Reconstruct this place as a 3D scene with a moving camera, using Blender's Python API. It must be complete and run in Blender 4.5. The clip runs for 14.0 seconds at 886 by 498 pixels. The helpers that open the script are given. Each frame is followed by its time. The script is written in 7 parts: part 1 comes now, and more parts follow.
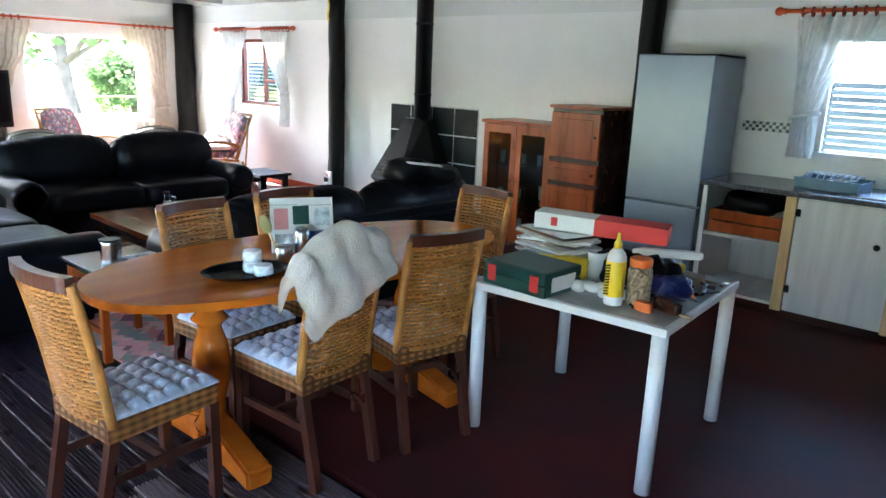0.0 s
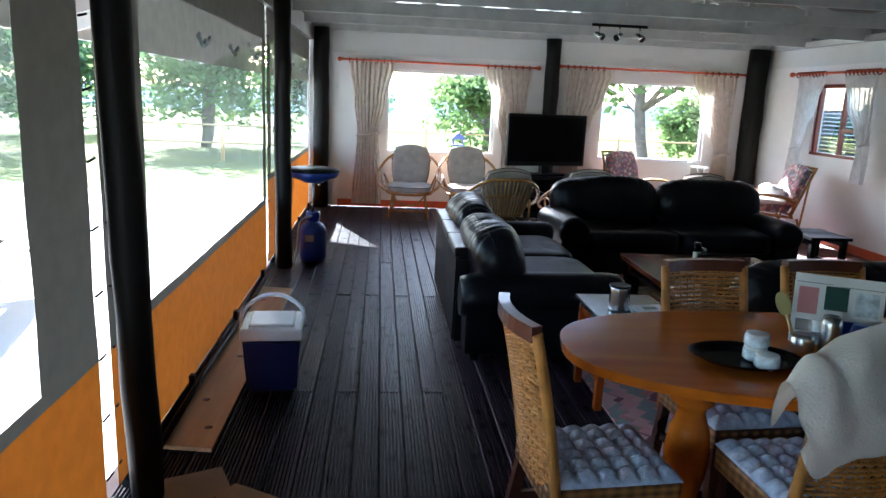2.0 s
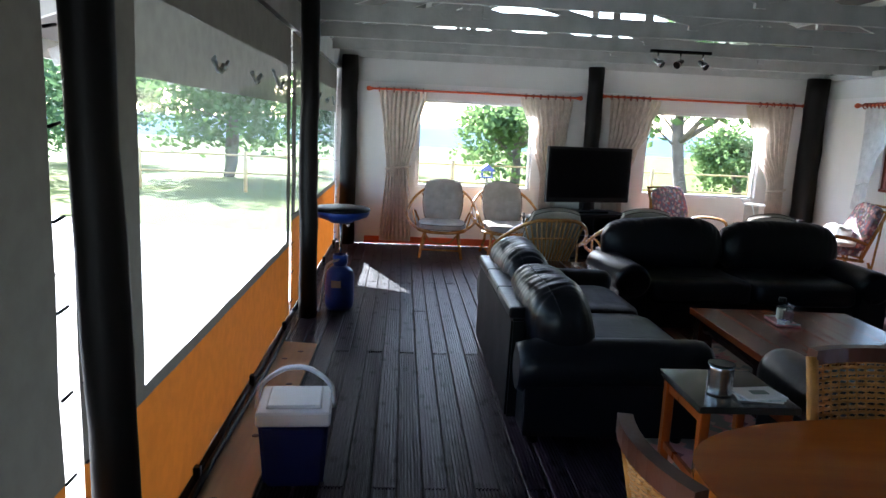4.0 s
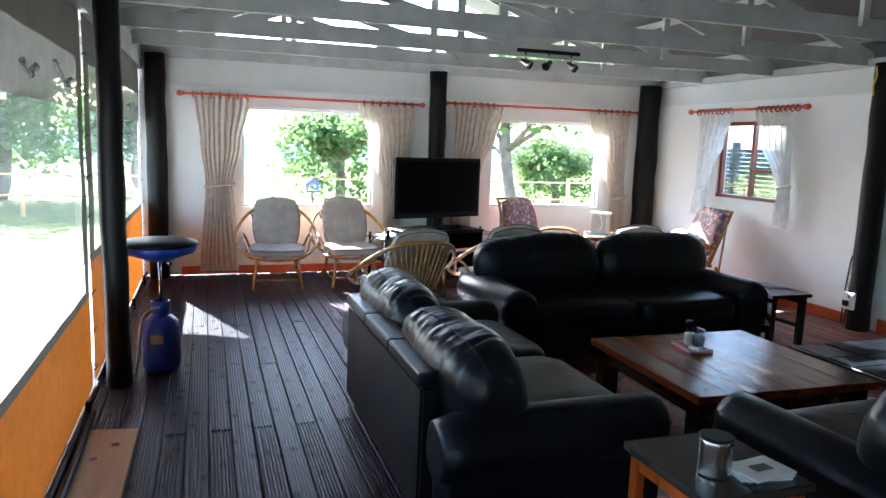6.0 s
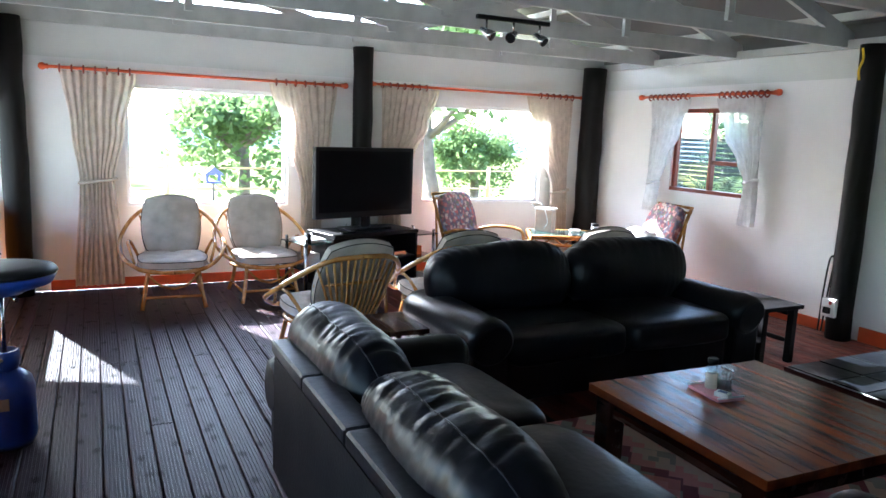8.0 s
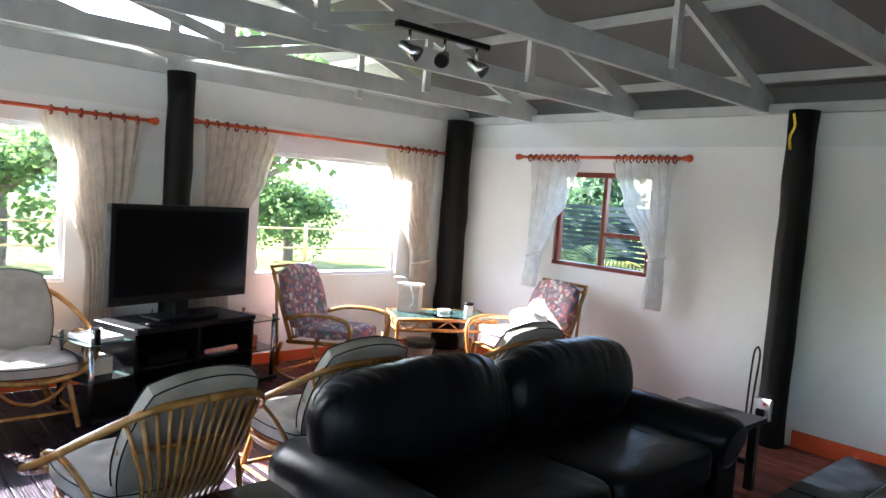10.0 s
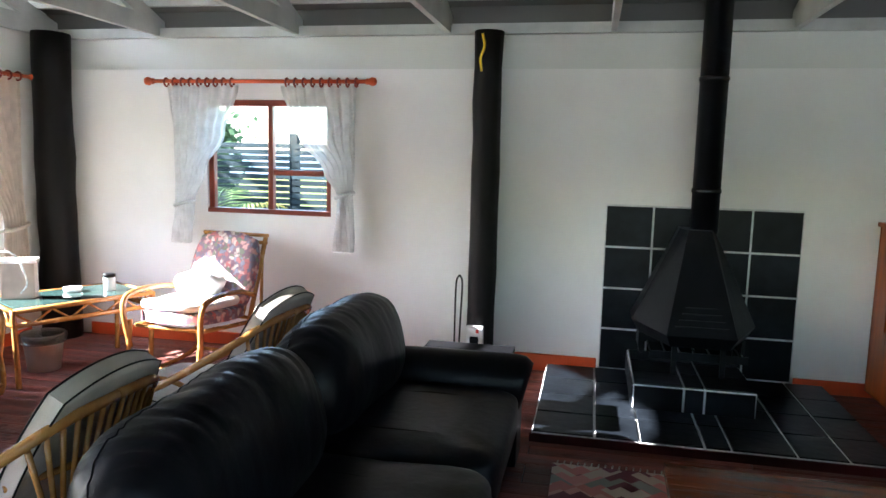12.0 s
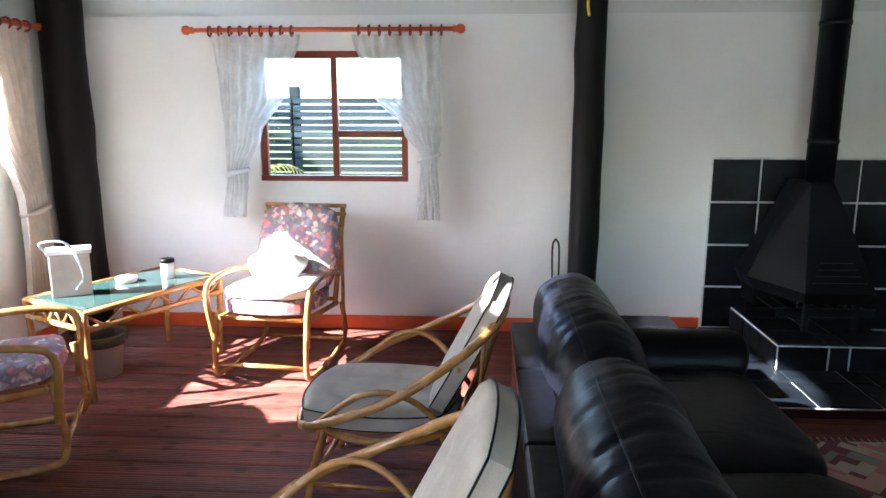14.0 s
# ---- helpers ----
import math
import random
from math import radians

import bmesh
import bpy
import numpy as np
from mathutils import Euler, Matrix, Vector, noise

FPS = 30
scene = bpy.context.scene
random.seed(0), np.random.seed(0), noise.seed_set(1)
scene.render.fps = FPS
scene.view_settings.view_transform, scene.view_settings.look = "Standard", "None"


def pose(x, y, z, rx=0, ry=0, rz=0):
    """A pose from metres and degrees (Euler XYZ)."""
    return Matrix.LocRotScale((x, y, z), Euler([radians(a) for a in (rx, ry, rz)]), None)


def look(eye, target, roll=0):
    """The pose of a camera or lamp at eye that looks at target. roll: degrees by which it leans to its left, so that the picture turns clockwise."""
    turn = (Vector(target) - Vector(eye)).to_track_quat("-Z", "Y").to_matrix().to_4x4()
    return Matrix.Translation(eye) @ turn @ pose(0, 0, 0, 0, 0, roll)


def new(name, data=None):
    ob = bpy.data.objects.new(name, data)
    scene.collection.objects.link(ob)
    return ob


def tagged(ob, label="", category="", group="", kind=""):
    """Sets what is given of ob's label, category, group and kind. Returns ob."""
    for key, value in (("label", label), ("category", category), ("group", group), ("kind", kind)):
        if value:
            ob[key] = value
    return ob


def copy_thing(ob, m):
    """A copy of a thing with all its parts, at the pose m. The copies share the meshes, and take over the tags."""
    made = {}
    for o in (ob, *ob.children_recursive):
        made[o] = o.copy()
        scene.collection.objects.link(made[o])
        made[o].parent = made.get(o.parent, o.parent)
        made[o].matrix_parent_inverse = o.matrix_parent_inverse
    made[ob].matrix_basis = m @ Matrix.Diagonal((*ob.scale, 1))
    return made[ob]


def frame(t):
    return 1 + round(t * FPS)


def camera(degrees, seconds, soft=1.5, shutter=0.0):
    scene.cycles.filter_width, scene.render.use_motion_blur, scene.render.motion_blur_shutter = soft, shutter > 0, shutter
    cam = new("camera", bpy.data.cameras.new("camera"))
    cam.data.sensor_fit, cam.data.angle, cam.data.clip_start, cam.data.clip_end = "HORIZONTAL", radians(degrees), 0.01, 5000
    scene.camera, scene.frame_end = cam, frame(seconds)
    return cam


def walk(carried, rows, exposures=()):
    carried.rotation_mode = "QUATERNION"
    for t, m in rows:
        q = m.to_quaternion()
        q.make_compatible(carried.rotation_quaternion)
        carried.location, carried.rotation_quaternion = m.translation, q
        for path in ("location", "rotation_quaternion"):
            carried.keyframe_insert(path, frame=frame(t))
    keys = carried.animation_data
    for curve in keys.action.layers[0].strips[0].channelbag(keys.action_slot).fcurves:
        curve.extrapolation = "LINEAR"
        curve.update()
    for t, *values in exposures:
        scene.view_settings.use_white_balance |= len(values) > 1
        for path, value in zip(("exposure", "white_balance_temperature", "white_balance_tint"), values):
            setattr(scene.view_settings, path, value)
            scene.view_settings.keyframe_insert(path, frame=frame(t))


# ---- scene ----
cam = camera(64.1, 14.0)
METRES, EYE, TILT, LEAN, TURN = 8.0, 1.5, 0.0, 0.0, 42.7
PATH = [
    (0, (0.035, 0.305, 1.546), (-1.242, 1.767, 1.062), 2.3),
    (0.5, (-0.035, 0.406, 1.592), (-1.466, 1.722, 1.122), 2.3),
    (1, (-0.074, 0.429, 1.586), (-1.821, 1.291, 1.133), 1.0),
    (1.5, (-0.189, 0.559, 1.547), (-2.101, 0.951, 1.107), 2.7),
    (2, (-0.252, 0.626, 1.526), (-2.199, 0.81, 1.108), 2.5),
    (2.5, (-0.204, 0.643, 1.516), (-2.164, 0.684, 1.119), 2.6),
    (2.7, (-0.247, 0.615, 1.547), (-2.204, 0.666, 1.137), 2.5),
    (4.8, (-1.316, 0.477, 1.532), (-3.289, 0.704, 1.291), 2.8),
    (5, (-1.392, 0.448, 1.525), (-3.352, 0.759, 1.278), 2.8),
    (5.5, (-1.635, 0.325, 1.536), (-3.529, 0.912, 1.274), 0.4),
    (6, (-1.884, 0.323, 1.525), (-3.759, 0.955, 1.232), 1.9),
    (6.5, (-2.053, 0.324, 1.554), (-3.957, 0.866, 1.269), 2.3),
    (7, (-2.307, 0.379, 1.524), (-4.187, 0.971, 1.185), 1.7),
    (7.5, (-2.652, 0.427, 1.536), (-4.465, 1.188, 1.172), 0.6),
    (8, (-2.97, 0.446, 1.54), (-4.739, 1.32, 1.216), 2.2),
    (8.2, (-3.181, 0.524, 1.537), (-4.962, 1.379, 1.225), 2.3),
    (10.3, (-4.758, 0.790, 1.575), (-6.175, 2.212, 1.491), 3.6),
    (10.5, (-4.875, 0.793, 1.589), (-6.240, 2.254, 1.551), 2.9),
    (10.6, (-4.928, 0.760, 1.592), (-6.230, 2.278, 1.553), 2.8),
    (11, (-5.180, 0.787, 1.598), (-6.246, 2.476, 1.521), 2.5),
    (11.5, (-5.59, 0.885, 1.523), (-6.282, 2.759, 1.390), 0.7),
    (12, (-5.847, 1.01, 1.480), (-6.251, 2.955, 1.226), 1.4),
    (12.5, (-6.184, 0.995, 1.490), (-6.277, 2.958, 1.096), -0.2),
    (13, (-6.500, 1.127, 1.461), (-6.447, 3.103, 1.136), 1.6),
    (13.5, (-6.780, 1.265, 1.498), (-6.842, 3.230, 1.105), 0.2),
    (14, (-7.220, 1.245, 1.535), (-7.335, 3.204, 1.135), 0.0),
]
walk(cam, [(t, look(eye, target, roll)) for t, eye, target, roll in PATH], [(0.0, 4.85, 5800, 12), (1.0, 4.5, 5800, 12), (1.5, 3.8, 5700, 12), (2.0, 3.42, 5700, 12), (2.5, 3.12, 5750, 12), (5.0, 3.25, 5700, 12), (5.5, 3.45, 5700, 12), (6.0, 3.8, 5700, 12), (6.5, 3.65, 5700, 12), (8.0, 3.97, 5700, 12), (11.0, 3.68, 6000, 12), (12.3, 4.0, 6000, 12), (14.0, 3.9, 5850, 12)])

# ---------- world and sun ----------
SUN_EL, SUN_DIR = 30.3, Vector((0.938, 0.345, 0))
world = bpy.data.worlds.new("sky")
scene.world = world
world.use_nodes = True
wn = world.node_tree
sky = wn.nodes.new("ShaderNodeTexSky")
sky.sky_type, sky.sun_disc = "NISHITA", False
sky.sun_elevation, sky.sun_rotation = radians(SUN_EL), math.atan2(-SUN_DIR.x, -SUN_DIR.y)
sky.dust_density, sky.air_density = 1.0, 1.0
wn.links.new(sky.outputs["Color"], wn.nodes["Background"].inputs["Color"])
wn.nodes["Background"].inputs["Strength"].default_value = 0.15
sun = new("sun", bpy.data.lights.new("sun", "SUN"))
sun.data.energy, sun.data.angle, sun.data.color = 5.0, radians(0.55), (1.0, 0.96, 0.90)
sun.matrix_basis = look((0, 0, 20), Vector((0, 0, 20)) + SUN_DIR.normalized() * math.cos(radians(SUN_EL)) - Vector((0, 0, math.sin(radians(SUN_EL)))))


# ---------- materials ----------
def mat(name, color, rough=0.5, metal=0.0, var=0.15, scale=6.0, bump=0.0, bscale=60.0, coat=0.0, stretch=(1, 1, 1), random_var=0.0, color2=None, spec=0.5, detail=4.0, bdist=0.01):
    m = bpy.data.materials.new(name)
    m.use_nodes = True
    nt = m.node_tree
    b = nt.nodes["Principled BSDF"]
    b.inputs["Roughness"].default_value = rough
    b.inputs["Metallic"].default_value = metal
    b.inputs["Coat Weight"].default_value = coat
    b.inputs["Specular IOR Level"].default_value = spec
    tc = nt.nodes.new("ShaderNodeTexCoord")
    mp = nt.nodes.new("ShaderNodeMapping")
    mp.inputs["Scale"].default_value = stretch
    nt.links.new(tc.outputs["Object"], mp.inputs["Vector"])
    n1 = nt.nodes.new("ShaderNodeTexNoise")
    n1.inputs["Scale"].default_value = scale
    n1.inputs["Detail"].default_value = detail
    nt.links.new(mp.outputs["Vector"], n1.inputs["Vector"])
    ramp = nt.nodes.new("ShaderNodeValToRGB")
    c2 = color2 or tuple(c * (1 - var) for c in color)
    c1 = color if color2 else tuple(min(1, c * (1 + var)) for c in color)
    ramp.color_ramp.elements[0].position = 0.35
    ramp.color_ramp.elements[1].position = 0.65
    ramp.color_ramp.elements[0].color = (*c2, 1)
    ramp.color_ramp.elements[1].color = (*c1, 1)
    nt.links.new(n1.outputs["Fac"], ramp.inputs["Fac"])
    out = ramp.outputs["Color"]
    if random_var:
        oi = nt.nodes.new("ShaderNodeObjectInfo")
        mr = nt.nodes.new("ShaderNodeMapRange")
        mr.inputs["To Min"].default_value = 1 - random_var
        mr.inputs["To Max"].default_value = 1 + random_var
        nt.links.new(oi.outputs["Random"], mr.inputs["Value"])
        mul = nt.nodes.new("ShaderNodeVectorMath")
        mul.operation = "SCALE"
        nt.links.new(out, mul.inputs[0])
        nt.links.new(mr.outputs["Result"], mul.inputs["Scale"])
        out = mul.outputs["Vector"]
    nt.links.new(out, b.inputs["Base Color"])
    if bump:
        n2 = nt.nodes.new("ShaderNodeTexNoise")
        n2.inputs["Scale"].default_value = bscale
        n2.inputs["Detail"].default_value = 3
        nt.links.new(mp.outputs["Vector"], n2.inputs["Vector"])
        bp = nt.nodes.new("ShaderNodeBump")
        bp.inputs["Strength"].default_value = bump
        bp.inputs["Distance"].default_value = bdist
        nt.links.new(n2.outputs["Fac"], bp.inputs["Height"])
        nt.links.new(bp.outputs["Normal"], b.inputs["Normal"])
        mr2 = nt.nodes.new("ShaderNodeMapRange")
        mr2.inputs["To Min"].default_value = max(0.03, rough - 0.1)
        mr2.inputs["To Max"].default_value = min(1, rough + 0.1)
        nt.links.new(n1.outputs["Fac"], mr2.inputs["Value"])
        nt.links.new(mr2.outputs["Result"], b.inputs["Roughness"])
    return m


def translucent(name, color, share, transparent=0.0):
    """Cloth or leaf: diffuse mixed with translucency, and a share let straight through."""
    m = mat(name, color, 0.9, var=0.08, scale=14)
    nt = m.node_tree
    b = nt.nodes["Principled BSDF"]
    tr = nt.nodes.new("ShaderNodeBsdfTranslucent")
    src = b.inputs["Base Color"].links[0].from_socket
    nt.links.new(src, tr.inputs["Color"])
    mx = nt.nodes.new("ShaderNodeMixShader")
    mx.inputs["Fac"].default_value = share
    nt.links.new(b.outputs["BSDF"], mx.inputs[1])
    nt.links.new(tr.outputs["BSDF"], mx.inputs[2])
    out = nt.nodes["Material Output"]
    last = mx
    if transparent:
        tp = nt.nodes.new("ShaderNodeBsdfTransparent")
        m2 = nt.nodes.new("ShaderNodeMixShader")
        m2.inputs["Fac"].default_value = transparent
        nt.links.new(mx.outputs["Shader"], m2.inputs[1])
        nt.links.new(tp.outputs["BSDF"], m2.inputs[2])
        last = m2
    nt.links.new(last.outputs["Shader"], out.inputs["Surface"])
    return m


def glass(name, tint=(1, 1, 1), gloss=0.5, rough=0.02, milky=0.0):
    """Thin clear sheet: see-through with a faint gloss."""
    m = bpy.data.materials.new(name)
    m.use_nodes = True
    nt = m.node_tree
    nt.nodes.clear()
    out = nt.nodes.new("ShaderNodeOutputMaterial")
    tp = nt.nodes.new("ShaderNodeBsdfTransparent")
    tp.inputs["Color"].default_value = (*tint, 1)
    gl = nt.nodes.new("ShaderNodeBsdfGlossy")
    gl.inputs["Roughness"].default_value = rough
    fr = nt.nodes.new("ShaderNodeFresnel")
    fr.inputs["IOR"].default_value = 1.4
    cut = nt.nodes.new("ShaderNodeMath")
    cut.operation = "MULTIPLY"
    cut.inputs[1].default_value = gloss
    nt.links.new(fr.outputs["Fac"], cut.inputs[0])
    mx = nt.nodes.new("ShaderNodeMixShader")
    nt.links.new(cut.outputs[0], mx.inputs["Fac"])
    nt.links.new(tp.outputs["BSDF"], mx.inputs[1])
    nt.links.new(gl.outputs["BSDF"], mx.inputs[2])
    last = mx
    if milky:
        df = nt.nodes.new("ShaderNodeBsdfTranslucent")
        df.inputs["Color"].default_value = (0.8, 0.85, 0.85, 1)
        m2 = nt.nodes.new("ShaderNodeMixShader")
        m2.inputs["Fac"].default_value = milky
        nt.links.new(mx.outputs["Shader"], m2.inputs[1])
        nt.links.new(df.outputs["BSDF"], m2.inputs[2])
        last = m2
    nt.links.new(last.outputs["Shader"], out.inputs["Surface"])
    return m


def weave_mat(name, c1, c2, sx=70.0, sz=110.0, bump=0.6):
    """Woven cane: two crossed waves give the strands."""
    m = mat(name, c1, 0.5, var=0.25, scale=9, bump=0.01)
    nt = m.node_tree
    b = nt.nodes["Principled BSDF"]
    tc = nt.nodes.new("ShaderNodeTexCoord")
    waves = []
    for direction, s in (("X", sx), ("Z", sz), ("Y", sx)):
        w = nt.nodes.new("ShaderNodeTexWave")
        w.bands_direction = direction
        w.inputs["Scale"].default_value = s / 6.28
        w.inputs["Distortion"].default_value = 0.6
        w.inputs["Detail"].default_value = 1
        nt.links.new(tc.outputs["Object"], w.inputs["Vector"])
        waves.append(w)
    ml = nt.nodes.new("ShaderNodeMath")
    ml.operation = "MULTIPLY"
    nt.links.new(waves[0].outputs["Fac"], ml.inputs[0])
    nt.links.new(waves[1].outputs["Fac"], ml.inputs[1])
    ad = nt.nodes.new("ShaderNodeMath")
    ad.operation = "MULTIPLY_ADD"
    nt.links.new(waves[2].outputs["Fac"], ad.inputs[0])
    ad.inputs[1].default_value = 0.35
    nt.links.new(ml.outputs[0], ad.inputs[2])
    mix = nt.nodes.new("ShaderNodeMix")
    mix.data_type = "RGBA"
    nt.links.new(ad.outputs[0], mix.inputs["Factor"])
    mix.inputs["A"].default_value = (*c2, 1)
    nt.links.new(b.inputs["Base Color"].links[0].from_socket, mix.inputs["B"])
    nt.links.new(mix.outputs["Result"], b.inputs["Base Color"])
    bp = nt.nodes.new("ShaderNodeBump")
    bp.inputs["Strength"].default_value = bump
    bp.inputs["Distance"].default_value = 0.004
    nt.links.new(ad.outputs[0], bp.inputs["Height"])
    nt.links.new(bp.outputs["Normal"], b.inputs["Normal"])
    return m


def floral_mat(name):
    """Printed cotton: blooms in pink and blue on a dark ground."""
    m = mat(name, (0.3, 0.1, 0.1), 0.9, var=0.2, scale=8)
    nt = m.node_tree
    b = nt.nodes["Principled BSDF"]
    tc = nt.nodes.new("ShaderNodeTexCoord")
    v = nt.nodes.new("ShaderNodeTexVoronoi")
    v.inputs["Scale"].default_value = 27
    n = nt.nodes.new("ShaderNodeTexNoise")
    n.inputs["Scale"].default_value = 30
    nt.links.new(tc.outputs["Object"], n.inputs["Vector"])
    vm = nt.nodes.new("ShaderNodeVectorMath")
    vm.operation = "MULTIPLY_ADD"
    vm.inputs[1].default_value = (0.06, 0.06, 0.06)
    nt.links.new(n.outputs["Color"], vm.inputs[0])
    nt.links.new(tc.outputs["Object"], vm.inputs[2])
    nt.links.new(vm.outputs["Vector"], v.inputs["Vector"])
    sp = nt.nodes.new("ShaderNodeSeparateColor")
    nt.links.new(v.outputs["Color"], sp.inputs["Color"])
    r = nt.nodes.new("ShaderNodeValToRGB")
    r.color_ramp.interpolation = "CONSTANT"
    cols = [(0.17, 0.16, 0.22), (0.50, 0.17, 0.17), (0.28, 0.29, 0.38), (0.66, 0.38, 0.35), (0.20, 0.22, 0.17), (0.62, 0.52, 0.47)]
    els = r.color_ramp.elements
    while len(els) < len(cols):
        els.new(0.5)
    for i, c in enumerate(cols):
        els[i].position = i / len(cols)
        els[i].color = (*c, 1)
    nt.links.new(sp.outputs[0], r.inputs["Fac"])
    mp = nt.nodes.new("ShaderNodeMapRange")
    mp.inputs["From Min"].default_value = 0.40
    mp.inputs["From Max"].default_value = 0.75
    nt.links.new(v.outputs["Distance"], mp.inputs["Value"])
    mix = nt.nodes.new("ShaderNodeMix")
    mix.data_type = "RGBA"
    nt.links.new(mp.outputs["Result"], mix.inputs["Factor"])
    nt.links.new(r.outputs["Color"], mix.inputs["A"])
    mix.inputs["B"].default_value = (0.22, 0.13, 0.17, 1)
    nt.links.new(mix.outputs["Result"], b.inputs["Base Color"])
    return m


WALL = mat("wall_paint", (0.84, 0.835, 0.83), 0.7, var=0.035, scale=1.6, bump=0.12, bscale=18)
# Dark brown for unseen walls, to cut the light on the kitchen side
DULL = mat("light_cutting_brown", (0.20, 0.16, 0.12), 0.8, var=0.1, scale=2)
FRIEZE = mat("frieze_paint", (0.72, 0.735, 0.71), 0.7, var=0.05, scale=1.3, bump=0.06, bscale=25)
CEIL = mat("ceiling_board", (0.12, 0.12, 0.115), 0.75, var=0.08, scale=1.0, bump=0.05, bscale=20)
TRUSS = mat("truss_paint", (0.47, 0.49, 0.47), 0.6, var=0.1, scale=5, bump=0.1, bscale=40)
POST = mat("tarred_pole", (0.005, 0.004, 0.004), 0.55, spec=0.2, var=0.35, scale=10, bump=0.35, bscale=14, stretch=(1, 1, 0.15))
REDPAINT = mat("orange_red_paint", (0.62, 0.09, 0.02), 0.45, var=0.12, scale=5, bump=0.05)
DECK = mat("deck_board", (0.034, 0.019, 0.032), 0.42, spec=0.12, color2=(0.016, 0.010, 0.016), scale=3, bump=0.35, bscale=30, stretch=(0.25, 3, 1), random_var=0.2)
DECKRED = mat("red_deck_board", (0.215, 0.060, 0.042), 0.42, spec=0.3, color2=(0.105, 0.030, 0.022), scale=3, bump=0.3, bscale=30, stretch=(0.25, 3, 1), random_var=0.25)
# Near deck boards, paler: grazing light on the ribs is in the colour
DECKLIT = mat("lit_ribbed_board", (0.150, 0.112, 0.118), 0.45, spec=0.3, color2=(0.080, 0.056, 0.062), scale=3, bump=0.25, bscale=30, stretch=(0.3, 3, 1), random_var=0.2)
REDFLOOR = mat("red_polished_floor", (0.085, 0.012, 0.012), 0.5, spec=0.10, color2=(0.032, 0.013, 0.013), scale=1.3, bump=0.12, bscale=9)
SLATE = mat("slate_tile", (0.007, 0.009, 0.012), 0.35, spec=0.15, var=0.4, scale=5, bump=0.25, bscale=16, random_var=0.35)
GROUT = mat("pale_grout", (0.62, 0.63, 0.64), 0.8, var=0.15, scale=12)
LEATHER = mat("black_leather", (0.0035, 0.0038, 0.0065), 0.36, var=0.25, scale=5, bump=0.22, bscale=30, bdist=0.006, spec=0.21)
LEATHERBACK = mat("dull_leather_back", (0.004, 0.004, 0.005), 0.55, spec=0.14, var=0.2, scale=4, bump=0.2, bscale=70)
STOVE = mat("black_steel", (0.003, 0.004, 0.006), 0.36, 0.0, spec=0.35, var=0.3, scale=7, bump=0.1)
CANVASY = translucent("orange_canvas", (0.52, 0.155, 0.016), 0.14)
CANVASG = translucent("grey_canvas", (0.105, 0.100, 0.082), 0.16)
PVC = glass("clear_plastic_sheet", (0.74, 0.80, 0.79), gloss=0.10, rough=0.08, milky=0.06)
SMOKY = translucent("smoky_plastic", (0.15, 0.155, 0.13), 0.35, 0.10)
CRUMPLE = mat("crumpled_plastic", (0.25, 0.30, 0.31), 0.08, var=0.3, scale=20, bump=0.9, bscale=30, spec=1.0)
PANE = glass("window_pane", (0.97, 0.98, 0.98))
CURTAIN = translucent("beige_curtain", (0.72, 0.65, 0.58), 0.45)
SHEER = translucent("white_curtain", (0.85, 0.86, 0.87), 0.55, 0.22)
TABLEWOOD = mat("varnished_pine", (0.62, 0.165, 0.013), 0.16, spec=0.3, color2=(0.46, 0.105, 0.008), scale=2.5, bump=0.03, bscale=30, coat=0.12, stretch=(4, 0.4, 4))
PLANKWOOD = mat("red_brown_plank", (0.20, 0.045, 0.012), 0.20, spec=0.42, color2=(0.10, 0.024, 0.008), scale=3, bump=0.1, bscale=30, stretch=(0.5, 6, 4), random_var=0.2)
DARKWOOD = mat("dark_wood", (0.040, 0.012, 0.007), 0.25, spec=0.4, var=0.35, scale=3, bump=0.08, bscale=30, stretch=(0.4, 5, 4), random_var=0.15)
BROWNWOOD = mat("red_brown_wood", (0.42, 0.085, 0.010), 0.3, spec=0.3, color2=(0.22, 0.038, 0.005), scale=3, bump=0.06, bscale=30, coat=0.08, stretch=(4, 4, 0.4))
CHAIRWOOD = mat("chair_wood", (0.075, 0.022, 0.013), 0.3, var=0.3, scale=4, bump=0.05, coat=0.2)
WICKER = weave_mat("woven_wicker", (0.45, 0.190, 0.048), (0.10, 0.038, 0.012), sx=48.0, sz=75.0, bump=1.0)
WICKERFRAME = mat("wicker_frame", (0.46, 0.195, 0.048), 0.45, spec=0.3, var=0.2, scale=20, bump=0.3, bscale=120)
CANE = mat("varnished_cane", (0.50, 0.25, 0.075), 0.25, color2=(0.34, 0.15, 0.04), scale=12, bump=0.1, bscale=40, coat=0.4)
GREYCUSH = mat("grey_cushion_cloth", (0.44, 0.39, 0.345), 0.9, var=0.14, scale=7, bump=0.2, bscale=200)
BLUECUSH = mat("blue_check_cushion", (0.47, 0.51, 0.63), 0.9, var=0.13, scale=60, bump=0.2, bscale=150)
FLORAL = floral_mat("floral_cotton")
WHITE = mat("white_gloss_paint", (0.78, 0.79, 0.80), 0.35, var=0.04, scale=4, bump=0.03)
OFFWHITE = mat("whitewashed_board", (0.60, 0.59, 0.58), 0.55, var=0.1, scale=3, bump=0.08, stretch=(5, 1, 0.4))
PINE = mat("raw_pine", (0.62, 0.40, 0.19), 0.55, var=0.18, scale=4, bump=0.06, stretch=(5, 1, 0.5))
PLYWOOD = mat("pale_board", (0.52, 0.36, 0.21), 0.65, var=0.15, scale=3, bump=0.06, stretch=(0.4, 4, 1))
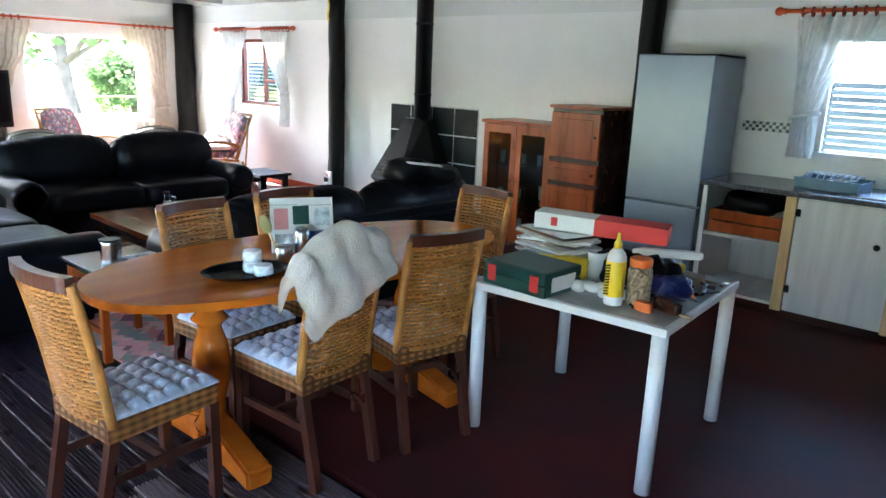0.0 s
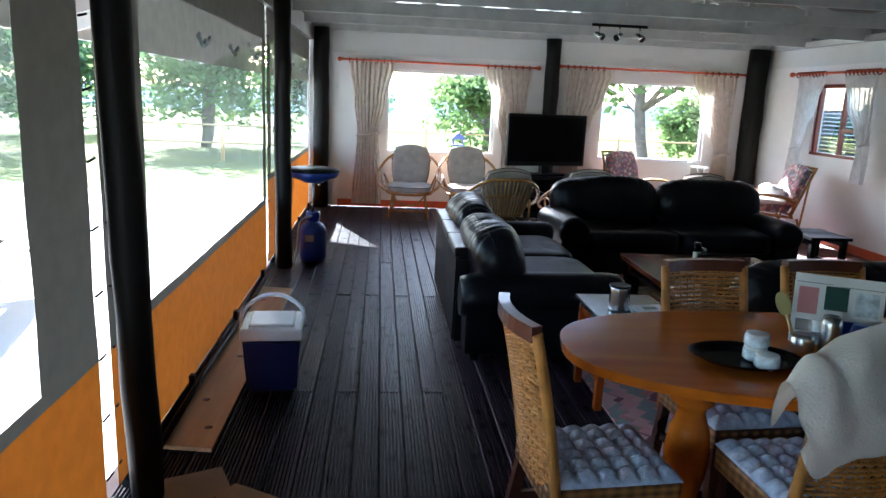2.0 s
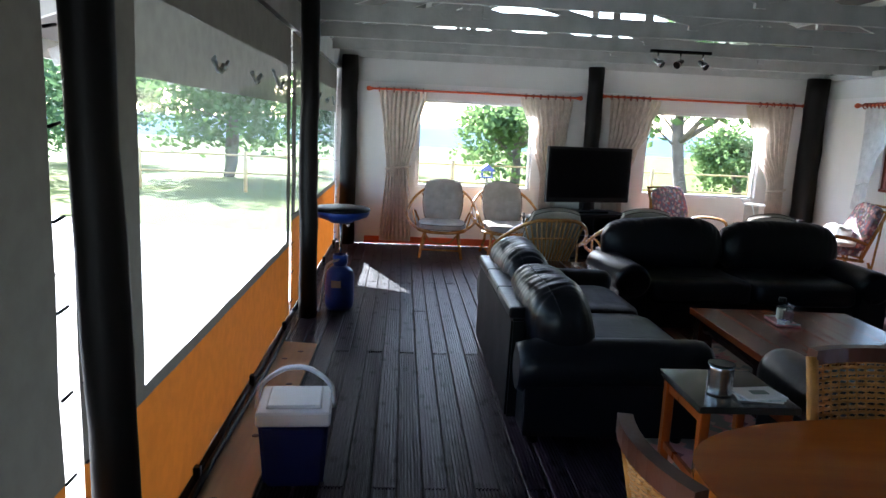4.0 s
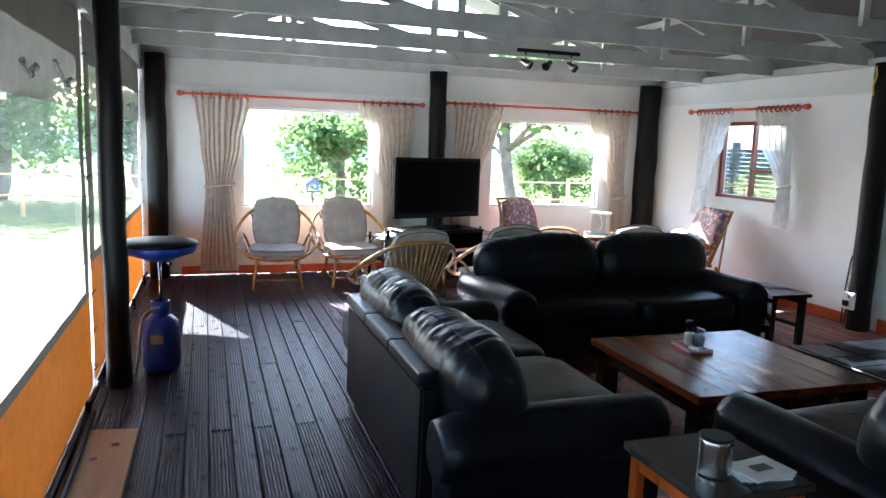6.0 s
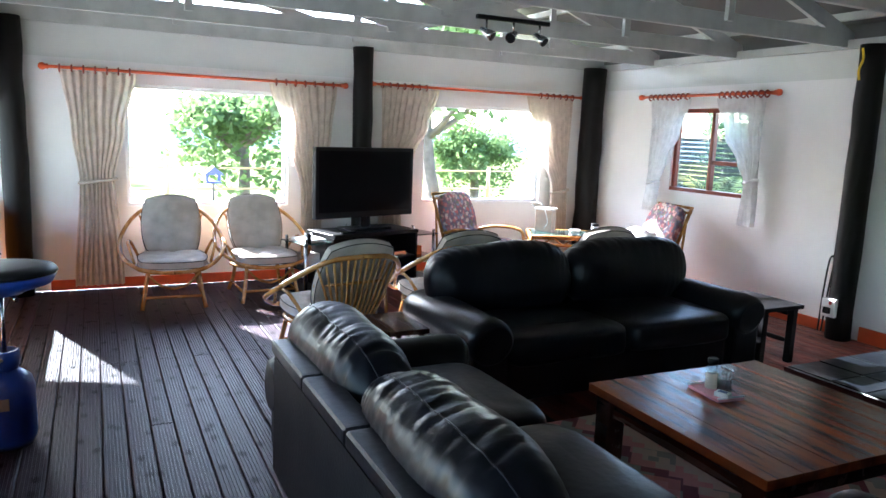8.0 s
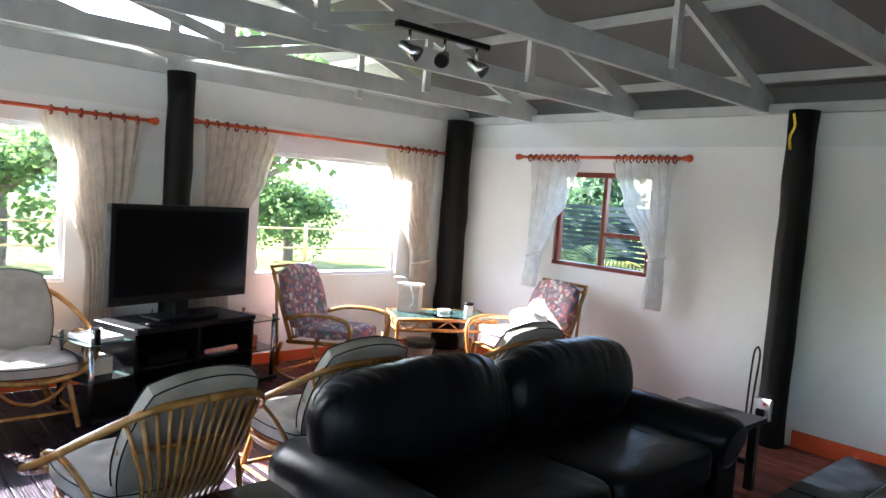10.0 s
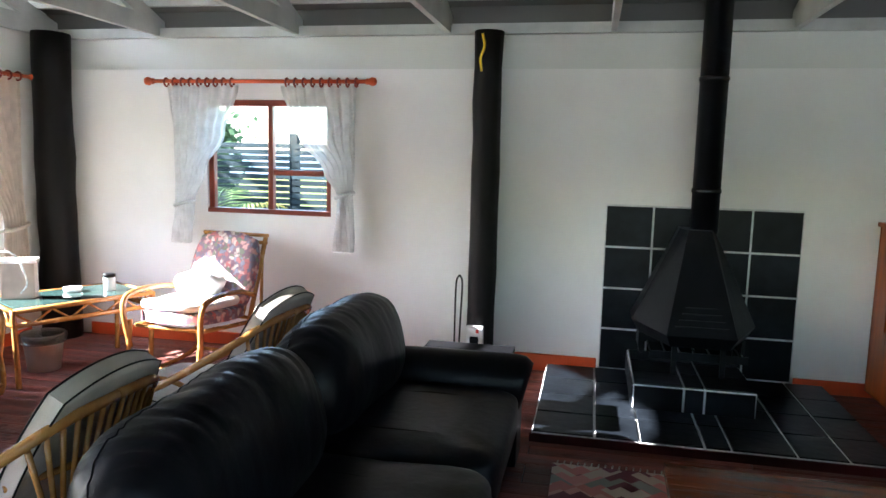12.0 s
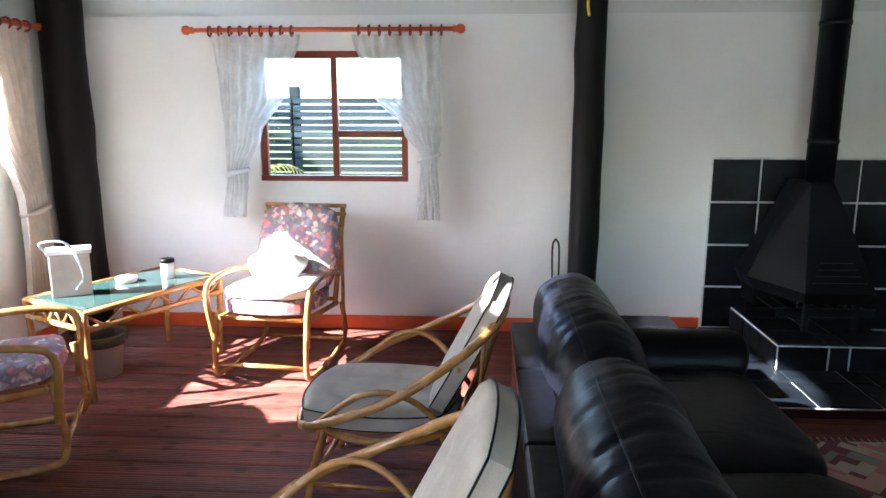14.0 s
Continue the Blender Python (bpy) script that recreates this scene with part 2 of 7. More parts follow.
FRIDGE = mat("silver_grey_enamel", (0.20, 0.23, 0.27), 0.32, 0.55, var=0.05, scale=3, bump=0.01)
COUNTER = mat("dark_granite_laminate", (0.045, 0.045, 0.05), 0.25, var=0.6, scale=60, bump=0.02)
STEEL = mat("brushed_steel", (0.55, 0.56, 0.58), 0.25, 1.0, var=0.08, scale=10)
BLACKP = mat("black_plastic", (0.005, 0.005, 0.006), 0.45, spec=0.10, var=0.2, scale=10)
SCREEN = mat("tv_screen", (0.003, 0.003, 0.004), 0.16, spec=0.03, var=0.05, scale=3)
BLUEP = mat("blue_enamel", (0.012, 0.035, 0.20), 0.35, var=0.2, scale=8, bump=0.05)
NAVYP = mat("navy_plastic", (0.007, 0.012, 0.085), 0.4, var=0.1, scale=8)
TOWEL = mat("beige_towel", (0.90, 0.86, 0.83), 0.95, var=0.04, scale=9, bump=0.3, bscale=140)
RED = mat("red_print", (0.62, 0.035, 0.03), 0.5, var=0.1)
GREEN = mat("dark_green_plastic", (0.008, 0.055, 0.045), 0.4, var=0.15)
YELLOW = mat("yellow_plastic", (0.85, 0.60, 0.02), 0.4, var=0.05)
ORANGE = mat("orange_plastic", (0.85, 0.17, 0.02), 0.45, var=0.1)
PINK = mat("pink_tray", (0.65, 0.28, 0.30), 0.5, var=0.08)
PAPER = mat("white_paper", (0.78, 0.78, 0.78), 0.7, var=0.04)
CARD = mat("brown_cardboard", (0.32, 0.22, 0.13), 0.85, var=0.1, bump=0.05)
JARGLASS = glass("jar_glass", (0.75, 0.8, 0.8))
GLASSWARE = mat("clear_glassware", (0.5, 0.53, 0.55), 0.08, var=0.05, spec=0.9)
TABLEGLASS = mat("green_table_glass", (0.03, 0.06, 0.055), 0.06, var=0.05, spec=0.8)
CREAM = mat("cream_jar", (0.62, 0.55, 0.42), 0.4, var=0.1)
SLAT = mat("weathered_fence_slat", (0.020, 0.030, 0.034), 0.8, spec=0.08, var=0.3, scale=5, stretch=(0.4, 4, 4), random_var=0.3)
BARK = mat("grey_bark", (0.13, 0.105, 0.085), 0.9, var=0.3, scale=6, bump=0.6, bscale=12)
LEAF = translucent("green_leaf", (0.12, 0.19, 0.065), 0.5)
LEAF2 = translucent("dark_leaf", (0.070, 0.125, 0.055), 0.4)
GRASS = mat("lawn_grass", (0.135, 0.150, 0.038), 0.9, spec=0.05, color2=(0.085, 0.105, 0.030), scale=0.5, bump=0.5, bscale=40)
PAVING = mat("pale_gravel_yard", (0.50, 0.48, 0.44), 0.9, var=0.12, scale=0.8, bump=0.2, bscale=30)


for m_ in (DECK, DECKLIT, DECKRED):
    nt_ = m_.node_tree
    b_ = nt_.nodes["Principled BSDF"]
    ge_, ma_ = nt_.nodes.new("ShaderNodeNewGeometry"), nt_.nodes.new("ShaderNodeMapping")
    ma_.inputs["Scale"].default_value = (4.0, 6.5, 1.0)
    vo_, ra_, mi_ = nt_.nodes.new("ShaderNodeTexVoronoi"), nt_.nodes.new("ShaderNodeMapRange"), nt_.nodes.new("ShaderNodeMix")
    vo_.voronoi_dimensions = "2D"
    nt_.links.new(ge_.outputs["Position"], ma_.inputs["Vector"])
    nt_.links.new(ma_.outputs["Vector"], vo_.inputs["Vector"])
    vo_.inputs["Scale"].default_value = 1.0
    ra_.inputs["From Min"].default_value, ra_.inputs["From Max"].default_value = 0.07, 0.17
    ra_.inputs["To Min"].default_value, ra_.inputs["To Max"].default_value = (0.4 if m_ is DECKRED else 0.85), 0.0
    nt_.links.new(vo_.outputs["Distance"], ra_.inputs["Value"])
    mi_.data_type = "RGBA"
    nt_.links.new(ra_.outputs["Result"], mi_.inputs["Factor"])
    nt_.links.new(b_.inputs["Base Color"].links[0].from_socket, mi_.inputs["A"])
    mi_.inputs["B"].default_value = (0.006, 0.004, 0.005, 1)
    nt_.links.new(mi_.outputs["Result"], b_.inputs["Base Color"])
    sm_ = nt_.nodes.new("ShaderNodeMath")
    sm_.operation = "MULTIPLY_ADD"
    sp_lv = b_.inputs["Specular IOR Level"].default_value
    sm_.inputs[1].default_value, sm_.inputs[2].default_value = -0.8 * sp_lv, sp_lv
    nt_.links.new(ra_.outputs["Result"], sm_.inputs[0])
    nt_.links.new(sm_.outputs[0], b_.inputs["Specular IOR Level"])


# ---------- mesh helpers ----------
def box(bm, x0, x1, y0, y1, z0, z1, bevel=0.0, segs=1, m=None):
    r = bmesh.ops.create_cube(bm, size=1)
    vs = r["verts"]
    bmesh.ops.scale(bm, vec=(x1 - x0, y1 - y0, z1 - z0), verts=vs)
    bmesh.ops.translate(bm, vec=((x0 + x1) / 2, (y0 + y1) / 2, (z0 + z1) / 2), verts=vs)
    if m is not None:
        bmesh.ops.transform(bm, matrix=m, verts=vs)
    if bevel:
        es = list({e for v in vs for e in v.link_edges})
        bmesh.ops.bevel(bm, geom=es, offset=bevel, segments=segs, affect="EDGES", profile=0.7)
    return bm


def tube(bm, pts, r, n=8, closed=False, radii=None, caps=True):
    """A round bar along pts."""
    pts = [Vector(p) for p in pts]
    rings, up = [], None
    k = len(pts)
    for i, p in enumerate(pts):
        a = pts[(i - 1) % k] if closed or i > 0 else p
        b = pts[(i + 1) % k] if closed or i < k - 1 else p
        d = (b - a).normalized()
        if up is None:
            up = Vector((0, 0, 1)) if abs(d.z) < 0.9 else Vector((1, 0, 0))
        s = d.cross(up).normalized()
        up = s.cross(d).normalized()
        rr = radii[i] if radii else r
        rings.append([bm.verts.new(p + (s * math.cos(t) + up * math.sin(t)) * rr) for t in [2 * math.pi * j / n for j in range(n)]])
    for i in range(k if closed else k - 1):
        A, B = rings[i], rings[(i + 1) % k]
        for j in range(n):
            f = bm.faces.new((A[j], A[(j + 1) % n], B[(j + 1) % n], B[j]))
            f.smooth = True
    if caps and not closed:
        bm.faces.new(rings[0][::-1])
        bm.faces.new(rings[-1])
    return bm


def curve_pts(ctrl, n=8):
    """Smooth points through the control points."""
    c = [Vector(p) for p in ctrl]
    c = [c[0] * 2 - c[1]] + c + [c[-1] * 2 - c[-2]]
    out = []
    for i in range(1, len(c) - 2):
        for j in range(n):
            t = j / n
            p0, p1, p2, p3 = c[i - 1:i + 3]
            out.append(0.5 * ((2 * p1) + (p2 - p0) * t + (2 * p0 - 5 * p1 + 4 * p2 - p3) * t * t + (3 * p1 - p0 - 3 * p2 + p3) * t ** 3))
    out.append(c[-2])
    return out


def lathe(bm, prof, n=20, cx=0, cy=0):
    """Turns a profile of (radius, z) about the upright axis."""
    rings = [[bm.verts.new((cx + r * math.cos(2 * math.pi * j / n), cy + r * math.sin(2 * math.pi * j / n), z)) for j in range(n)] for r, z in prof]
    for A, B in zip(rings, rings[1:]):
        for j in range(n):
            f = bm.faces.new((A[j], A[(j + 1) % n], B[(j + 1) % n], B[j]))
            f.smooth = True
    bm.faces.new(rings[0][::-1])
    bm.faces.new(rings[-1])
    return bm


def pillow(bm, c, size, e=0.35, nu=28, nv=16, wrinkle=0.0, wscale=6.0, m=None, e2=None, stretchw=(1, 1, 1)):
    """A stuffed, rounded block: superquadric with creases."""
    def sp(v, p):
        return math.copysign(abs(v) ** p, v)
    e2 = e2 or e
    rows = []
    for i in range(1, nv):
        ph = -math.pi / 2 + math.pi * i / nv
        row = []
        for j in range(nu):
            th = 2 * math.pi * j / nu
            p = Vector((sp(math.cos(ph), e) * sp(math.cos(th), e2), sp(math.cos(ph), e) * sp(math.sin(th), e2), sp(math.sin(ph), e)))
            q = Vector((p.x * size[0] / 2, p.y * size[1] / 2, p.z * size[2] / 2))
            if wrinkle:
                s = Vector((q.x * stretchw[0], q.y * stretchw[1], q.z * stretchw[2]))
                q += p.normalized() * wrinkle * noise.noise(s * wscale + Vector(c) * 3)
            q += Vector(c)
            row.append(bm.verts.new(m @ q if m is not None else q))
        rows.append(row)
    for A, B in zip(rows, rows[1:]):
        for j in range(nu):
            f = bm.faces.new((A[j], A[(j + 1) % nu], B[(j + 1) % nu], B[j]))
            f.smooth = True
    for row, flip in ((rows[0], True), (rows[-1], False)):
        f = bm.faces.new(row[::-1] if flip else row)
        f.smooth = True
    return bm


def prism(bm, outline, z0, z1):
    """An upright slab with the given outline (x, y)."""
    lo = [bm.verts.new((x, y, z0)) for x, y in outline]
    hi = [bm.verts.new((x, y, z1)) for x, y in outline]
    bm.faces.new(lo[::-1])
    bm.faces.new(hi)
    n = len(outline)
    for j in range(n):
        bm.faces.new((lo[j], lo[(j + 1) % n], hi[(j + 1) % n], hi[j]))
    return bm


def hexa(bm, p):
    """A block from its 8 corners: four below, four above."""
    v = [bm.verts.new(q) for q in p]
    for f in ((3, 2, 1, 0), (4, 5, 6, 7), (0, 1, 5, 4), (1, 2, 6, 5), (2, 3, 7, 6), (3, 0, 4, 7)):
        bm.faces.new([v[i] for i in f])
    return bm


def beam(bm, a, b, w, h, up=(0, 0, 1)):
    """A squared timber from a to b, w wide and h high."""
    a, b = Vector(a), Vector(b)
    d = (b - a).normalized()
    s = d.cross(Vector(up)).normalized()
    u = s.cross(d).normalized()
    s, u = s * w / 2, u * h / 2
    return hexa(bm, [a - s - u, b - s - u, b + s - u, a + s - u, a - s + u, b - s + u, b + s + u, a + s + u])


def B():
    return bmesh.new()


def mesh_of(bm, material, name="m"):
    me = bpy.data.meshes.new(name)
    bmesh.ops.recalc_face_normals(bm, faces=bm.faces)
    bm.to_mesh(me)
    bm.free()
    me.materials.append(material)
    return me


def part(name, bm, material, parent=None, label="", m=None):
    ob = new(name, mesh_of(bm, material, name) if isinstance(bm, bmesh.types.BMesh) else bm)
    ob.parent = parent
    if m is not None:
        ob.matrix_basis = m
    if label:
        ob["label"] = label
    return ob


def thing(name, m, label, category, group=""):
    ob = new(name)
    ob.empty_display_size = 0.1
    ob.matrix_basis = m
    return tagged(ob, label, category, group)


def solo(name, bm, material, m, label, category, group=""):
    return tagged(part(name, bm, material, None, "", m), label, category, group)


def structure(name, bm, material, label=""):
    return tagged(part(name, bm, material), label, "", "", "structure")


def cells(bm, axis, pos, thick, u0, u1, z0, z1, holes):
    """A wall across an axis, with openings (u0, u1, z0, z1) cut right through it."""
    us = sorted({u0, u1, *[h[0] for h in holes], *[h[1] for h in holes]})
    zs = sorted({z0, z1, *[h[2] for h in holes], *[h[3] for h in holes]})
    for a, b in zip(us, us[1:]):
        for c, d in zip(zs, zs[1:]):
            if any(h[0] <= a and b <= h[1] and h[2] <= c and d <= h[3] for h in holes):
                continue
            lo, hi = sorted((pos, pos + thick))
            if axis == "x":
                box(bm, lo, hi, a, b, c, d)
            else:
                box(bm, a, b, lo, hi, c, d)
    bmesh.ops.remove_doubles(bm, verts=bm.verts, dist=0.0005)
    seen = {}
    for f in bm.faces:
        seen.setdefault(tuple(round(k, 3) for k in f.calc_center_median()), []).append(f)
    dead = [f for fs in seen.values() if len(fs) > 1 for f in fs]
    bmesh.ops.delete(bm, geom=dead, context="FACES_ONLY")
    return bm


# ---------- the shell ----------
XW, YF, YC, XE = -10.10, 5.96, -0.36, 2.6        # TV wall, fireplace wall, canvas side, far end
RIDGE, EAVE, PITCH = 2.86, 2.50, 0.36
WIN_A, WIN_B = (0.70, 2.19, 0.76, 1.87), (3.68, 5.22, 0.77, 1.85)
WIN_C, WIN_K = (-8.73, -7.73, 1.03, 1.88), (-1.38, -0.20, 1.06, 1.90)

west = structure("wall_west", cells(B(), "x", XW, -0.12, YC, YF + 0.15, 0, 2.06, [WIN_A, WIN_B]), WALL)
bm = B(); box(bm, XW - 0.12, XW - 0.02, YC, YF + 0.15, 2.06, 2.55)
structure("frieze_west", bm, FRIEZE)
structure("wall_north", cells(B(), "y", YF, 0.12, XW - 0.12, XE, 0, 2.10, [WIN_C, WIN_K]), WALL)
bm = B(); box(bm, XW - 0.12, XE, YF + 0.035, YF + 0.12, 2.10, 2.40)
structure("frieze_north", bm, FRIEZE)
# Unseen east end, added and kept dark to lower the bounced light
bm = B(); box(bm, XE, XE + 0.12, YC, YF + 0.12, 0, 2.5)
structure("unseen_wall_east", bm, DULL)
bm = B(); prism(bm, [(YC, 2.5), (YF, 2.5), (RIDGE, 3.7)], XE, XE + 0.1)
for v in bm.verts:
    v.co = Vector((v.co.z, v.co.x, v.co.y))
structure("unseen_gable_east", bm, DULL)


def roof_z(y):
    return EAVE + PITCH * (RIDGE - YC - abs(y - RIDGE))


bm = B()
for ya, yb in ((YC - 1.44, RIDGE), (RIDGE, YF + 0.9)):
    za, zb = roof_z(ya), roof_z(yb)
    hexa(bm, [(-11.15, ya, za), (XE + 0.5, ya, za), (XE + 0.5, yb, zb), (-11.15, yb, zb),
              (-11.15, ya, za + 0.05), (XE + 0.5, ya, za + 0.05), (XE + 0.5, yb, zb + 0.05), (-11.15, yb, zb + 0.05)])
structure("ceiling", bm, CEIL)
bm = B(); box(bm, -11.15, XE + 0.5, YC - 1.47, YC - 1.44, roof_z(YC - 1.44) - 0.12, roof_z(YC - 1.44) + 0.05)
structure("fascia", bm, TRUSS)
# purlins under the boards
pur = new("purlins"); tagged(pur, kind="structure")
for i, y in enumerate((-0.1, 0.75, 1.6, 2.45, 3.27, 4.12, 4.97, 5.82)):
    bm = B(); z = roof_z(y) - 0.032
    beam(bm, (-11.1, y, z), (XE, y, z), 0.05, 0.06)
    part("purlin", bm, TRUSS, pur)
bm = B(); box(bm, XW - 0.1, XE, YF - 0.03, YF + 0.018, 2.33, 2.40); structure("wall_plate_north", bm, TRUSS)
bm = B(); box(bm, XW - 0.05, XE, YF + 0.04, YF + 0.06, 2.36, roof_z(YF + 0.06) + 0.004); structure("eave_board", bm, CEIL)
bm = B(); box(bm, XW - 0.1, XE, YC - 0.03, YC + 0.06, 2.20, 2.42); structure("wall_plate_south", bm, TRUSS)


def truss(x):
    t = tagged(new("roof_truss"), "grey-white painted timber roof truss spanning the room", "roof truss", "roof trusses over the room")
    t.location = (x, 0, 0)
    specs = [("bottom_chord", (YC + 0.07, 2.405), (YF - 0.035, 2.405), 0.13, 0.0),
             ("rafter", (YC - 1.4, roof_z(YC - 1.4) - 0.13), (RIDGE, roof_z(RIDGE) - 0.13), 0.11, 0.0),
             ("rafter", (RIDGE, roof_z(RIDGE) - 0.13), (YF + 0.8, roof_z(YF + 0.8) - 0.13), 0.11, 0.0),
             ("king_post", (RIDGE, 2.41), (RIDGE, roof_z(RIDGE) - 0.14), 0.08, 0.04)]
    for y in (1.15, 4.57):
        specs.append(("web", (y, 2.41), (y, roof_z(y) - 0.14), 0.06, 0.04))
        specs.append(("brace", (RIDGE, 2.47), (y, roof_z(y) - 0.17), 0.07, 0.045))
    for nm, a, b, h, off in specs:
        bm = B(); beam(bm, (off, a[0], a[1]), (off, b[0], b[1]), {"bottom_chord": 0.040, "rafter": 0.034, "king_post": 0.036, "web": 0.036, "brace": 0.028}[nm], h, up=(0, 0, 1) if abs(a[0] - b[0]) > 0.01 else (0, 1, 0))
        part(nm, bm, TRUSS, t)
    return t


for i in range(12):
    truss(-9.10 - 0.0 + 1.115 * i) if i else truss(-9.10)
truss(-10.04)


def pole(name, x, y, z1, r, label, seed, lean=0.0):
    rnd = random.Random(seed)
    pts, rad = [], []
    for i in range(11):
        z = z1 * i / 10
        pts.append((x + lean * i / 10 + rnd.uniform(-0.005, 0.005), y + rnd.uniform(-0.005, 0.005), z))
        rad.append(r * rnd.uniform(0.95, 1.06))
    bm = B(); tube(bm, pts, r, 14, radii=rad)
    return structure(name, bm, POST, label)


POLES = [(-9.98, -0.17, 2.36, 0.10), (-6.44, -0.20, 2.42, 0.072), (-2.76, -0.22, 2.42, 0.061), (1.1, -0.22, 2.42, 0.08),
         (-9.98, 2.93, 2.36, 0.10), (-9.93, 5.80, 2.35, 0.14), (-6.57, 5.85, 2.33, 0.095), (-2.68, 5.86, 2.33, 0.095), (1.2, 5.86, 2.33, 0.095)]
for i, (x, y, z, r) in enumerate(POLES):
    pole("post_%d" % (i + 1), x, y, z, r, "black tarred round timber roof post", i, 0.16 if i == 2 else 0.0)

# skirting
sk = new("baseboard"); tagged(sk, kind="structure")
for a in ((XW, XW + 0.018, 0.05, 5.66, 0, 0.095), (-9.78, -6.68, YF - 0.018, YF, 0, 0.095), (-6.46, -5.76, YF - 0.018, YF, 0.0, 0.12), (-4.48, -2.78, YF - 0.018, YF, 0, 0.09), (-2.58, -1.92, YF - 0.018, YF, 0, 0.09)):
    bm = B(); box(bm, *a, bevel=0.004)
    part("skirting_board", bm, REDPAINT, sk)

# red floor and sub-floor
bm = B(); box(bm, XW - 0.1, XE + 0.1, YC - 0.05, YF + 0.1, -0.16, -0.035)
structure("subfloor", bm, mat("dark_void", (0.01, 0.008, 0.008), 0.9))
fl = new("floor"); tagged(fl, kind="structure")
bm = B(); box(bm, -3.75, XE, 1.93, YF, -0.035, -0.001); part("red_floor", bm, REDFLOOR, fl)


def framed_window(name, axis, pos, hole, material, mull=(), cross=(), depth=0.05, w=0.045, label=""):
    """Frame bars and panes in an opening; mull: upright bars; cross: (u0, u1, z)."""
    u0, u1, z0, z1 = hole
    win = new(name); tagged(win, label, kind="structure")

    def bar(nm, a, b, c, d, dd=0.0):
        bm = B()
        if axis == "x":
            box(bm, pos - depth / 2 - dd, pos + depth / 2 + dd, a, b, c, d, bevel=0.004)
        else:
            box(bm, a, b, pos - depth / 2 - dd, pos + depth / 2 + dd, c, d, bevel=0.004)
        part(nm, bm, material, win)
    bar("window_frame", u0, u0 + w, z0, z1); bar("window_frame", u1 - w, u1, z0, z1)
    bar("window_frame", u0 + w, u1 - w, z1 - w, z1); bar("window_sill", u0 - 0.02, u1 + 0.02, z0 - 0.01, z0 + w * 0.8, 0.02)
    for u in mull:
        bar("mullion", u - w * 0.45, u + w * 0.45, z0 + w * 0.8, z1 - w, 0.003)
    for a, b, z in cross:
        bar("crossbar", a, b, z - w * 0.45, z + w * 0.45)
    bm = B()
    if axis == "x":
        box(bm, pos - 0.003, pos + 0.003, u0 + w * 0.8, u1 - w * 0.8, z0 + w * 0.7, z1 - w * 0.8)
    else:
        box(bm, u0 + w * 0.8, u1 - w * 0.8, pos - 0.003, pos + 0.003, z0 + w * 0.7, z1 - w * 0.8)
    p = part("pane", bm, PANE, win)
    p.visible_shadow = False
    return win


framed_window("window_1", "x", XW - 0.08, WIN_A, WHITE, w=0.035)
framed_window("window_2", "x", XW - 0.08, WIN_B, WHITE, w=0.035)
WF = mat("red_window_frame", (0.20, 0.030, 0.014), 0.35, var=0.2, scale=6)
framed_window("window_3", "y", YF + 0.05, WIN_C, WF, mull=(-8.22,), cross=((-8.2, -7.74, 1.345),))
framed_window("window_4", "y", YF + 0.05, WIN_K, WHITE, w=0.04)


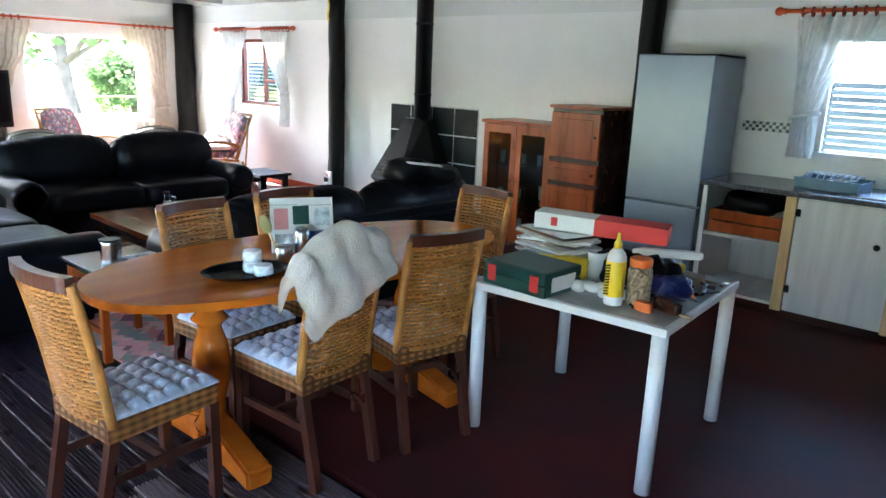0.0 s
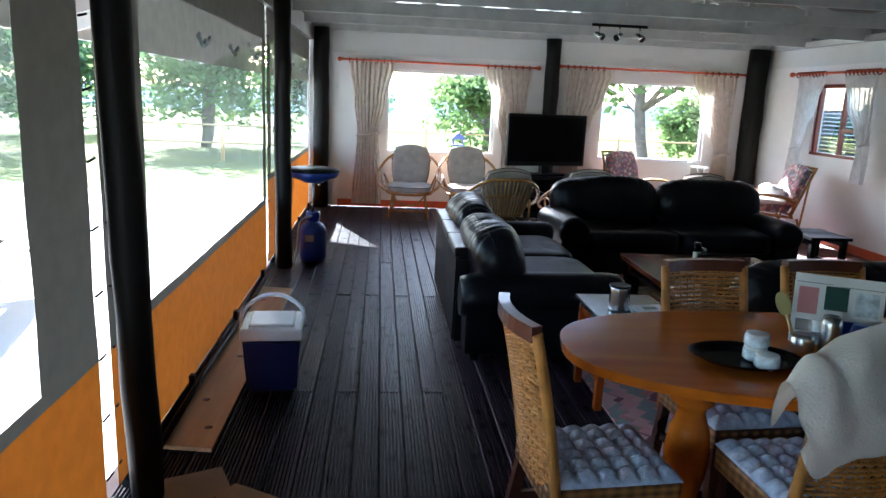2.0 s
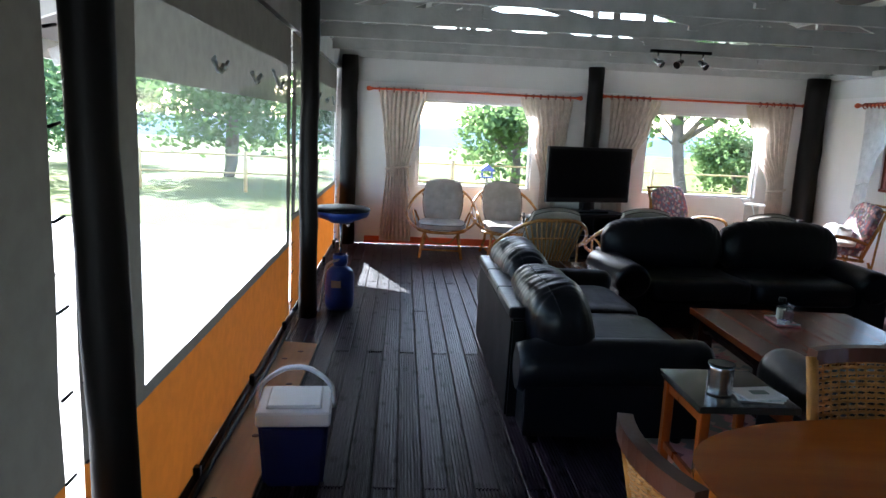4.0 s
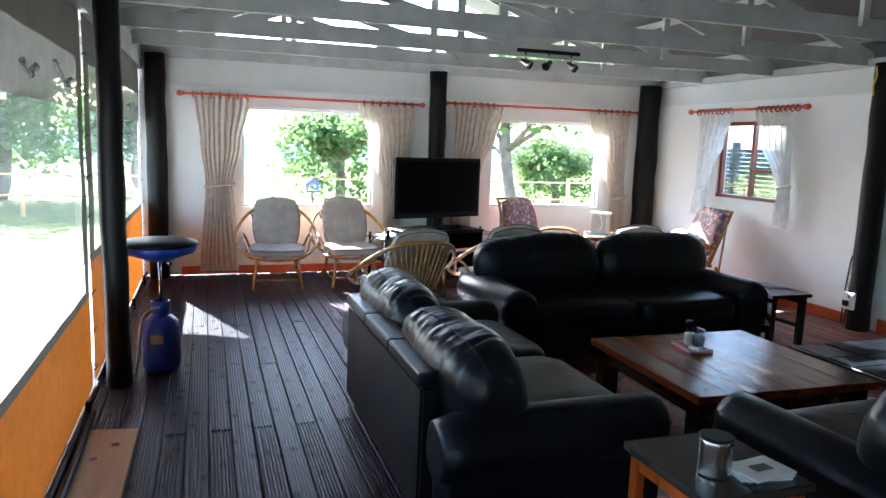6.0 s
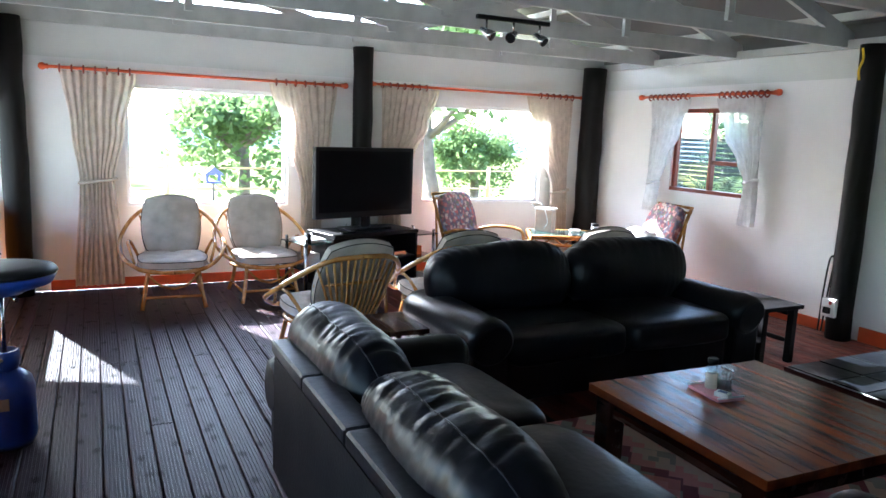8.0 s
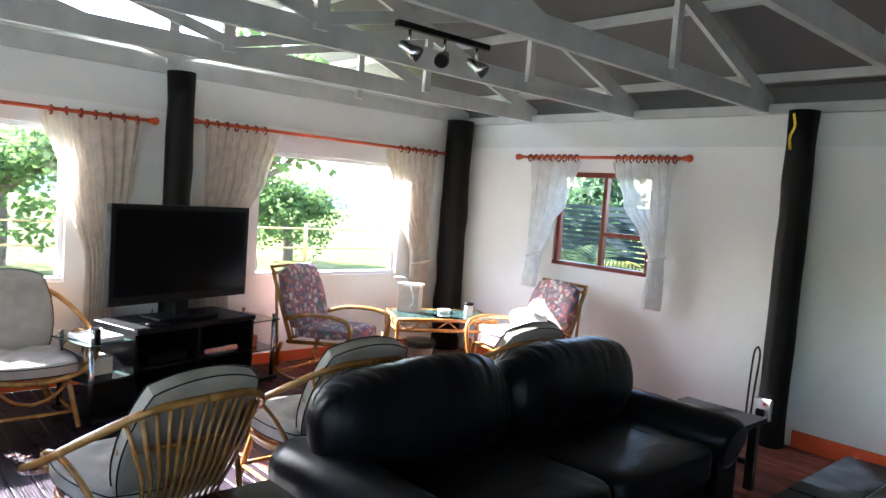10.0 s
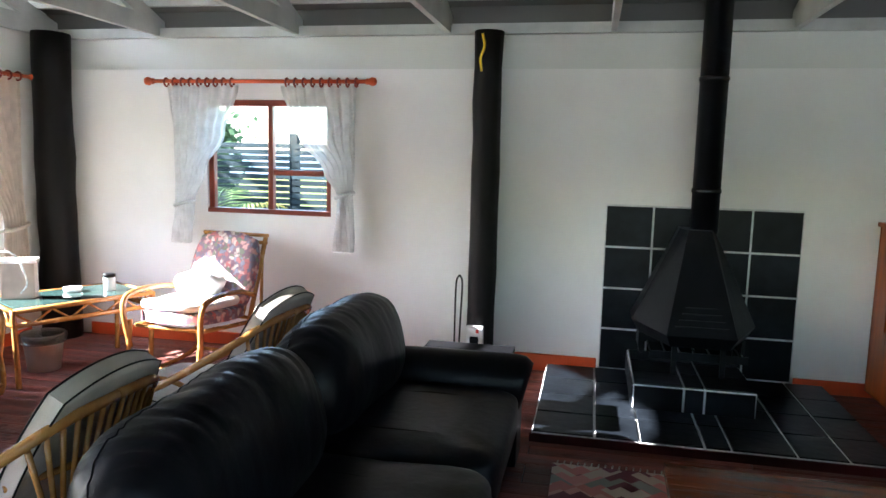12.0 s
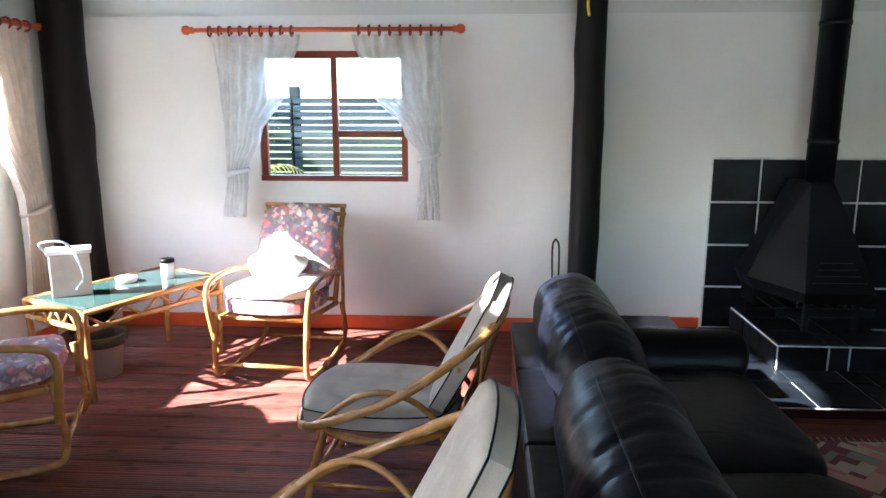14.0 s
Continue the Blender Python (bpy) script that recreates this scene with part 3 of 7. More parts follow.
# canvas side: panels laced between the posts
def canvas_panel(name, x0, x1, wx0, wx1, z0=0.02, zw0=0.62, zw1=1.93, zt=2.30):
    y = YC + 0.02
    c = new(name); tagged(c, "orange canvas drop with a clear plastic window and grey borders", kind="structure")

    def sheet(nm, a, b, lo, hi, material, yy=0.0, n=10, amp=0.006):
        bm = B()
        nx, nz = max(2, int((b - a) * n)), max(2, int((hi - lo) * n))
        g = [[bm.verts.new((a + (b - a) * i / nx, y + yy + amp * noise.noise(Vector((a + i * (b - a) / nx, 0, lo + (hi - lo) * k / nz)) * 3), lo + (hi - lo) * k / nz)) for k in range(nz + 1)] for i in range(nx + 1)]
        for i in range(nx):
            for k in range(nz):
                f = bm.faces.new((g[i][k], g[i + 1][k], g[i + 1][k + 1], g[i][k + 1])); f.smooth = True
        return part(nm, bm, material, c)
    sheet("lower_canvas", x0, x1, z0, zw0 - 0.05, CANVASY)
    sheet("upper_canvas", x0, x1, zw1, zt, CANVASG)
    sheet("border", x0, wx0, zw0, zw1, CANVASG)
    sheet("border", wx1, x1, zw0, zw1, CANVASG)
    sheet("hem", x0, x1, zw0 - 0.05, zw0, CANVASG)
    zc = 1.655
    p = sheet("plastic_window", wx0, wx1, zw0, zc, PVC, amp=0.0)
    sheet("smoky_strip", wx0, wx1, zc, zw1, SMOKY, amp=0.010)
    rr = random.Random(int(-x0 * 10))
    for k in range(int((wx1 - wx0) / 0.75)):
        xa = wx0 + 0.25 + 0.75 * k + rr.uniform(-0.1, 0.1)
        q = [(xa + 0.05 * i, y + 0.012, 1.80 - 0.045 * math.sin(i * 0.55) + rr.uniform(-0.012, 0.012)) for i in range(rr.randint(5, 9))]
        bm = B(); tube(bm, curve_pts(q, 4), 0.012, 6, radii=None)
        for v in bm.verts:
            v.co += Vector((0, 0.0, 0.02 * noise.noise(v.co * 25)))
        part("crumpled_plastic", bm, CRUMPLE, c)
    bm = B(); tube(bm, [(x0, y + 0.03, z0 + 0.01), (x1, y + 0.03, z0 + 0.01)], 0.018, 8)
    part("bottom_pole", bm, BLACKP, c)
    for i in range(int((x1 - x0) / 1.1)):
        x = x0 + 0.5 + 1.1 * i
        bm = B(); box(bm, x - 0.02, x + 0.02, y + 0.03, y + 0.06, z0 - 0.02, z0 + 0.08, bevel=0.005)
        part("clamp", bm, BLACKP, c)
    for s, xx in ((1, x0), (-1, x1)):
        for k in range(9):
            z = z0 + 0.1 + k * 0.23
            bm = B(); tube(bm, [(xx + s * 0.02, y + 0.012, z), (xx - s * 0.022, y + 0.02, z + 0.01)], 0.0045, 6)
            part("lacing", bm, BLACKP, c)
    return c


canvas_panel("canvas_1", -10.09, -6.50, -10.0, -6.70, zw0=0.80)
canvas_panel("canvas_2", -6.42, -2.80, -6.26, -3.28)
canvas_panel("canvas_3", -2.69, 1.0, -2.27, 0.7)
# Unseen solid wall added here to block light from the kitchen
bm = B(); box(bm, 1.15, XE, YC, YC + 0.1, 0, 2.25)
structure("blocking_wall_south", bm, DULL)
bm = B(); box(bm, XW, XE, YC - 0.06, YC + 0.0, -0.16, -0.01); structure("deck_edge", bm, mat("pine_edge", (0.10, 0.06, 0.04), 0.6, var=0.3, scale=5))

# ---------- windows' curtains ----------
def curtain_thing(name_label, axis, pos, stations, material, n=64, pleats=9, amp=0.028, group="curtains", tie=None):
    """Stations (z, u0, u1) from the top down; the cloth is gathered in pleats across u."""
    c = thing("curtain", pose(0, 0, 0), name_label, "curtain", group)
    zs = [s[0] for s in stations]
    bm = B()
    rows = []
    steps = 26
    width0 = abs(stations[0][2] - stations[0][1])
    for k in range(steps + 1):
        z = zs[0] + (zs[-1] - zs[0]) * k / steps
        for i in range(len(zs) - 1):
            if zs[i] >= z >= zs[i + 1] - 1e-6:
                f = (zs[i] - z) / (zs[i] - zs[i + 1])
                f = f * f * (3 - 2 * f)
                u0 = stations[i][1] + (stations[i + 1][1] - stations[i][1]) * f
                u1 = stations[i][2] + (stations[i + 1][2] - stations[i][2]) * f
                break
        row = []
        gather = min(1.6, max(0.7, 0.75 * (width0 / max(0.05, abs(u1 - u0))) ** 0.4))
        for j in range(n + 1):
            s = j / n
            d = amp * gather * math.sin(2 * math.pi * (pleats * s + 0.25 * math.sin(3.1 * s + k * 0.05)) + 0.3 * math.sin(k * 0.21)) + 0.012 * noise.noise(Vector((s * 4, k * 0.15, pos)))
            u = u0 + (u1 - u0) * s + 0.008 * math.sin(9 * s + k * 0.3)
            row.append(bm.verts.new((pos + d, u, z) if axis == "x" else (u, pos + d, z)))
        rows.append(row)
    for R0, R1 in zip(rows, rows[1:]):
        for j in range(n):
            f = bm.faces.new((R0[j], R0[j + 1], R1[j + 1], R1[j])); f.smooth = True
    part("drape", bm, material, c)
    if tie:
        z, u0, u1 = tie
        ps = []
        for j in range(14):
            a = 2 * math.pi * j / 14
            uu, dd = (u0 + u1) / 2 + (abs(u1 - u0) / 2 + 0.015) * math.cos(a), 0.05 * math.sin(a)
            ps.append((pos + dd, uu, z + 0.02 * math.cos(a)) if axis == "x" else (uu, pos + dd, z + 0.02 * math.cos(a)))
        bm = B(); tube(bm, ps, 0.016, 6, closed=True)
        part("tieback", bm, material, c)
    return c


def rod(axis, pos, u0, u1, z, rings, label):
    r = thing("curtain_rod", pose(0, 0, 0), label, "curtain rod", "curtain rods over the windows")

    def P(u, d=0, dz=0):
        return (pos + d, u, z + dz) if axis == "x" else (u, pos + d, z + dz)
    bm = B(); tube(bm, [P(u0), P(u1)], 0.014, 10)
    part("pole", bm, REDPAINT, r)
    for u, s in ((u0, -1), (u1, 1)):
        bm = B(); tube(bm, [P(u), P(u + s * 0.012), P(u + s * 0.02), P(u + s * 0.045), P(u + s * 0.07), P(u + s * 0.08)], 0.02, 10, radii=[0.016, 0.024, 0.017, 0.032, 0.026, 0.008])
        part("finial", bm, REDPAINT, r)
    for u in rings:
        pts = [P(u, 0.030 * math.cos(a), -0.008 + 0.030 * math.sin(a)) for a in [2 * math.pi * j / 12 for j in range(12)]]
        bm = B(); tube(bm, pts, 0.0075, 6, closed=True)
        part("ring", bm, RINGRED, r)
    wall = XW if axis == "x" else YF
    for u in (u0 + 0.1, u1 - 0.1):
        e = list(P(u)); e[0 if axis == "x" else 1] = wall
        bm = B(); tube(bm, [e, P(u)], 0.01, 6); part("bracket", bm, REDPAINT, r)
    return r


RINGRED = mat("dark_red_ring", (0.26, 0.03, 0.015), 0.35, var=0.1)


def ring_us(*spans):
    return [a + (b - a) * i / (n - 1) for a, b, n in spans for i in range(n)]


X1 = XW + 0.10
rod("x", X1, 0.12, 2.70, 1.97, ring_us((0.2, 0.75, 7), (2.05, 2.62, 7)), "red-brown wooden curtain rod with rings over the wide window")
rod("x", X1, 3.08, 5.66, 2.01, ring_us((3.15, 3.65, 7), (5.1, 5.55, 6)), "red-brown wooden curtain rod with rings over the second wide window")
rod("y", YF - 0.12, -9.08, -7.43, 2.0, ring_us((-8.98, -8.45, 9), (-8.02, -7.5, 9)), "red-brown wooden curtain rod with rings over the small window")
rod("y", YF - 0.12, -1.66, 0.1, 2.06, ring_us((-1.55, -1.1, 8), (-0.35, 0.0, 6)), "red-brown wooden curtain rod over the kitchen window")
curtain_thing("full-length beige curtain tied back beside the wide window", "x", X1, [(1.95, 0.20, 0.80), (1.45, 0.26, 0.70), (1.0, 0.32, 0.60), (0.05, 0.24, 0.66)], CURTAIN, tie=(1.0, 0.33, 0.60))
curtain_thing("beige curtain drawn aside at the wide window behind the television", "x", X1, [(1.95, 1.98, 2.66), (1.5, 2.12, 2.62), (0.9, 2.30, 2.50), (0.15, 2.28, 2.52)], CURTAIN)
curtain_thing("beige curtain drawn aside at the second wide window beside the post", "x", X1, [(1.99, 3.14, 3.80), (1.6, 3.14, 3.70), (1.29, 3.14, 3.54), (0.9, 3.14, 3.38), (0.15, 3.1, 3.42)], CURTAIN)
curtain_thing("beige curtain tied back beside the corner post", "x", X1, [(1.99, 4.92, 5.56), (1.5, 5.06, 5.56), (0.94, 5.33, 5.54), (0.25, 5.28, 5.58)], CURTAIN, tie=(0.9, 5.34, 5.56))
curtain_thing("short sheer white curtain tied back at the small window", "y", YF - 0.12, [(1.97, -8.97, -8.40), (1.62, -8.95, -8.50), (1.34, -8.92, -8.67), (1.10, -8.92, -8.79), (0.80, -8.97, -8.80)], SHEER, tie=(1.10, -8.91, -8.79), pleats=7)
curtain_thing("short sheer white curtain with hem hanging loose at the small window", "y", YF - 0.12, [(1.97, -8.07, -7.50), (1.62, -7.95, -7.50), (1.36, -7.74, -7.50), (1.20, -7.63, -7.53), (0.79, -7.68, -7.50)], SHEER, tie=(1.20, -7.63, -7.53), pleats=7)
curtain_thing("sheer white curtain tied back at the kitchen window", "y", YF - 0.12, [(2.03, -1.58, -1.05), (1.35, -1.52, -1.36), (1.05, -1.54, -1.34)], SHEER, tie=(1.35, -1.52, -1.36), pleats=7)


# ---------- sofas ----------
def bolster(bm, m, L, T, H, seed):
    """A plump back cushion, round in section, its leather gathered in creases towards the seam."""
    def sp(v, p):
        return math.copysign(abs(v) ** p, v)
    nl, nt = 84, 44
    rows, seam = [], []
    for i in range(1, nl):
        s = -math.cos(math.pi * i / nl)
        c = (1 - abs(s) ** 4.2) ** 0.42
        row = []
        for j in range(nt):
            th = 2 * math.pi * j / nt
            y, z = T / 2 * sp(math.cos(th), 0.9) * c, H / 2 * sp(math.sin(th), 0.8) * c
            up = max(0.0, math.sin(th))
            x = s * L / 2
            fold = 1 - 2.4 * abs(noise.noise(Vector((x * 27 + 0.9 * math.sin(2 * th), th * 0.9, seed))))
            gather = 0.003 + 0.011 * up ** 2 + 0.008 * abs(s) ** 3
            d = gather * 0.62 * fold + 0.020 * noise.noise(Vector((x * 3.1, th * 0.8, seed + 9)))
            n = Vector((0.0, math.cos(th), math.sin(th)))
            q = Vector((x, y, z - 0.02 * up * (1 - s * s) * 0.6)) + n * d * min(1, c * 1.3)
            row.append(bm.verts.new(m @ q))
            if j == int(nt * 0.23) and 6 < i < nl - 6:
                seam.append(m @ (q + n * 0.001))
        rows.append(row)
    for A, C in zip(rows, rows[1:]):
        for j in range(nt):
            f = bm.faces.new((A[j], A[(j + 1) % nt], C[(j + 1) % nt], C[j])); f.smooth = True
    for row in (rows[0][::-1], rows[-1]):
        f = bm.faces.new(row); f.smooth = True
    return seam


def sofa(m, w, label, back=0.80, depth=0.98, cushions=2, seed=1, rail=0.645, arm=0.54):
    """Front towards -y, middle of the floor at the origin."""
    s = thing("sofa", m, label, "sofa", "black leather sofas")
    h, d = w / 2, depth / 2
    bm = B(); box(bm, -h + 0.27, h - 0.27, -d + 0.07, d - 0.12, 0.06, 0.30, bevel=0.03, segs=2); part("seat_frame", bm, LEATHER, s)
    bi = h - 0.285
    bm = B(); hexa(bm, [(-bi, d - 0.10, 0.05), (bi, d - 0.10, 0.05), (bi, d, 0.05), (-bi, d, 0.05),
                        (-bi, d - 0.09, rail - 0.062), (bi, d - 0.09, rail - 0.062), (bi, d - 0.008, rail - 0.062), (-bi, d - 0.008, rail - 0.062)])
    bmesh.ops.bevel(bm, geom=bm.edges[:], offset=0.012, segments=2, affect="EDGES")
    part("back_frame", bm, LEATHERBACK, s)
    for k in range(3):
        a, b = -bi + 2 * bi * k / 3, -bi + 2 * bi * (k + 1) / 3
        bm = B(); box(bm, a + 0.003, b - 0.003, d - 0.115, d + 0.004, rail - 0.06, rail, bevel=0.022, segs=3)
        part("back_rail", bm, LEATHER, s)
    iw = (w - 0.50) / cushions
    for i in range(cushions):
        cx = -h + 0.25 + iw * (i + 0.5)
        bm = B(); pillow(bm, (cx, -0.11, 0.36), (iw * 1.0, depth * 0.76, 0.20), 0.34, 48, 20, 0.013, 9, e2=0.26)
        part("seat_cushion", bm, LEATHER, s)
        bw = (w - 0.16) / cushions
        cb = -h + 0.08 + bw * (i + 0.5)
        bm = B()
        tilt = Matrix.Translation((cb, d - 0.26, back - 0.235)) @ pose(0, 0, 0, -14)
        seam = bolster(bm, tilt, bw * 1.02, 0.35, 0.47, seed * 7 + i * 3.3)
        bc_ = part("back_cushion", bm, LEATHER, s)
        bm = B(); tube(bm, seam, 0.0028, 5); part("piping", bm, LEATHER, bc_)
    for sx in (-1, 1):
        bm = B()
        x = sx * (h - 0.14)
        r = 0.135
        pts = [(x, -d + 0.0, arm - r - 0.005), (x, -d + 0.02, arm - r), (x, -d + 0.06, arm - r), (x, 0.0, arm - r), (x, d - 0.12, arm - r - 0.015), (x, d - 0.04, arm - r - 0.03), (x, d - 0.02, arm - r - 0.03)]
        tube(bm, pts, r, 24, radii=[0.105, 0.128, r, r, r, 0.125, 0.10])
        for v in bm.verts:
            v.co.x += sx * 0.008 * noise.noise(v.co * 6)
            v.co.z += 0.008 * noise.noise(v.co * 5 + Vector((3, 1, seed)))
        part("armrest", bm, LEATHER, s)
        bm = B(); box(bm, x - 0.11, x + 0.11, -d + 0.03, d - 0.05, 0.06, arm - 0.16, bevel=0.02, segs=2)
        part("arm_panel", bm, LEATHER, s)
    for sx in (-1, 1):
        for sy in (-1, 1):
            bm = B(); lathe(bm, [(0.028, 0), (0.035, 0.06)], 12, sx * (h - 0.12), sy * (d - 0.12)); part("foot", bm, BLACKP, s)
    return s


sofa(pose(-5.15, 1.585, 0, 0, 0, 180), 2.06, "creased black leather two-seater sofa with its dark back to the deck", back=0.80, seed=1)
sofa(pose(-6.60, 3.29, 0, 0, 0, 90), 2.22, "black leather two-seater sofa facing the coffee table", back=0.86, depth=1.0, seed=2, arm=0.57)
sofa(pose(-3.72, 3.45, 0, 0, 0, -90), 2.3, "black leather sofa behind the dining chairs", back=0.82, seed=3)


# ---------- woven dining chairs ----------
def dining_chair(m):
    c = thing("dining_chair", m, "", "chair", "dining chairs round the table")
    c["label"] = "golden woven cane dining chair with blue checked cushion"
    W, D, S, T = 0.350, 0.41, 0.45, 0.955
    for x in (-1, 1):
        bm = B(); beam(bm, (x * (W / 2 - 0.02), -D / 2 + 0.02, S - 0.04), (x * (W / 2 - 0.02), -D / 2 + 0.015, 0.0), 0.036, 0.036, up=(0, 1, 0)); part("leg", bm, CHAIRWOOD, c)
        bm = B(); beam(bm, (x * (W / 2 - 0.02), D / 2 - 0.03, S - 0.04), (x * (W / 2 - 0.02), D / 2 + 0.05, 0.0), 0.034, 0.036, up=(0, 1, 0)); part("leg", bm, CHAIRWOOD, c)
        bm = B(); beam(bm, (x * (W / 2 - 0.02), -D / 2 + 0.03, 0.24), (x * (W / 2 - 0.02), D / 2, 0.24), 0.018, 0.03); part("stretcher", bm, CHAIRWOOD, c)
    bm = B(); beam(bm, (-W / 2 + 0.03, 0, 0.24), (W / 2 - 0.03, 0, 0.24), 0.018, 0.03); part("stretcher", bm, CHAIRWOOD, c)
    bm = B(); box(bm, -W / 2, W / 2, -D / 2, D / 2, S - 0.075, S, bevel=0.012, segs=2); part("seat", bm, WICKER, c)
    # the back leans and is slightly bowed
    def back_pt(u, v, off):
        y = D / 2 - 0.02 + 0.06 * v + 0.03 * v * v - 0.03 * (1 - (2 * u - 1) ** 2) * -1 + off
        return Vector(((u - 0.5) * (W - 0.012), y, S - 0.02 + (T - S - 0.02) * v))
    for u in (0.0, 1.0):
        bm = B(); tube(bm, [back_pt(u, k / 8, 0) for k in range(9)], 0.017, 8); part("back_post", bm, WICKERFRAME, c)
    nh, nv = 28, 10
    bm = B(); tube(bm, [back_pt(0.04 + 0.92 * j / nv, 0.0, 0) for j in range(nv + 1)], 0.006, 4)
    wb_ = part("woven_back", bm, WICKERFRAME, c)
    for k in range(nh):
        v = 0.02 + 0.93 * k / (nh - 1)
        ps = [back_pt(0.03 + 0.94 * j / (2 * nv), v, 0.005 * (1 if (j + k) % 2 else -1)) for j in range(2 * nv + 1)]
        bm = B(); tube(bm, ps, 0.0064, 4, caps=False); part("strand", bm, WICKERFRAME, wb_)
    for j in range(nv + 1):
        u = 0.04 + 0.92 * j / nv
        bm = B(); tube(bm, [back_pt(u, k / 10, 0) for k in range(11)], 0.004, 4, caps=False); part("stake", bm, WICKERFRAME, wb_)
    bm = B()
    pts = [back_pt(j / 8, 1.0, 0) for j in range(9)]
    for a, b in zip(pts, pts[1:]):
        beam(bm, a, b, 0.034, 0.045)
    bmesh.ops.remove_doubles(bm, verts=bm.verts, dist=0.004)
    part("top_rail", bm, CHAIRWOOD, c)
    # tufted cushion
    bm = B(); g = []
    N = 36
    for i in range(N + 1):
        row = []
        for j in range(N + 1):
            u, v = i / N, j / N
            edge = min(1, 7 * min(u, 1 - u, v, 1 - v)) ** 0.5
            puff = abs(math.sin(math.pi * u * 6)) * abs(math.sin(math.pi * v * 6))
            row.append(bm.verts.new(((u - 0.5) * 0.352, (v - 0.5) * 0.385 - 0.012, S + 0.008 + edge * (0.012 + 0.028 * puff ** 0.5))))
        g.append(row)
    for i in range(N):
        for j in range(N):
            f = bm.faces.new((g[i][j], g[i + 1][j], g[i + 1][j + 1], g[i][j + 1])); f.smooth = True
    rim = [g[i][0] for i in range(N + 1)] + [g[N][j] for j in range(1, N + 1)] + [g[i][N] for i in range(N - 1, -1, -1)] + [g[0][j] for j in range(N - 1, 0, -1)]
    low = [bm.verts.new((v.co.x, v.co.y, S + 0.001)) for v in rim]
    for i in range(len(rim)):
        k = (i + 1) % len(rim)
        bm.faces.new((rim[i], low[i], low[k], rim[k]))
    bm.faces.new(low)
    part("cushion", bm, BLUECUSH, c)
    return c


ch = dining_chair(pose(-2.224, 1.315, 0, 0, 0, 185.3))
ch["label"] = "golden woven cane dining chair at the oval table's end"
CH = [(-2.105, 1.93, -87, "golden woven cane dining chair draped with a beige towel"), (-2.017, 2.44, -104, ""), (-2.34, 3.08, -2, ""), (-2.62, 1.95, 95, ""), (-2.66, 2.46, 92, "")]
for x, y, a, lab in CH:
    k = copy_thing(ch, pose(x, y, 0, 0, 0, a))
    k["label"] = lab or "golden woven cane dining chair pushed up to the oval table"

# ---------- dining table ----------
dt = thing("dining_table", pose(-2.33, 2.20, 0, 0, 0, -4), "oval varnished orange pine dining table on two turned pedestals", "table")
bm = B(); prism(bm, [(0.435 * math.copysign(abs(math.cos(a)) ** 0.82, math.cos(a)), 0.97 * math.copysign(abs(math.sin(a)) ** 0.82, math.sin(a))) for a in [2 * math.pi * k / 72 for k in range(72)]], 0.735, 0.765)
bmesh.ops.bevel(bm, geom=[e for e in bm.edges if abs((e.verts[0].co - e.verts[1].co).z) < 1e-4], offset=0.010, segments=3, affect="EDGES")
part("tabletop", bm, TABLEWOOD, dt)
bm = B(); box(bm, -0.10, 0.10, -0.72, 0.72, 0.69, 0.734, bevel=0.005); part("rail", bm, TABLEWOOD, dt)
for y in (-0.52, 0.52):
    bm = B(); lathe(bm, [(0.065, 0.10), (0.075, 0.14), (0.05, 0.18), (0.052, 0.24), (0.068, 0.32), (0.075, 0.40), (0.065, 0.48), (0.045, 0.54), (0.050, 0.56), (0.072, 0.58), (0.048, 0.61), (0.078, 0.65), (0.09, 0.69)], 28, 0, y)
    part("pedestal", bm, TABLEWOOD, dt)
    for s in (-1, 1):
        bm = B(); hexa(bm, [(s * 0.03, y - 0.05, 0.03), (s * 0.36, y - 0.055, 0.0), (s * 0.36, y + 0.055, 0.0), (s * 0.03, y + 0.05, 0.03), (s * 0.03, y - 0.05, 0.17), (s * 0.36, y - 0.055, 0.08), (s * 0.36, y + 0.055, 0.08), (s * 0.03, y + 0.05, 0.17)])
        bmesh.ops.bevel(bm, geom=bm.edges[:], offset=0.012, segments=2, affect="EDGES")
        part("foot", bm, TABLEWOOD, dt)

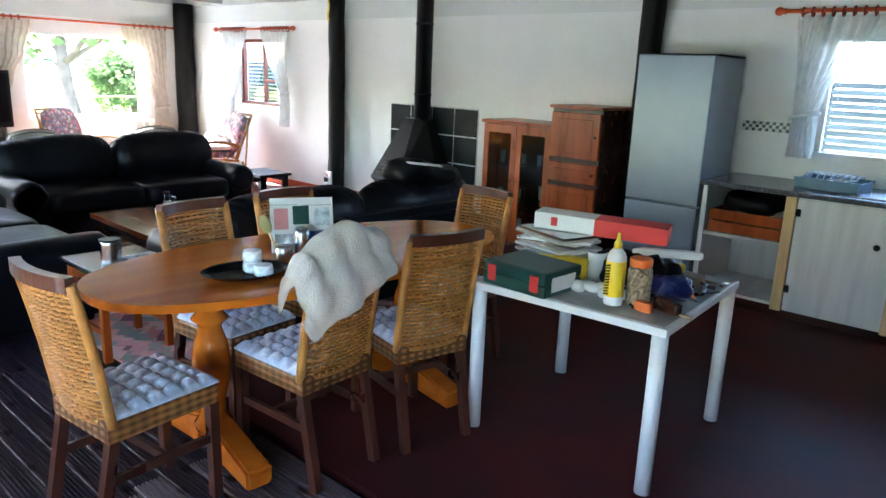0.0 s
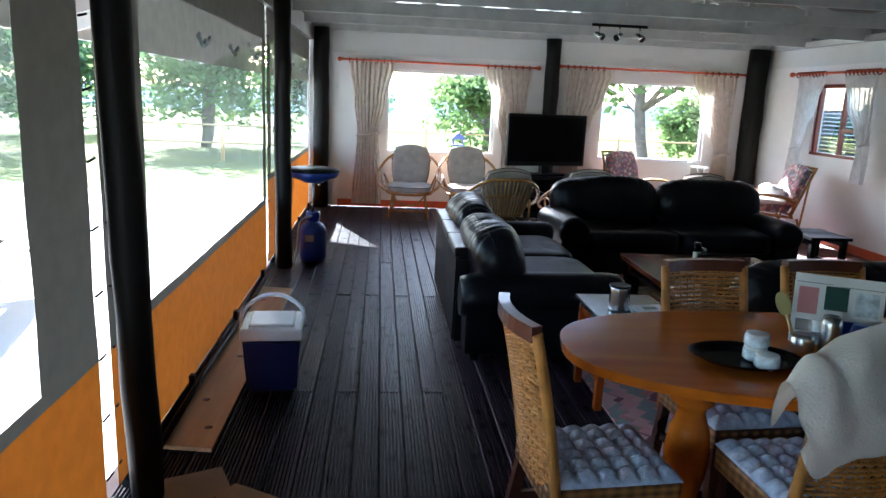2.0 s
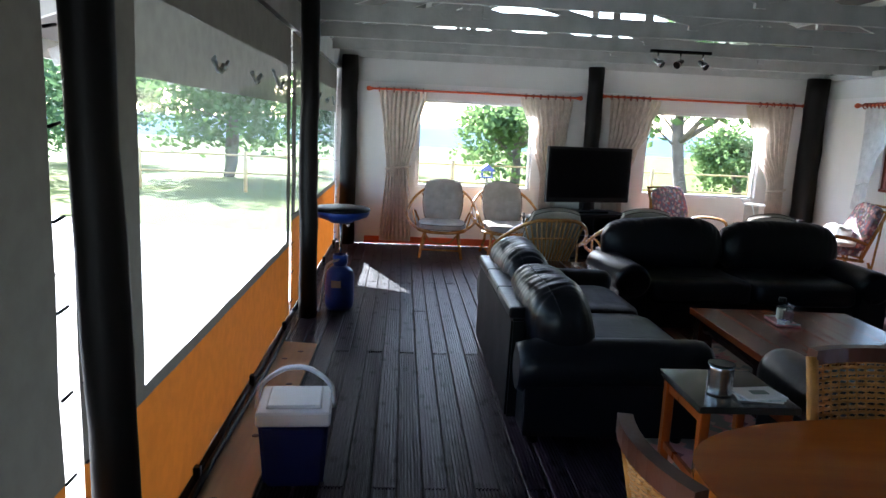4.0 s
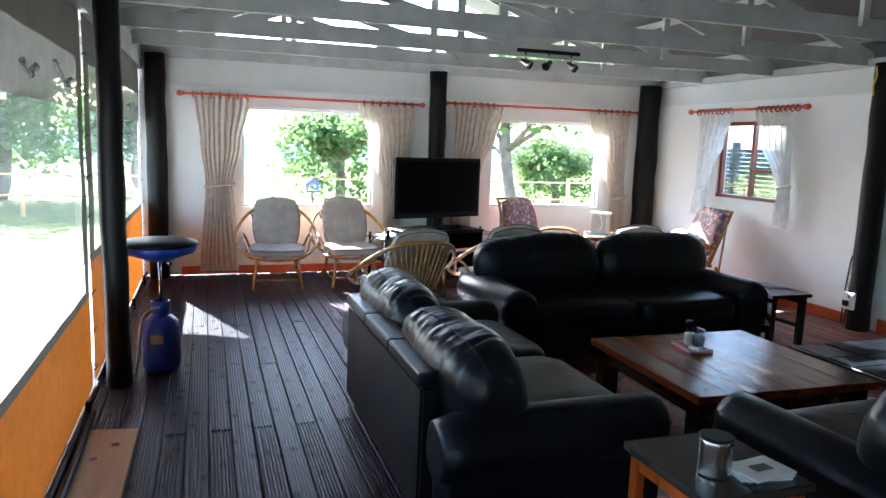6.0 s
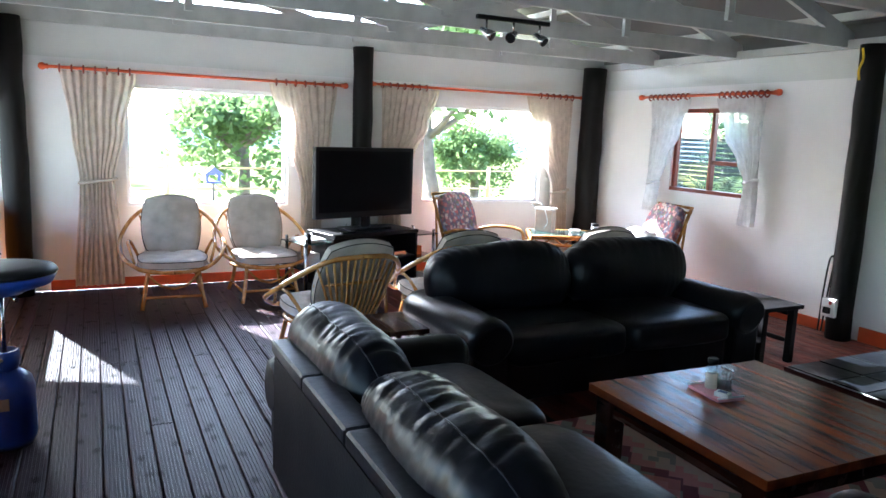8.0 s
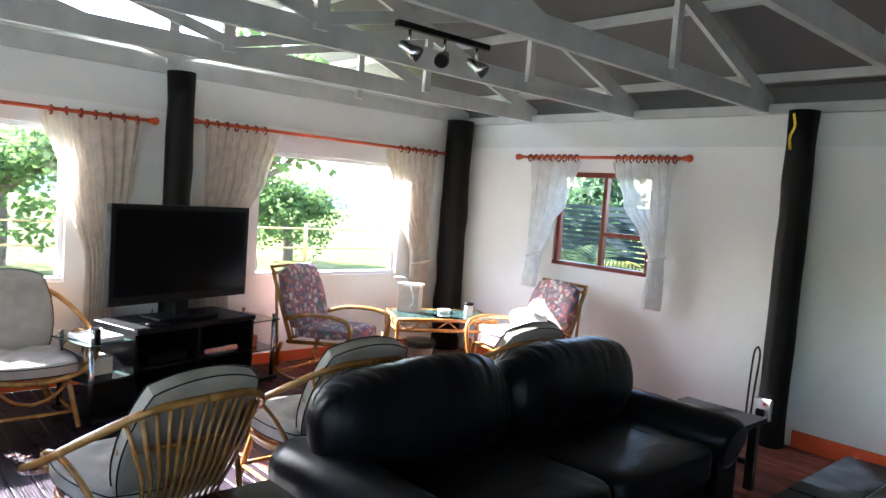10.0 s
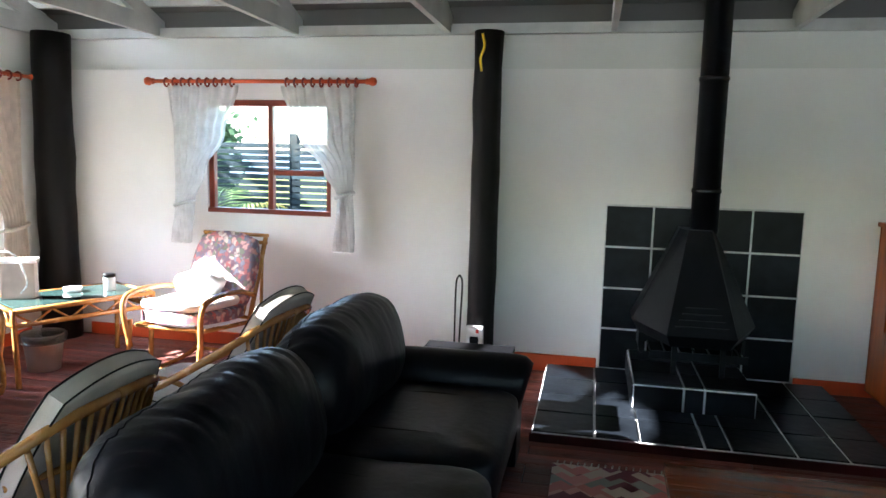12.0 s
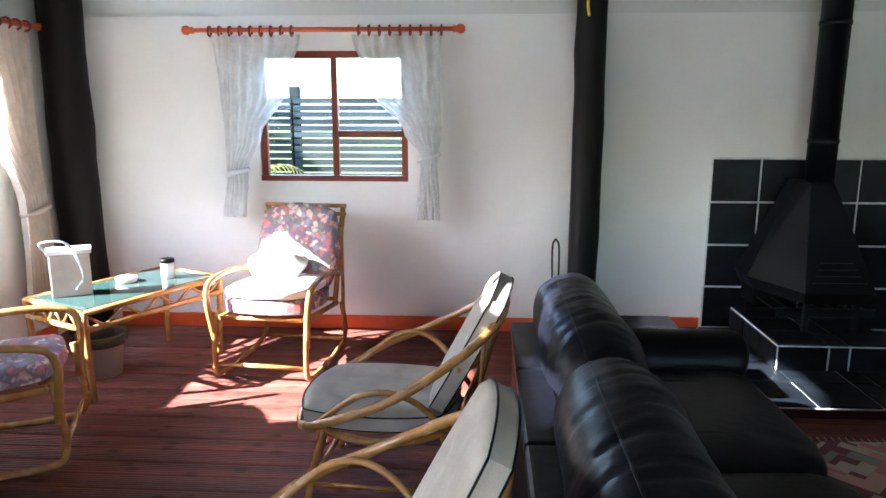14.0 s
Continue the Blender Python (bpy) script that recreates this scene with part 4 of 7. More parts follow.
# towel over the chair back
def towel_surface():
    bm = B(); N, M = 44, 44
    g = []
    ridge = ((0.0, 0.955), (0.12, 1.0), (0.38, 1.025), (0.62, 1.01), (0.84, 0.95), (1.0, 0.87))
    for i in range(N + 1):
        row = []
        u = i / N
        for (a, za), (b, zb) in zip(ridge, ridge[1:]):
            if a <= u <= b + 1e-9:
                f = (u - a) / (b - a); f = f * f * (3 - 2 * f)
                zr = za + (zb - za) * f
        out = 0.81 - 0.18 * u + 0.10 * max(0, (u - 0.86) / 0.14) ** 2
        inn = zr - 0.13
        for j in range(M + 1):
            v = j / M
            end = math.sin(math.pi * min(1, 6 * u, 6 * (1 - u)) / 2)
            if v < 0.28:
                q = 1 - v / 0.28
                y, z = -0.048 - 0.012 * math.sin(math.pi * q), zr - 0.05 - (zr - 0.05 - inn) * q
            elif v < 0.50:
                a = math.pi * (1 - (v - 0.28) / 0.22)
                y, z = 0.048 * math.cos(a), zr - 0.05 + 0.05 * math.sin(a)
            else:
                q = (v - 0.50) / 0.50
                y, z = 0.048 + 0.026 * math.sin(math.pi * q * 0.8) - 0.015 * q, zr - 0.05 - (zr - 0.05 - out) * q
            y = y * (0.75 + 0.25 * end)
            fold = 0.016 * math.sin(13 * u + 5 * v) * min(1, 3 * v) + 0.022 * noise.noise(Vector((u * 3.2, v * 2.6, 1.5))) + 0.007 * noise.noise(Vector((u * 10, v * 8, 3.5)))
            sy = 1 if v > 0.39 else -1
            y += sy * abs(fold) * 0.8 if sy > 0 else fold * 0.5
            x = -0.15 + 0.45 * u + 0.02 * math.sin(4 * v + 1) + 0.02 * noise.noise(Vector((v * 4, u * 2, 7.5)))
            z += 0.6 * fold * (1 if 0.2 < v < 0.6 else 0.5)
            row.append(bm.verts.new((x, 0.285 + y, z)))
        g.append(row)
    for i in range(N):
        for j in range(M):
            f = bm.faces.new((g[i][j], g[i + 1][j], g[i + 1][j + 1], g[i][j + 1])); f.smooth = True
    bmesh.ops.solidify(bm, geom=bm.faces[:], thickness=0.014)
    return bm


solo("towel", towel_surface(), TOWEL, pose(-2.105, 1.93, 0, 0, 0, -87), "crumpled beige towel draped over the back of a dining chair", "towel")

# ---------- coffee table, end table, side table ----------
ct = thing("coffee_table", pose(-5.03, 3.07, 0, 0, 0, -1.5), "low dark red-brown plank coffee table with block legs", "table")
for i in range(6):
    y = -0.549 + 0.183 * i
    bm = B(); box(bm, -0.52, 0.52, y + 0.0015, y + 0.1815, 0.345, 0.385, bevel=0.003, segs=2); part("plank", bm, PLANKWOOD, ct)
for sx in (-1, 1):
    for sy in (-1, 1):
        bm = B(); box(bm, sx * 0.44 - 0.05, sx * 0.44 + 0.05, sy * 0.47 - 0.05, sy * 0.47 + 0.05, 0, 0.345, bevel=0.006); part("leg", bm, DARKWOOD, ct)
    bm = B(); box(bm, sx * 0.45 - 0.015, sx * 0.45 + 0.015, -0.42, 0.42, 0.25, 0.344, bevel=0.004); part("apron", bm, DARKWOOD, ct)
    bm = B(); box(bm, -0.39, 0.39, sx * 0.48 - 0.015, sx * 0.48 + 0.015, 0.25, 0.344, bevel=0.004); part("apron", bm, DARKWOOD, ct)


def small_table(m, w, d, h, material, label, shelf=False, topmat=None, leg=0.04):
    t = thing("side_table", m, label, "table")
    bm = B(); box(bm, -w / 2, w / 2, -d / 2, d / 2, h - 0.03, h, bevel=0.006, segs=2); part("tabletop", bm, topmat or material, t)
    for sx in (-1, 1):
        for sy in (-1, 1):
            x, y = sx * (w / 2 - leg), sy * (d / 2 - leg)
            bm = B(); box(bm, x - leg / 2, x + leg / 2, y - leg / 2, y + leg / 2, 0, h - 0.03, bevel=0.004); part("leg", bm, material, t)
    for sy in (-1, 1):
        bm = B(); box(bm, -w / 2 + leg * 1.5, w / 2 - leg * 1.5, sy * (d / 2 - leg) - 0.01, sy * (d / 2 - leg) + 0.01, h - 0.09, h - 0.03); part("apron", bm, material, t)
        bm = B(); box(bm, -w / 2 + leg * 1.5, w / 2 - leg * 1.5, sy * (d / 2 - leg) - 0.01, sy * (d / 2 - leg) + 0.01, 0.14, 0.17); part("stretcher", bm, material, t)
    return t


small_table(pose(-3.72, 1.93, 0), 0.45, 0.42, 0.50, BROWNWOOD, "small brown wooden end table with dark glass top beside a sofa", topmat=mat("smoked_glass_top", (0.035, 0.030, 0.026), 0.12, spec=0.5))
small_table(pose(-6.48, 4.74, 0), 0.50, 0.40, 0.43, BLACKP, "low black side table between the sofa and the wall", leg=0.05)
small_table(pose(-6.76, 1.97, 0), 0.42, 0.36, 0.42, DARKWOOD, "small dark wooden side table beside the cane armchair")


# ---------- cane armchairs ----------
def arc(cx, cy, z0, rx, rz, a0, a1, n=14, tilt=0.0, y0=0.0):
    out = []
    for i in range(n + 1):
        a = radians(a0 + (a1 - a0) * i / n)
        out.append((cx + rx * math.cos(a), cy + y0 + tilt * rz * math.sin(a), z0 + rz * math.sin(a)))
    return out


def tufted(bm, m, w, h, t, n=18):
    """A flat button cushion with rounded corners, dimples and a side band."""
    g = {}
    for side in (1, -1):
        for i in range(n + 1):
            for j in range(n + 1):
                u, v = 2 * i / n - 1, 2 * j / n - 1
                x = u * math.sqrt(1 - 0.30 * v * v) * w / 2 * 1.04
                y = v * math.sqrt(1 - 0.30 * u * u) * h / 2 * 1.04
                e = 0.52 + 0.48 * max(0, 1 - max(abs(u), abs(v)) ** 4) ** 0.6
                dim = sum(math.exp(-((u - a) ** 2 + (v - b) ** 2) / 0.02) for a in (-0.38, 0.38) for b in (-0.45, 0.15)) + math.exp(-(u ** 2 + (v - 0.6) ** 2) / 0.02)
                z = side * t / 2 * e * (1 - 0.5 * dim) if side > 0 else -t / 2 * (0.5 + 0.2 * e)
                g[side, i, j] = bm.verts.new(m @ Vector((x, y, z)))
    for side in (1, -1):
        for i in range(n):
            for j in range(n):
                f = bm.faces.new([g[side, a, b] for a, b in ((i, j), (i + 1, j), (i + 1, j + 1), (i, j + 1))]); f.smooth = True
    ring = [(i, 0) for i in range(n)] + [(n, j) for j in range(n)] + [(i, n) for i in range(n, 0, -1)] + [(0, j) for j in range(n, 0, -1)]
    for a, b in zip(ring, ring[1:] + ring[:1]):
        bm.faces.new((g[(1, *a)], g[(1, *b)], g[(-1, *b)], g[(-1, *a)]))
    return bm


def cane_chair(m, label, cushion=GREYCUSH):
    """Wide bucket armchair of bent cane, front towards -y."""
    c = thing("cane_armchair", m, label, "armchair", "cane armchairs")
    for s in (-1, 1):
        hoop = curve_pts([(0, 0.44, 0.78), (s * 0.20, 0.42, 0.765), (s * 0.335, 0.30, 0.675), (s * 0.415, 0.08, 0.54), (s * 0.40, -0.14, 0.44), (s * 0.28, -0.30, 0.355), (s * 0.12, -0.36, 0.325), (0, -0.37, 0.32)], 6)
        bm = B(); tube(bm, hoop, 0.017, 8); part("arm_hoop", bm, CANE, c)
        inner = curve_pts([(s * 0.26, 0.30, 0.30), (s * 0.33, 0.12, 0.50), (s * 0.35, -0.05, 0.52), (s * 0.30, -0.24, 0.38)], 6)
        bm = B(); tube(bm, inner, 0.012, 8); part("arm_brace", bm, CANE, c)
        bm = B(); tube(bm, curve_pts([(s * 0.25, -0.31, 0.0), (s * 0.22, -0.28, 0.17), (s * 0.20, -0.24, 0.31)], 4), 0.017, 8); part("leg", bm, CANE, c)
        bm = B(); tube(bm, curve_pts([(s * 0.25, 0.30, 0.0), (s * 0.21, 0.26, 0.15), (s * 0.20, 0.22, 0.31)], 4), 0.017, 8); part("leg", bm, CANE, c)
        bm = B(); tube(bm, curve_pts([(s * 0.20, -0.27, 0.29), (s * 0.11, -0.275, 0.20), (0, -0.28, 0.165)], 5), 0.011, 6); part("brace", bm, CANE, c)
        bm = B(); tube(bm, [(s * 0.235, -0.29, 0.09), (s * 0.235, 0.28, 0.09)], 0.011, 8); part("stretcher", bm, CANE, c)
    bm = B(); tube(bm, [(-0.235, -0.29, 0.10), (0.235, -0.29, 0.10)], 0.012, 8); part("stretcher", bm, CANE, c)
    bm = B(); tube(bm, [(0.29 * math.cos(a), 0.31 * math.sin(a) - 0.02, 0.31) for a in [2 * math.pi * k / 28 for k in range(28)]], 0.016, 8, closed=True); part("seat_ring", bm, CANE, c)
    for k in range(-6, 7):
        t = k / 6
        top = Vector((0.265 * t, 0.435 - 0.06 * t * t, 0.775 - 0.065 * t * t))
        bm = B(); tube(bm, [(0.145 * t, 0.27, 0.31), (0.19 * t, 0.355, 0.50), tuple(top)], 0.0085, 6); part("slat", bm, CANE, c)
    bm = B(); tube(bm, curve_pts([(-0.25, 0.28, 0.59), (-0.12, 0.365, 0.605), (0, 0.38, 0.61), (0.12, 0.365, 0.605), (0.25, 0.28, 0.59)], 4), 0.010, 6); part("back_rail", bm, CANE, c)

    def cushion_part(nm, mm, w, h, t):
        bm = B(); tufted(bm, mm, w, h, t)
        k = part(nm, bm, cushion, c)
        for zz in (t * 0.265, -t * 0.29):
            pts = []
            for q in range(18 * 4):
                e_, r_ = divmod(q, 18)
                d_ = 2 * r_ / 18 - 1
                u, v = ((d_, -1), (1, d_), (-d_, 1), (-1, -d_))[e_]
                pts.append(mm @ Vector((u * math.sqrt(1 - 0.30 * v * v) * w / 2 * 1.045, v * math.sqrt(1 - 0.30 * u * u) * h / 2 * 1.045, zz)))
            bm = B(); tube(bm, pts, 0.0032, 5, closed=True); part("piping", bm, BLACKP, k)
    cushion_part("seat_cushion", pose(0, -0.05, 0.375), 0.54, 0.60, 0.10)
    cushion_part("back_cushion", pose(0, 0.305, 0.625, 62, 0, 0), 0.48, 0.55, 0.10)
    return c


cA = cane_chair(pose(-9.42, 1.02, 0, 0, 0, 86), "round cane armchair with grey tufted cushions under the window")
for x, y, a, lab in ((-9.45, 1.80, 92, "round cane armchair with grey tufted cushions beside the television"),
                     (-7.40, 1.82, -82, "round cane armchair seen from its slatted back beside the sofa"),
                     (-7.60, 2.75, -90, "round cane armchair with grey cushions close behind the sofa"),
                     (-7.57, 3.94, -94, "round cane armchair with grey cushions, turned to the window")):
    k = copy_thing(cA, pose(x, y, 0, 0, 0, a)); k["label"] = lab


def rocking_chair(m, label, cloth=FLORAL, throw=False):
    """Cane rocker with sprung base and tall straight back; front towards -y."""
    c = thing("cane_rocking_chair", m, label, "armchair", "cane rocking chairs")
    for s in (-1, 1):
        x = s * 0.27
        loop = curve_pts([(x, -0.33, 0.40), (x, -0.36, 0.10), (x, -0.26, 0.02), (x, 0.18, 0.02), (x, 0.36, 0.09), (x, 0.30, 0.30)], 6)
        bm = B(); tube(bm, loop, 0.016, 8); part("runner", bm, CANE, c)
        bm = B(); tube(bm, curve_pts([(x, -0.34, 0.22), (x * 1.1, -0.36, 0.50), (x * 1.12, -0.24, 0.57), (x * 1.08, 0.05, 0.56), (x, 0.26, 0.50)], 6), 0.018, 8); part("armrest", bm, CANE, c)
        bm = B(); tube(bm, [(s * 0.25, 0.22, 0.30), (s * 0.25, 0.45, 0.89)], 0.017, 8); part("back_post", bm, CANE, c)
        bm = B(); tube(bm, [(s * 0.25, -0.30, 0.36), (s * 0.25, 0.26, 0.31)], 0.016, 8); part("seat_rail", bm, CANE, c)
        bm = B(); tube(bm, [(s * 0.25, 0.40, 0.76), (x, 0.33, 0.10)], 0.012, 8); part("strut", bm, CANE, c)
    for a, b in (((-0.27, -0.35, 0.10), (0.27, -0.35, 0.10)), ((-0.27, 0.30, 0.06), (0.27, 0.30, 0.06)), ((-0.25, -0.30, 0.36), (0.25, -0.30, 0.36)), ((-0.27, 0.43, 0.85), (0.27, 0.43, 0.85)), ((-0.27, 0.45, 0.90), (0.27, 0.45, 0.90)), ((-0.25, 0.24, 0.34), (0.25, 0.24, 0.34))):
        bm = B(); tube(bm, [a, b], 0.013, 8); part("crossbar", bm, CANE, c)
    for k in range(-3, 4):
        bm = B(); tube(bm, [(k * 0.065, 0.43, 0.85), (k * 0.065, 0.24, 0.34)], 0.007, 6); part("spindle", bm, CANE, c)
    bm = B(); tufted(bm, pose(0, -0.04, 0.41, -4), 0.50, 0.58, 0.11); part("seat_cushion", bm, cloth, c)
    bm = B(); tufted(bm, pose(0, 0.30, 0.655, 70), 0.50, 0.54, 0.10); part("back_cushion", bm, cloth, c)
    return c


rocking_chair(pose(-9.42, 4.05, 0, 0, 0, 112), "cane rocking chair with floral cushions beside the window")
rocking_chair(pose(-8.42, 5.28, 0, 0, 0, -6), "cane rocking chair with floral cushions and a pale throw")

# ---------- glass-topped cane table ----------
gt = thing("cane_table", pose(-9.28, 5.12, 0, 0, 0, 63), "low cane table with a dark green glass top in the corner", "table")
bm = B(); box(bm, -0.42, 0.42, -0.23, 0.23, 0.492, 0.502, bevel=0.003); part("glass_top", bm, TABLEGLASS, gt)
for a, b in (((-0.45, -0.26), (0.45, -0.26)), ((0.45, -0.26), (0.45, 0.26)), ((0.45, 0.26), (-0.45, 0.26)), ((-0.45, 0.26), (-0.45, -0.26))):
    for z in (0.49, 0.40):
        bm = B(); tube(bm, [(*a, z), (*b, z)], 0.017, 8); part("rail", bm, CANE, gt)
    bm = B(); n = 8
    for k in range(n):
        p, q = Vector((*a, 0)).lerp(Vector((*b, 0)), k / n), Vector((*a, 0)).lerp(Vector((*b, 0)), (k + 1) / n)
        tube(bm, [p + Vector((0, 0, 0.40 if k % 2 else 0.48)), q + Vector((0, 0, 0.48 if k % 2 else 0.40))], 0.008, 6)
    part("lattice", bm, CANE, gt)
for sx in (-1, 1):
    for sy in (-1, 1):
        bm = B(); tube(bm, curve_pts([(sx * 0.45, sy * 0.26, 0.50), (sx * 0.44, sy * 0.25, 0.25), (sx * 0.43, sy * 0.24, 0.0)], 4), 0.018, 8); part("leg", bm, CANE, gt)

# ---------- television on its stand ----------
tv = thing("television", pose(-9.50, 2.80, 0, 0, 0, 106), "wide black flat television on its stand", "television")
bm = B(); box(bm, -0.575, 0.575, -0.03, 0.03, 0.70, 1.37, bevel=0.008, segs=2); part("housing", bm, BLACKP, tv)
bm = B(); box(bm, -0.54, 0.54, -0.034, -0.028, 0.76, 1.335); part("screen", bm, SCREEN, tv)
bm = B(); box(bm, -0.25, 0.25, -0.12, 0.12, 0.575, 0.60, bevel=0.008); box(bm, -0.05, 0.05, -0.02, 0.02, 0.58, 0.72); part("foot", bm, BLACKP, tv)
for v in tv.children:
    v.matrix_basis = pose(0, 0, 0, 0, 0, 0)
ts = thing("television_stand", pose(-9.50, 2.80, 0, 0, 0, 106), "black television stand with glass side shelves", "cabinet")
bm = B(); box(bm, -0.50, 0.50, -0.24, 0.24, 0.54, 0.575, bevel=0.004); part("top", bm, BLACKP, ts)
bm = B(); box(bm, -0.78, 0.78, -0.22, 0.22, 0.03, 0.06, bevel=0.004); part("base", bm, BLACKP, ts)
for x in (-0.49, 0.0, 0.49):
    bm = B(); box(bm, x - 0.012, x + 0.012, -0.22, 0.22, 0.06, 0.54); part("side", bm, BLACKP, ts)
bm = B(); box(bm, -0.48, 0.48, 0.20, 0.22, 0.06, 0.54); part("back", bm, BLACKP, ts)
bm = B(); box(bm, -0.48, 0.48, -0.22, 0.19, 0.30, 0.315); part("shelf", bm, BLACKP, ts)
for s in (-1, 1):
    for z in (0.50, 0.27):
        bm = B(); box(bm, min(s * 0.50, s * 0.80), max(s * 0.50, s * 0.80), -0.2, 0.2, z, z + 0.01, bevel=0.002); part("glass_shelf", bm, TABLEGLASS, ts)
    for y in (-0.17, 0.17):
        bm = B(); tube(bm, [(s * 0.76, y, 0.0), (s * 0.76, y, 0.55)], 0.016, 10); part("leg", bm, STEEL, ts)
bm = B(); box(bm, -0.35, -0.05, -0.16, 0.1, 0.316, 0.37, bevel=0.004)
solo("dvd_player", bm, BLACKP, pose(-9.50, 2.80, 0, 0, 0, 106), "black disc player on the shelf of the television stand", "player")

# ---------- fireplace ----------
fp = new("hearth"); tagged(fp, "raised floor slab and hearth clad in dark slate tiles with white joints", kind="structure")
bm = B(); box(bm, -6.10, -4.30, 4.65, YF, 0.0, 0.050, bevel=0.003); part("slab", bm, GROUT, fp)
bm = B(); box(bm, -5.745, -4.495, YF - 0.012, YF, 0.05, 1.20); part("wall_backing", bm, GROUT, fp)
bm = B(); box(bm, -5.555, -4.875, 5.16, YF - 0.012, 0.05, 0.200, bevel=0.003); part("hearth_core", bm, GROUT, fp)
bm = B(); box(bm, -6.11, -4.29, 4.638, 4.65, 0.0, 0.045); part("slab_edge", bm, REDFLOOR, fp)

hood = thing("fireplace", pose(-5.17, 5.60, 0), "black steel hooded fireplace with a tall flue", "fireplace")
bm = B()
base = [(-0.38, 0.345), (-0.38, 0.12), (-0.20, -0.30), (0.20, -0.30), (0.38, 0.12), (0.38, 0.345)]
tops = [(-0.105, 0.30), (-0.105, 0.20), (-0.07, 0.06), (0.07, 0.06), (0.105, 0.20), (0.105, 0.30)]
lip = [(-0.34, 0.345), (-0.33, 0.12), (-0.17, -0.24), (0.17, -0.24), (0.33, 0.12), (0.34, 0.345)]
ra_ = [bm.verts.new((x, y, 0.47)) for x, y in base]
rb_ = [bm.verts.new((x, y, 1.07)) for x, y in tops]
for k in range(6):
    bm.faces.new((ra_[k], ra_[(k + 1) % 6], rb_[(k + 1) % 6], rb_[k]))
bm.faces.new(rb_)
part("hood", bm, STOVE, hood)
bm = B()
ra_ = [bm.verts.new((x, y, 0.39)) for x, y in lip]
rb_ = [bm.verts.new((x, y, 0.4695)) for x, y in base]
for k in range(6):
    bm.faces.new((ra_[k], ra_[(k + 1) % 6], rb_[(k + 1) % 6], rb_[k]))
part("hood_lip", bm, STOVE, hood)
for k in range(4):
    z = 0.52 + 0.035 * k
    yy = -0.305 + (z - 0.47) * 0.6
    bm = B(); box(bm, -0.15 + 0.02 * k, 0.15 - 0.02 * k, yy - 0.012, yy + 0.0, z, z + 0.008); part("louvre", bm, STOVE, hood)
bm = B(); lathe(bm, [(0.086, 1.05), (0.086, 2.60), (0.15, 2.60), (0.15, 2.66), (0.10, 2.68)], 24, 0.04, 0.20); part("flue", bm, STOVE, hood)
for z in (1.30, 2.0):
    bm = B(); lathe(bm, [(0.087, z), (0.092, z + 0.005), (0.092, z + 0.025), (0.087, z + 0.03)], 24, 0.04, 0.20); part("flue_joint", bm, STOVE, hood)
bm = B(); box(bm, -0.33, 0.33, 0.30, 0.335, 0.28, 0.46); part("firebox_back", bm, STOVE, hood)
for x in (-0.32, 0.32):
    bm = B(); box(bm, x - 0.01, x + 0.01, 0.12, 0.299, 0.28, 0.46); part("firebox_side", bm, STOVE, hood)
for k in range(7):
    bm = B(); box(bm, -0.27 + k * 0.09, -0.262 + k * 0.09, -0.12, 0.22, 0.30, 0.31); part("grate_bar", bm, STOVE, hood)
bm = B(); box(bm, -0.28, 0.30, -0.13, -0.121, 0.281, 0.33); part("grate_front", bm, STOVE, hood)
for x, y in ((-0.30, 0.28), (0.30, 0.28), (-0.14, -0.20), (0.14, -0.20)):
    bm = B(); box(bm, x - 0.015, x + 0.015, y - 0.015, y + 0.015, 0.208, 0.40); part("leg", bm, STOVE, hood)

# fire tools and plug box by the post
tl = thing("fire_tongs", pose(-6.74, 5.86, 0), "black wrought fire tongs leaning on the wall", "fire tool")
for s in (-1, 1):
    bm = B(); tube(bm, curve_pts([(s * 0.015, 0.0, 0.02), (s * 0.02, 0.02, 0.35), (s * 0.022, 0.05, 0.60), (0, 0.055, 0.66)], 5), 0.007, 6); part("shank", bm, STOVE, tl)
pb = thing("plug_adaptor", pose(-6.59, 5.735, 0.27), "white plug adaptor with socket and switch on the post", "socket")
bm = B(); box(bm, -0.06, 0.06, -0.02, 0.02, -0.08, 0.07, bevel=0.006); part("body", bm, WHITE, pb)
bm = B(); box(bm, -0.03, 0.03, -0.045, -0.02, -0.05, 0.0, bevel=0.006); part("plug", bm, BLACKP, pb)
bm = B(); box(bm, 0.01, 0.03, -0.026, -0.02, 0.025, 0.05); part("switch", bm, RED, pb)

# ---------- cabinets ----------
gc = thing("glass_cabinet", pose(-3.68, 5.72, 0), "brown wooden display cabinet with two glass doors", "cabinet")
w, d, h = 0.36, 0.215, 1.15
for sx in (-1, 1):
    bm = B(); box(bm, sx * w - 0.012, sx * w + 0.012, -d, d, 0.05, h - 0.03, bevel=0.004); part("side", bm, BROWNWOOD, gc)
bm = B(); box(bm, -w - 0.03, w + 0.03, -d - 0.03, d, h - 0.03, h, bevel=0.008, segs=2); part("top", bm, BROWNWOOD, gc)
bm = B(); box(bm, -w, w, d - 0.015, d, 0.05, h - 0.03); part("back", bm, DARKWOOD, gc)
bm = B(); box(bm, -w, w, -d + 0.01, d, 0.05, 0.11); part("base", bm, BROWNWOOD, gc)
for z in (0.42, 0.74):
    bm = B(); box(bm, -w + 0.012, w - 0.012, -d + 0.03, d - 0.016, z, z + 0.012); part("shelf", bm, PANE, gc)
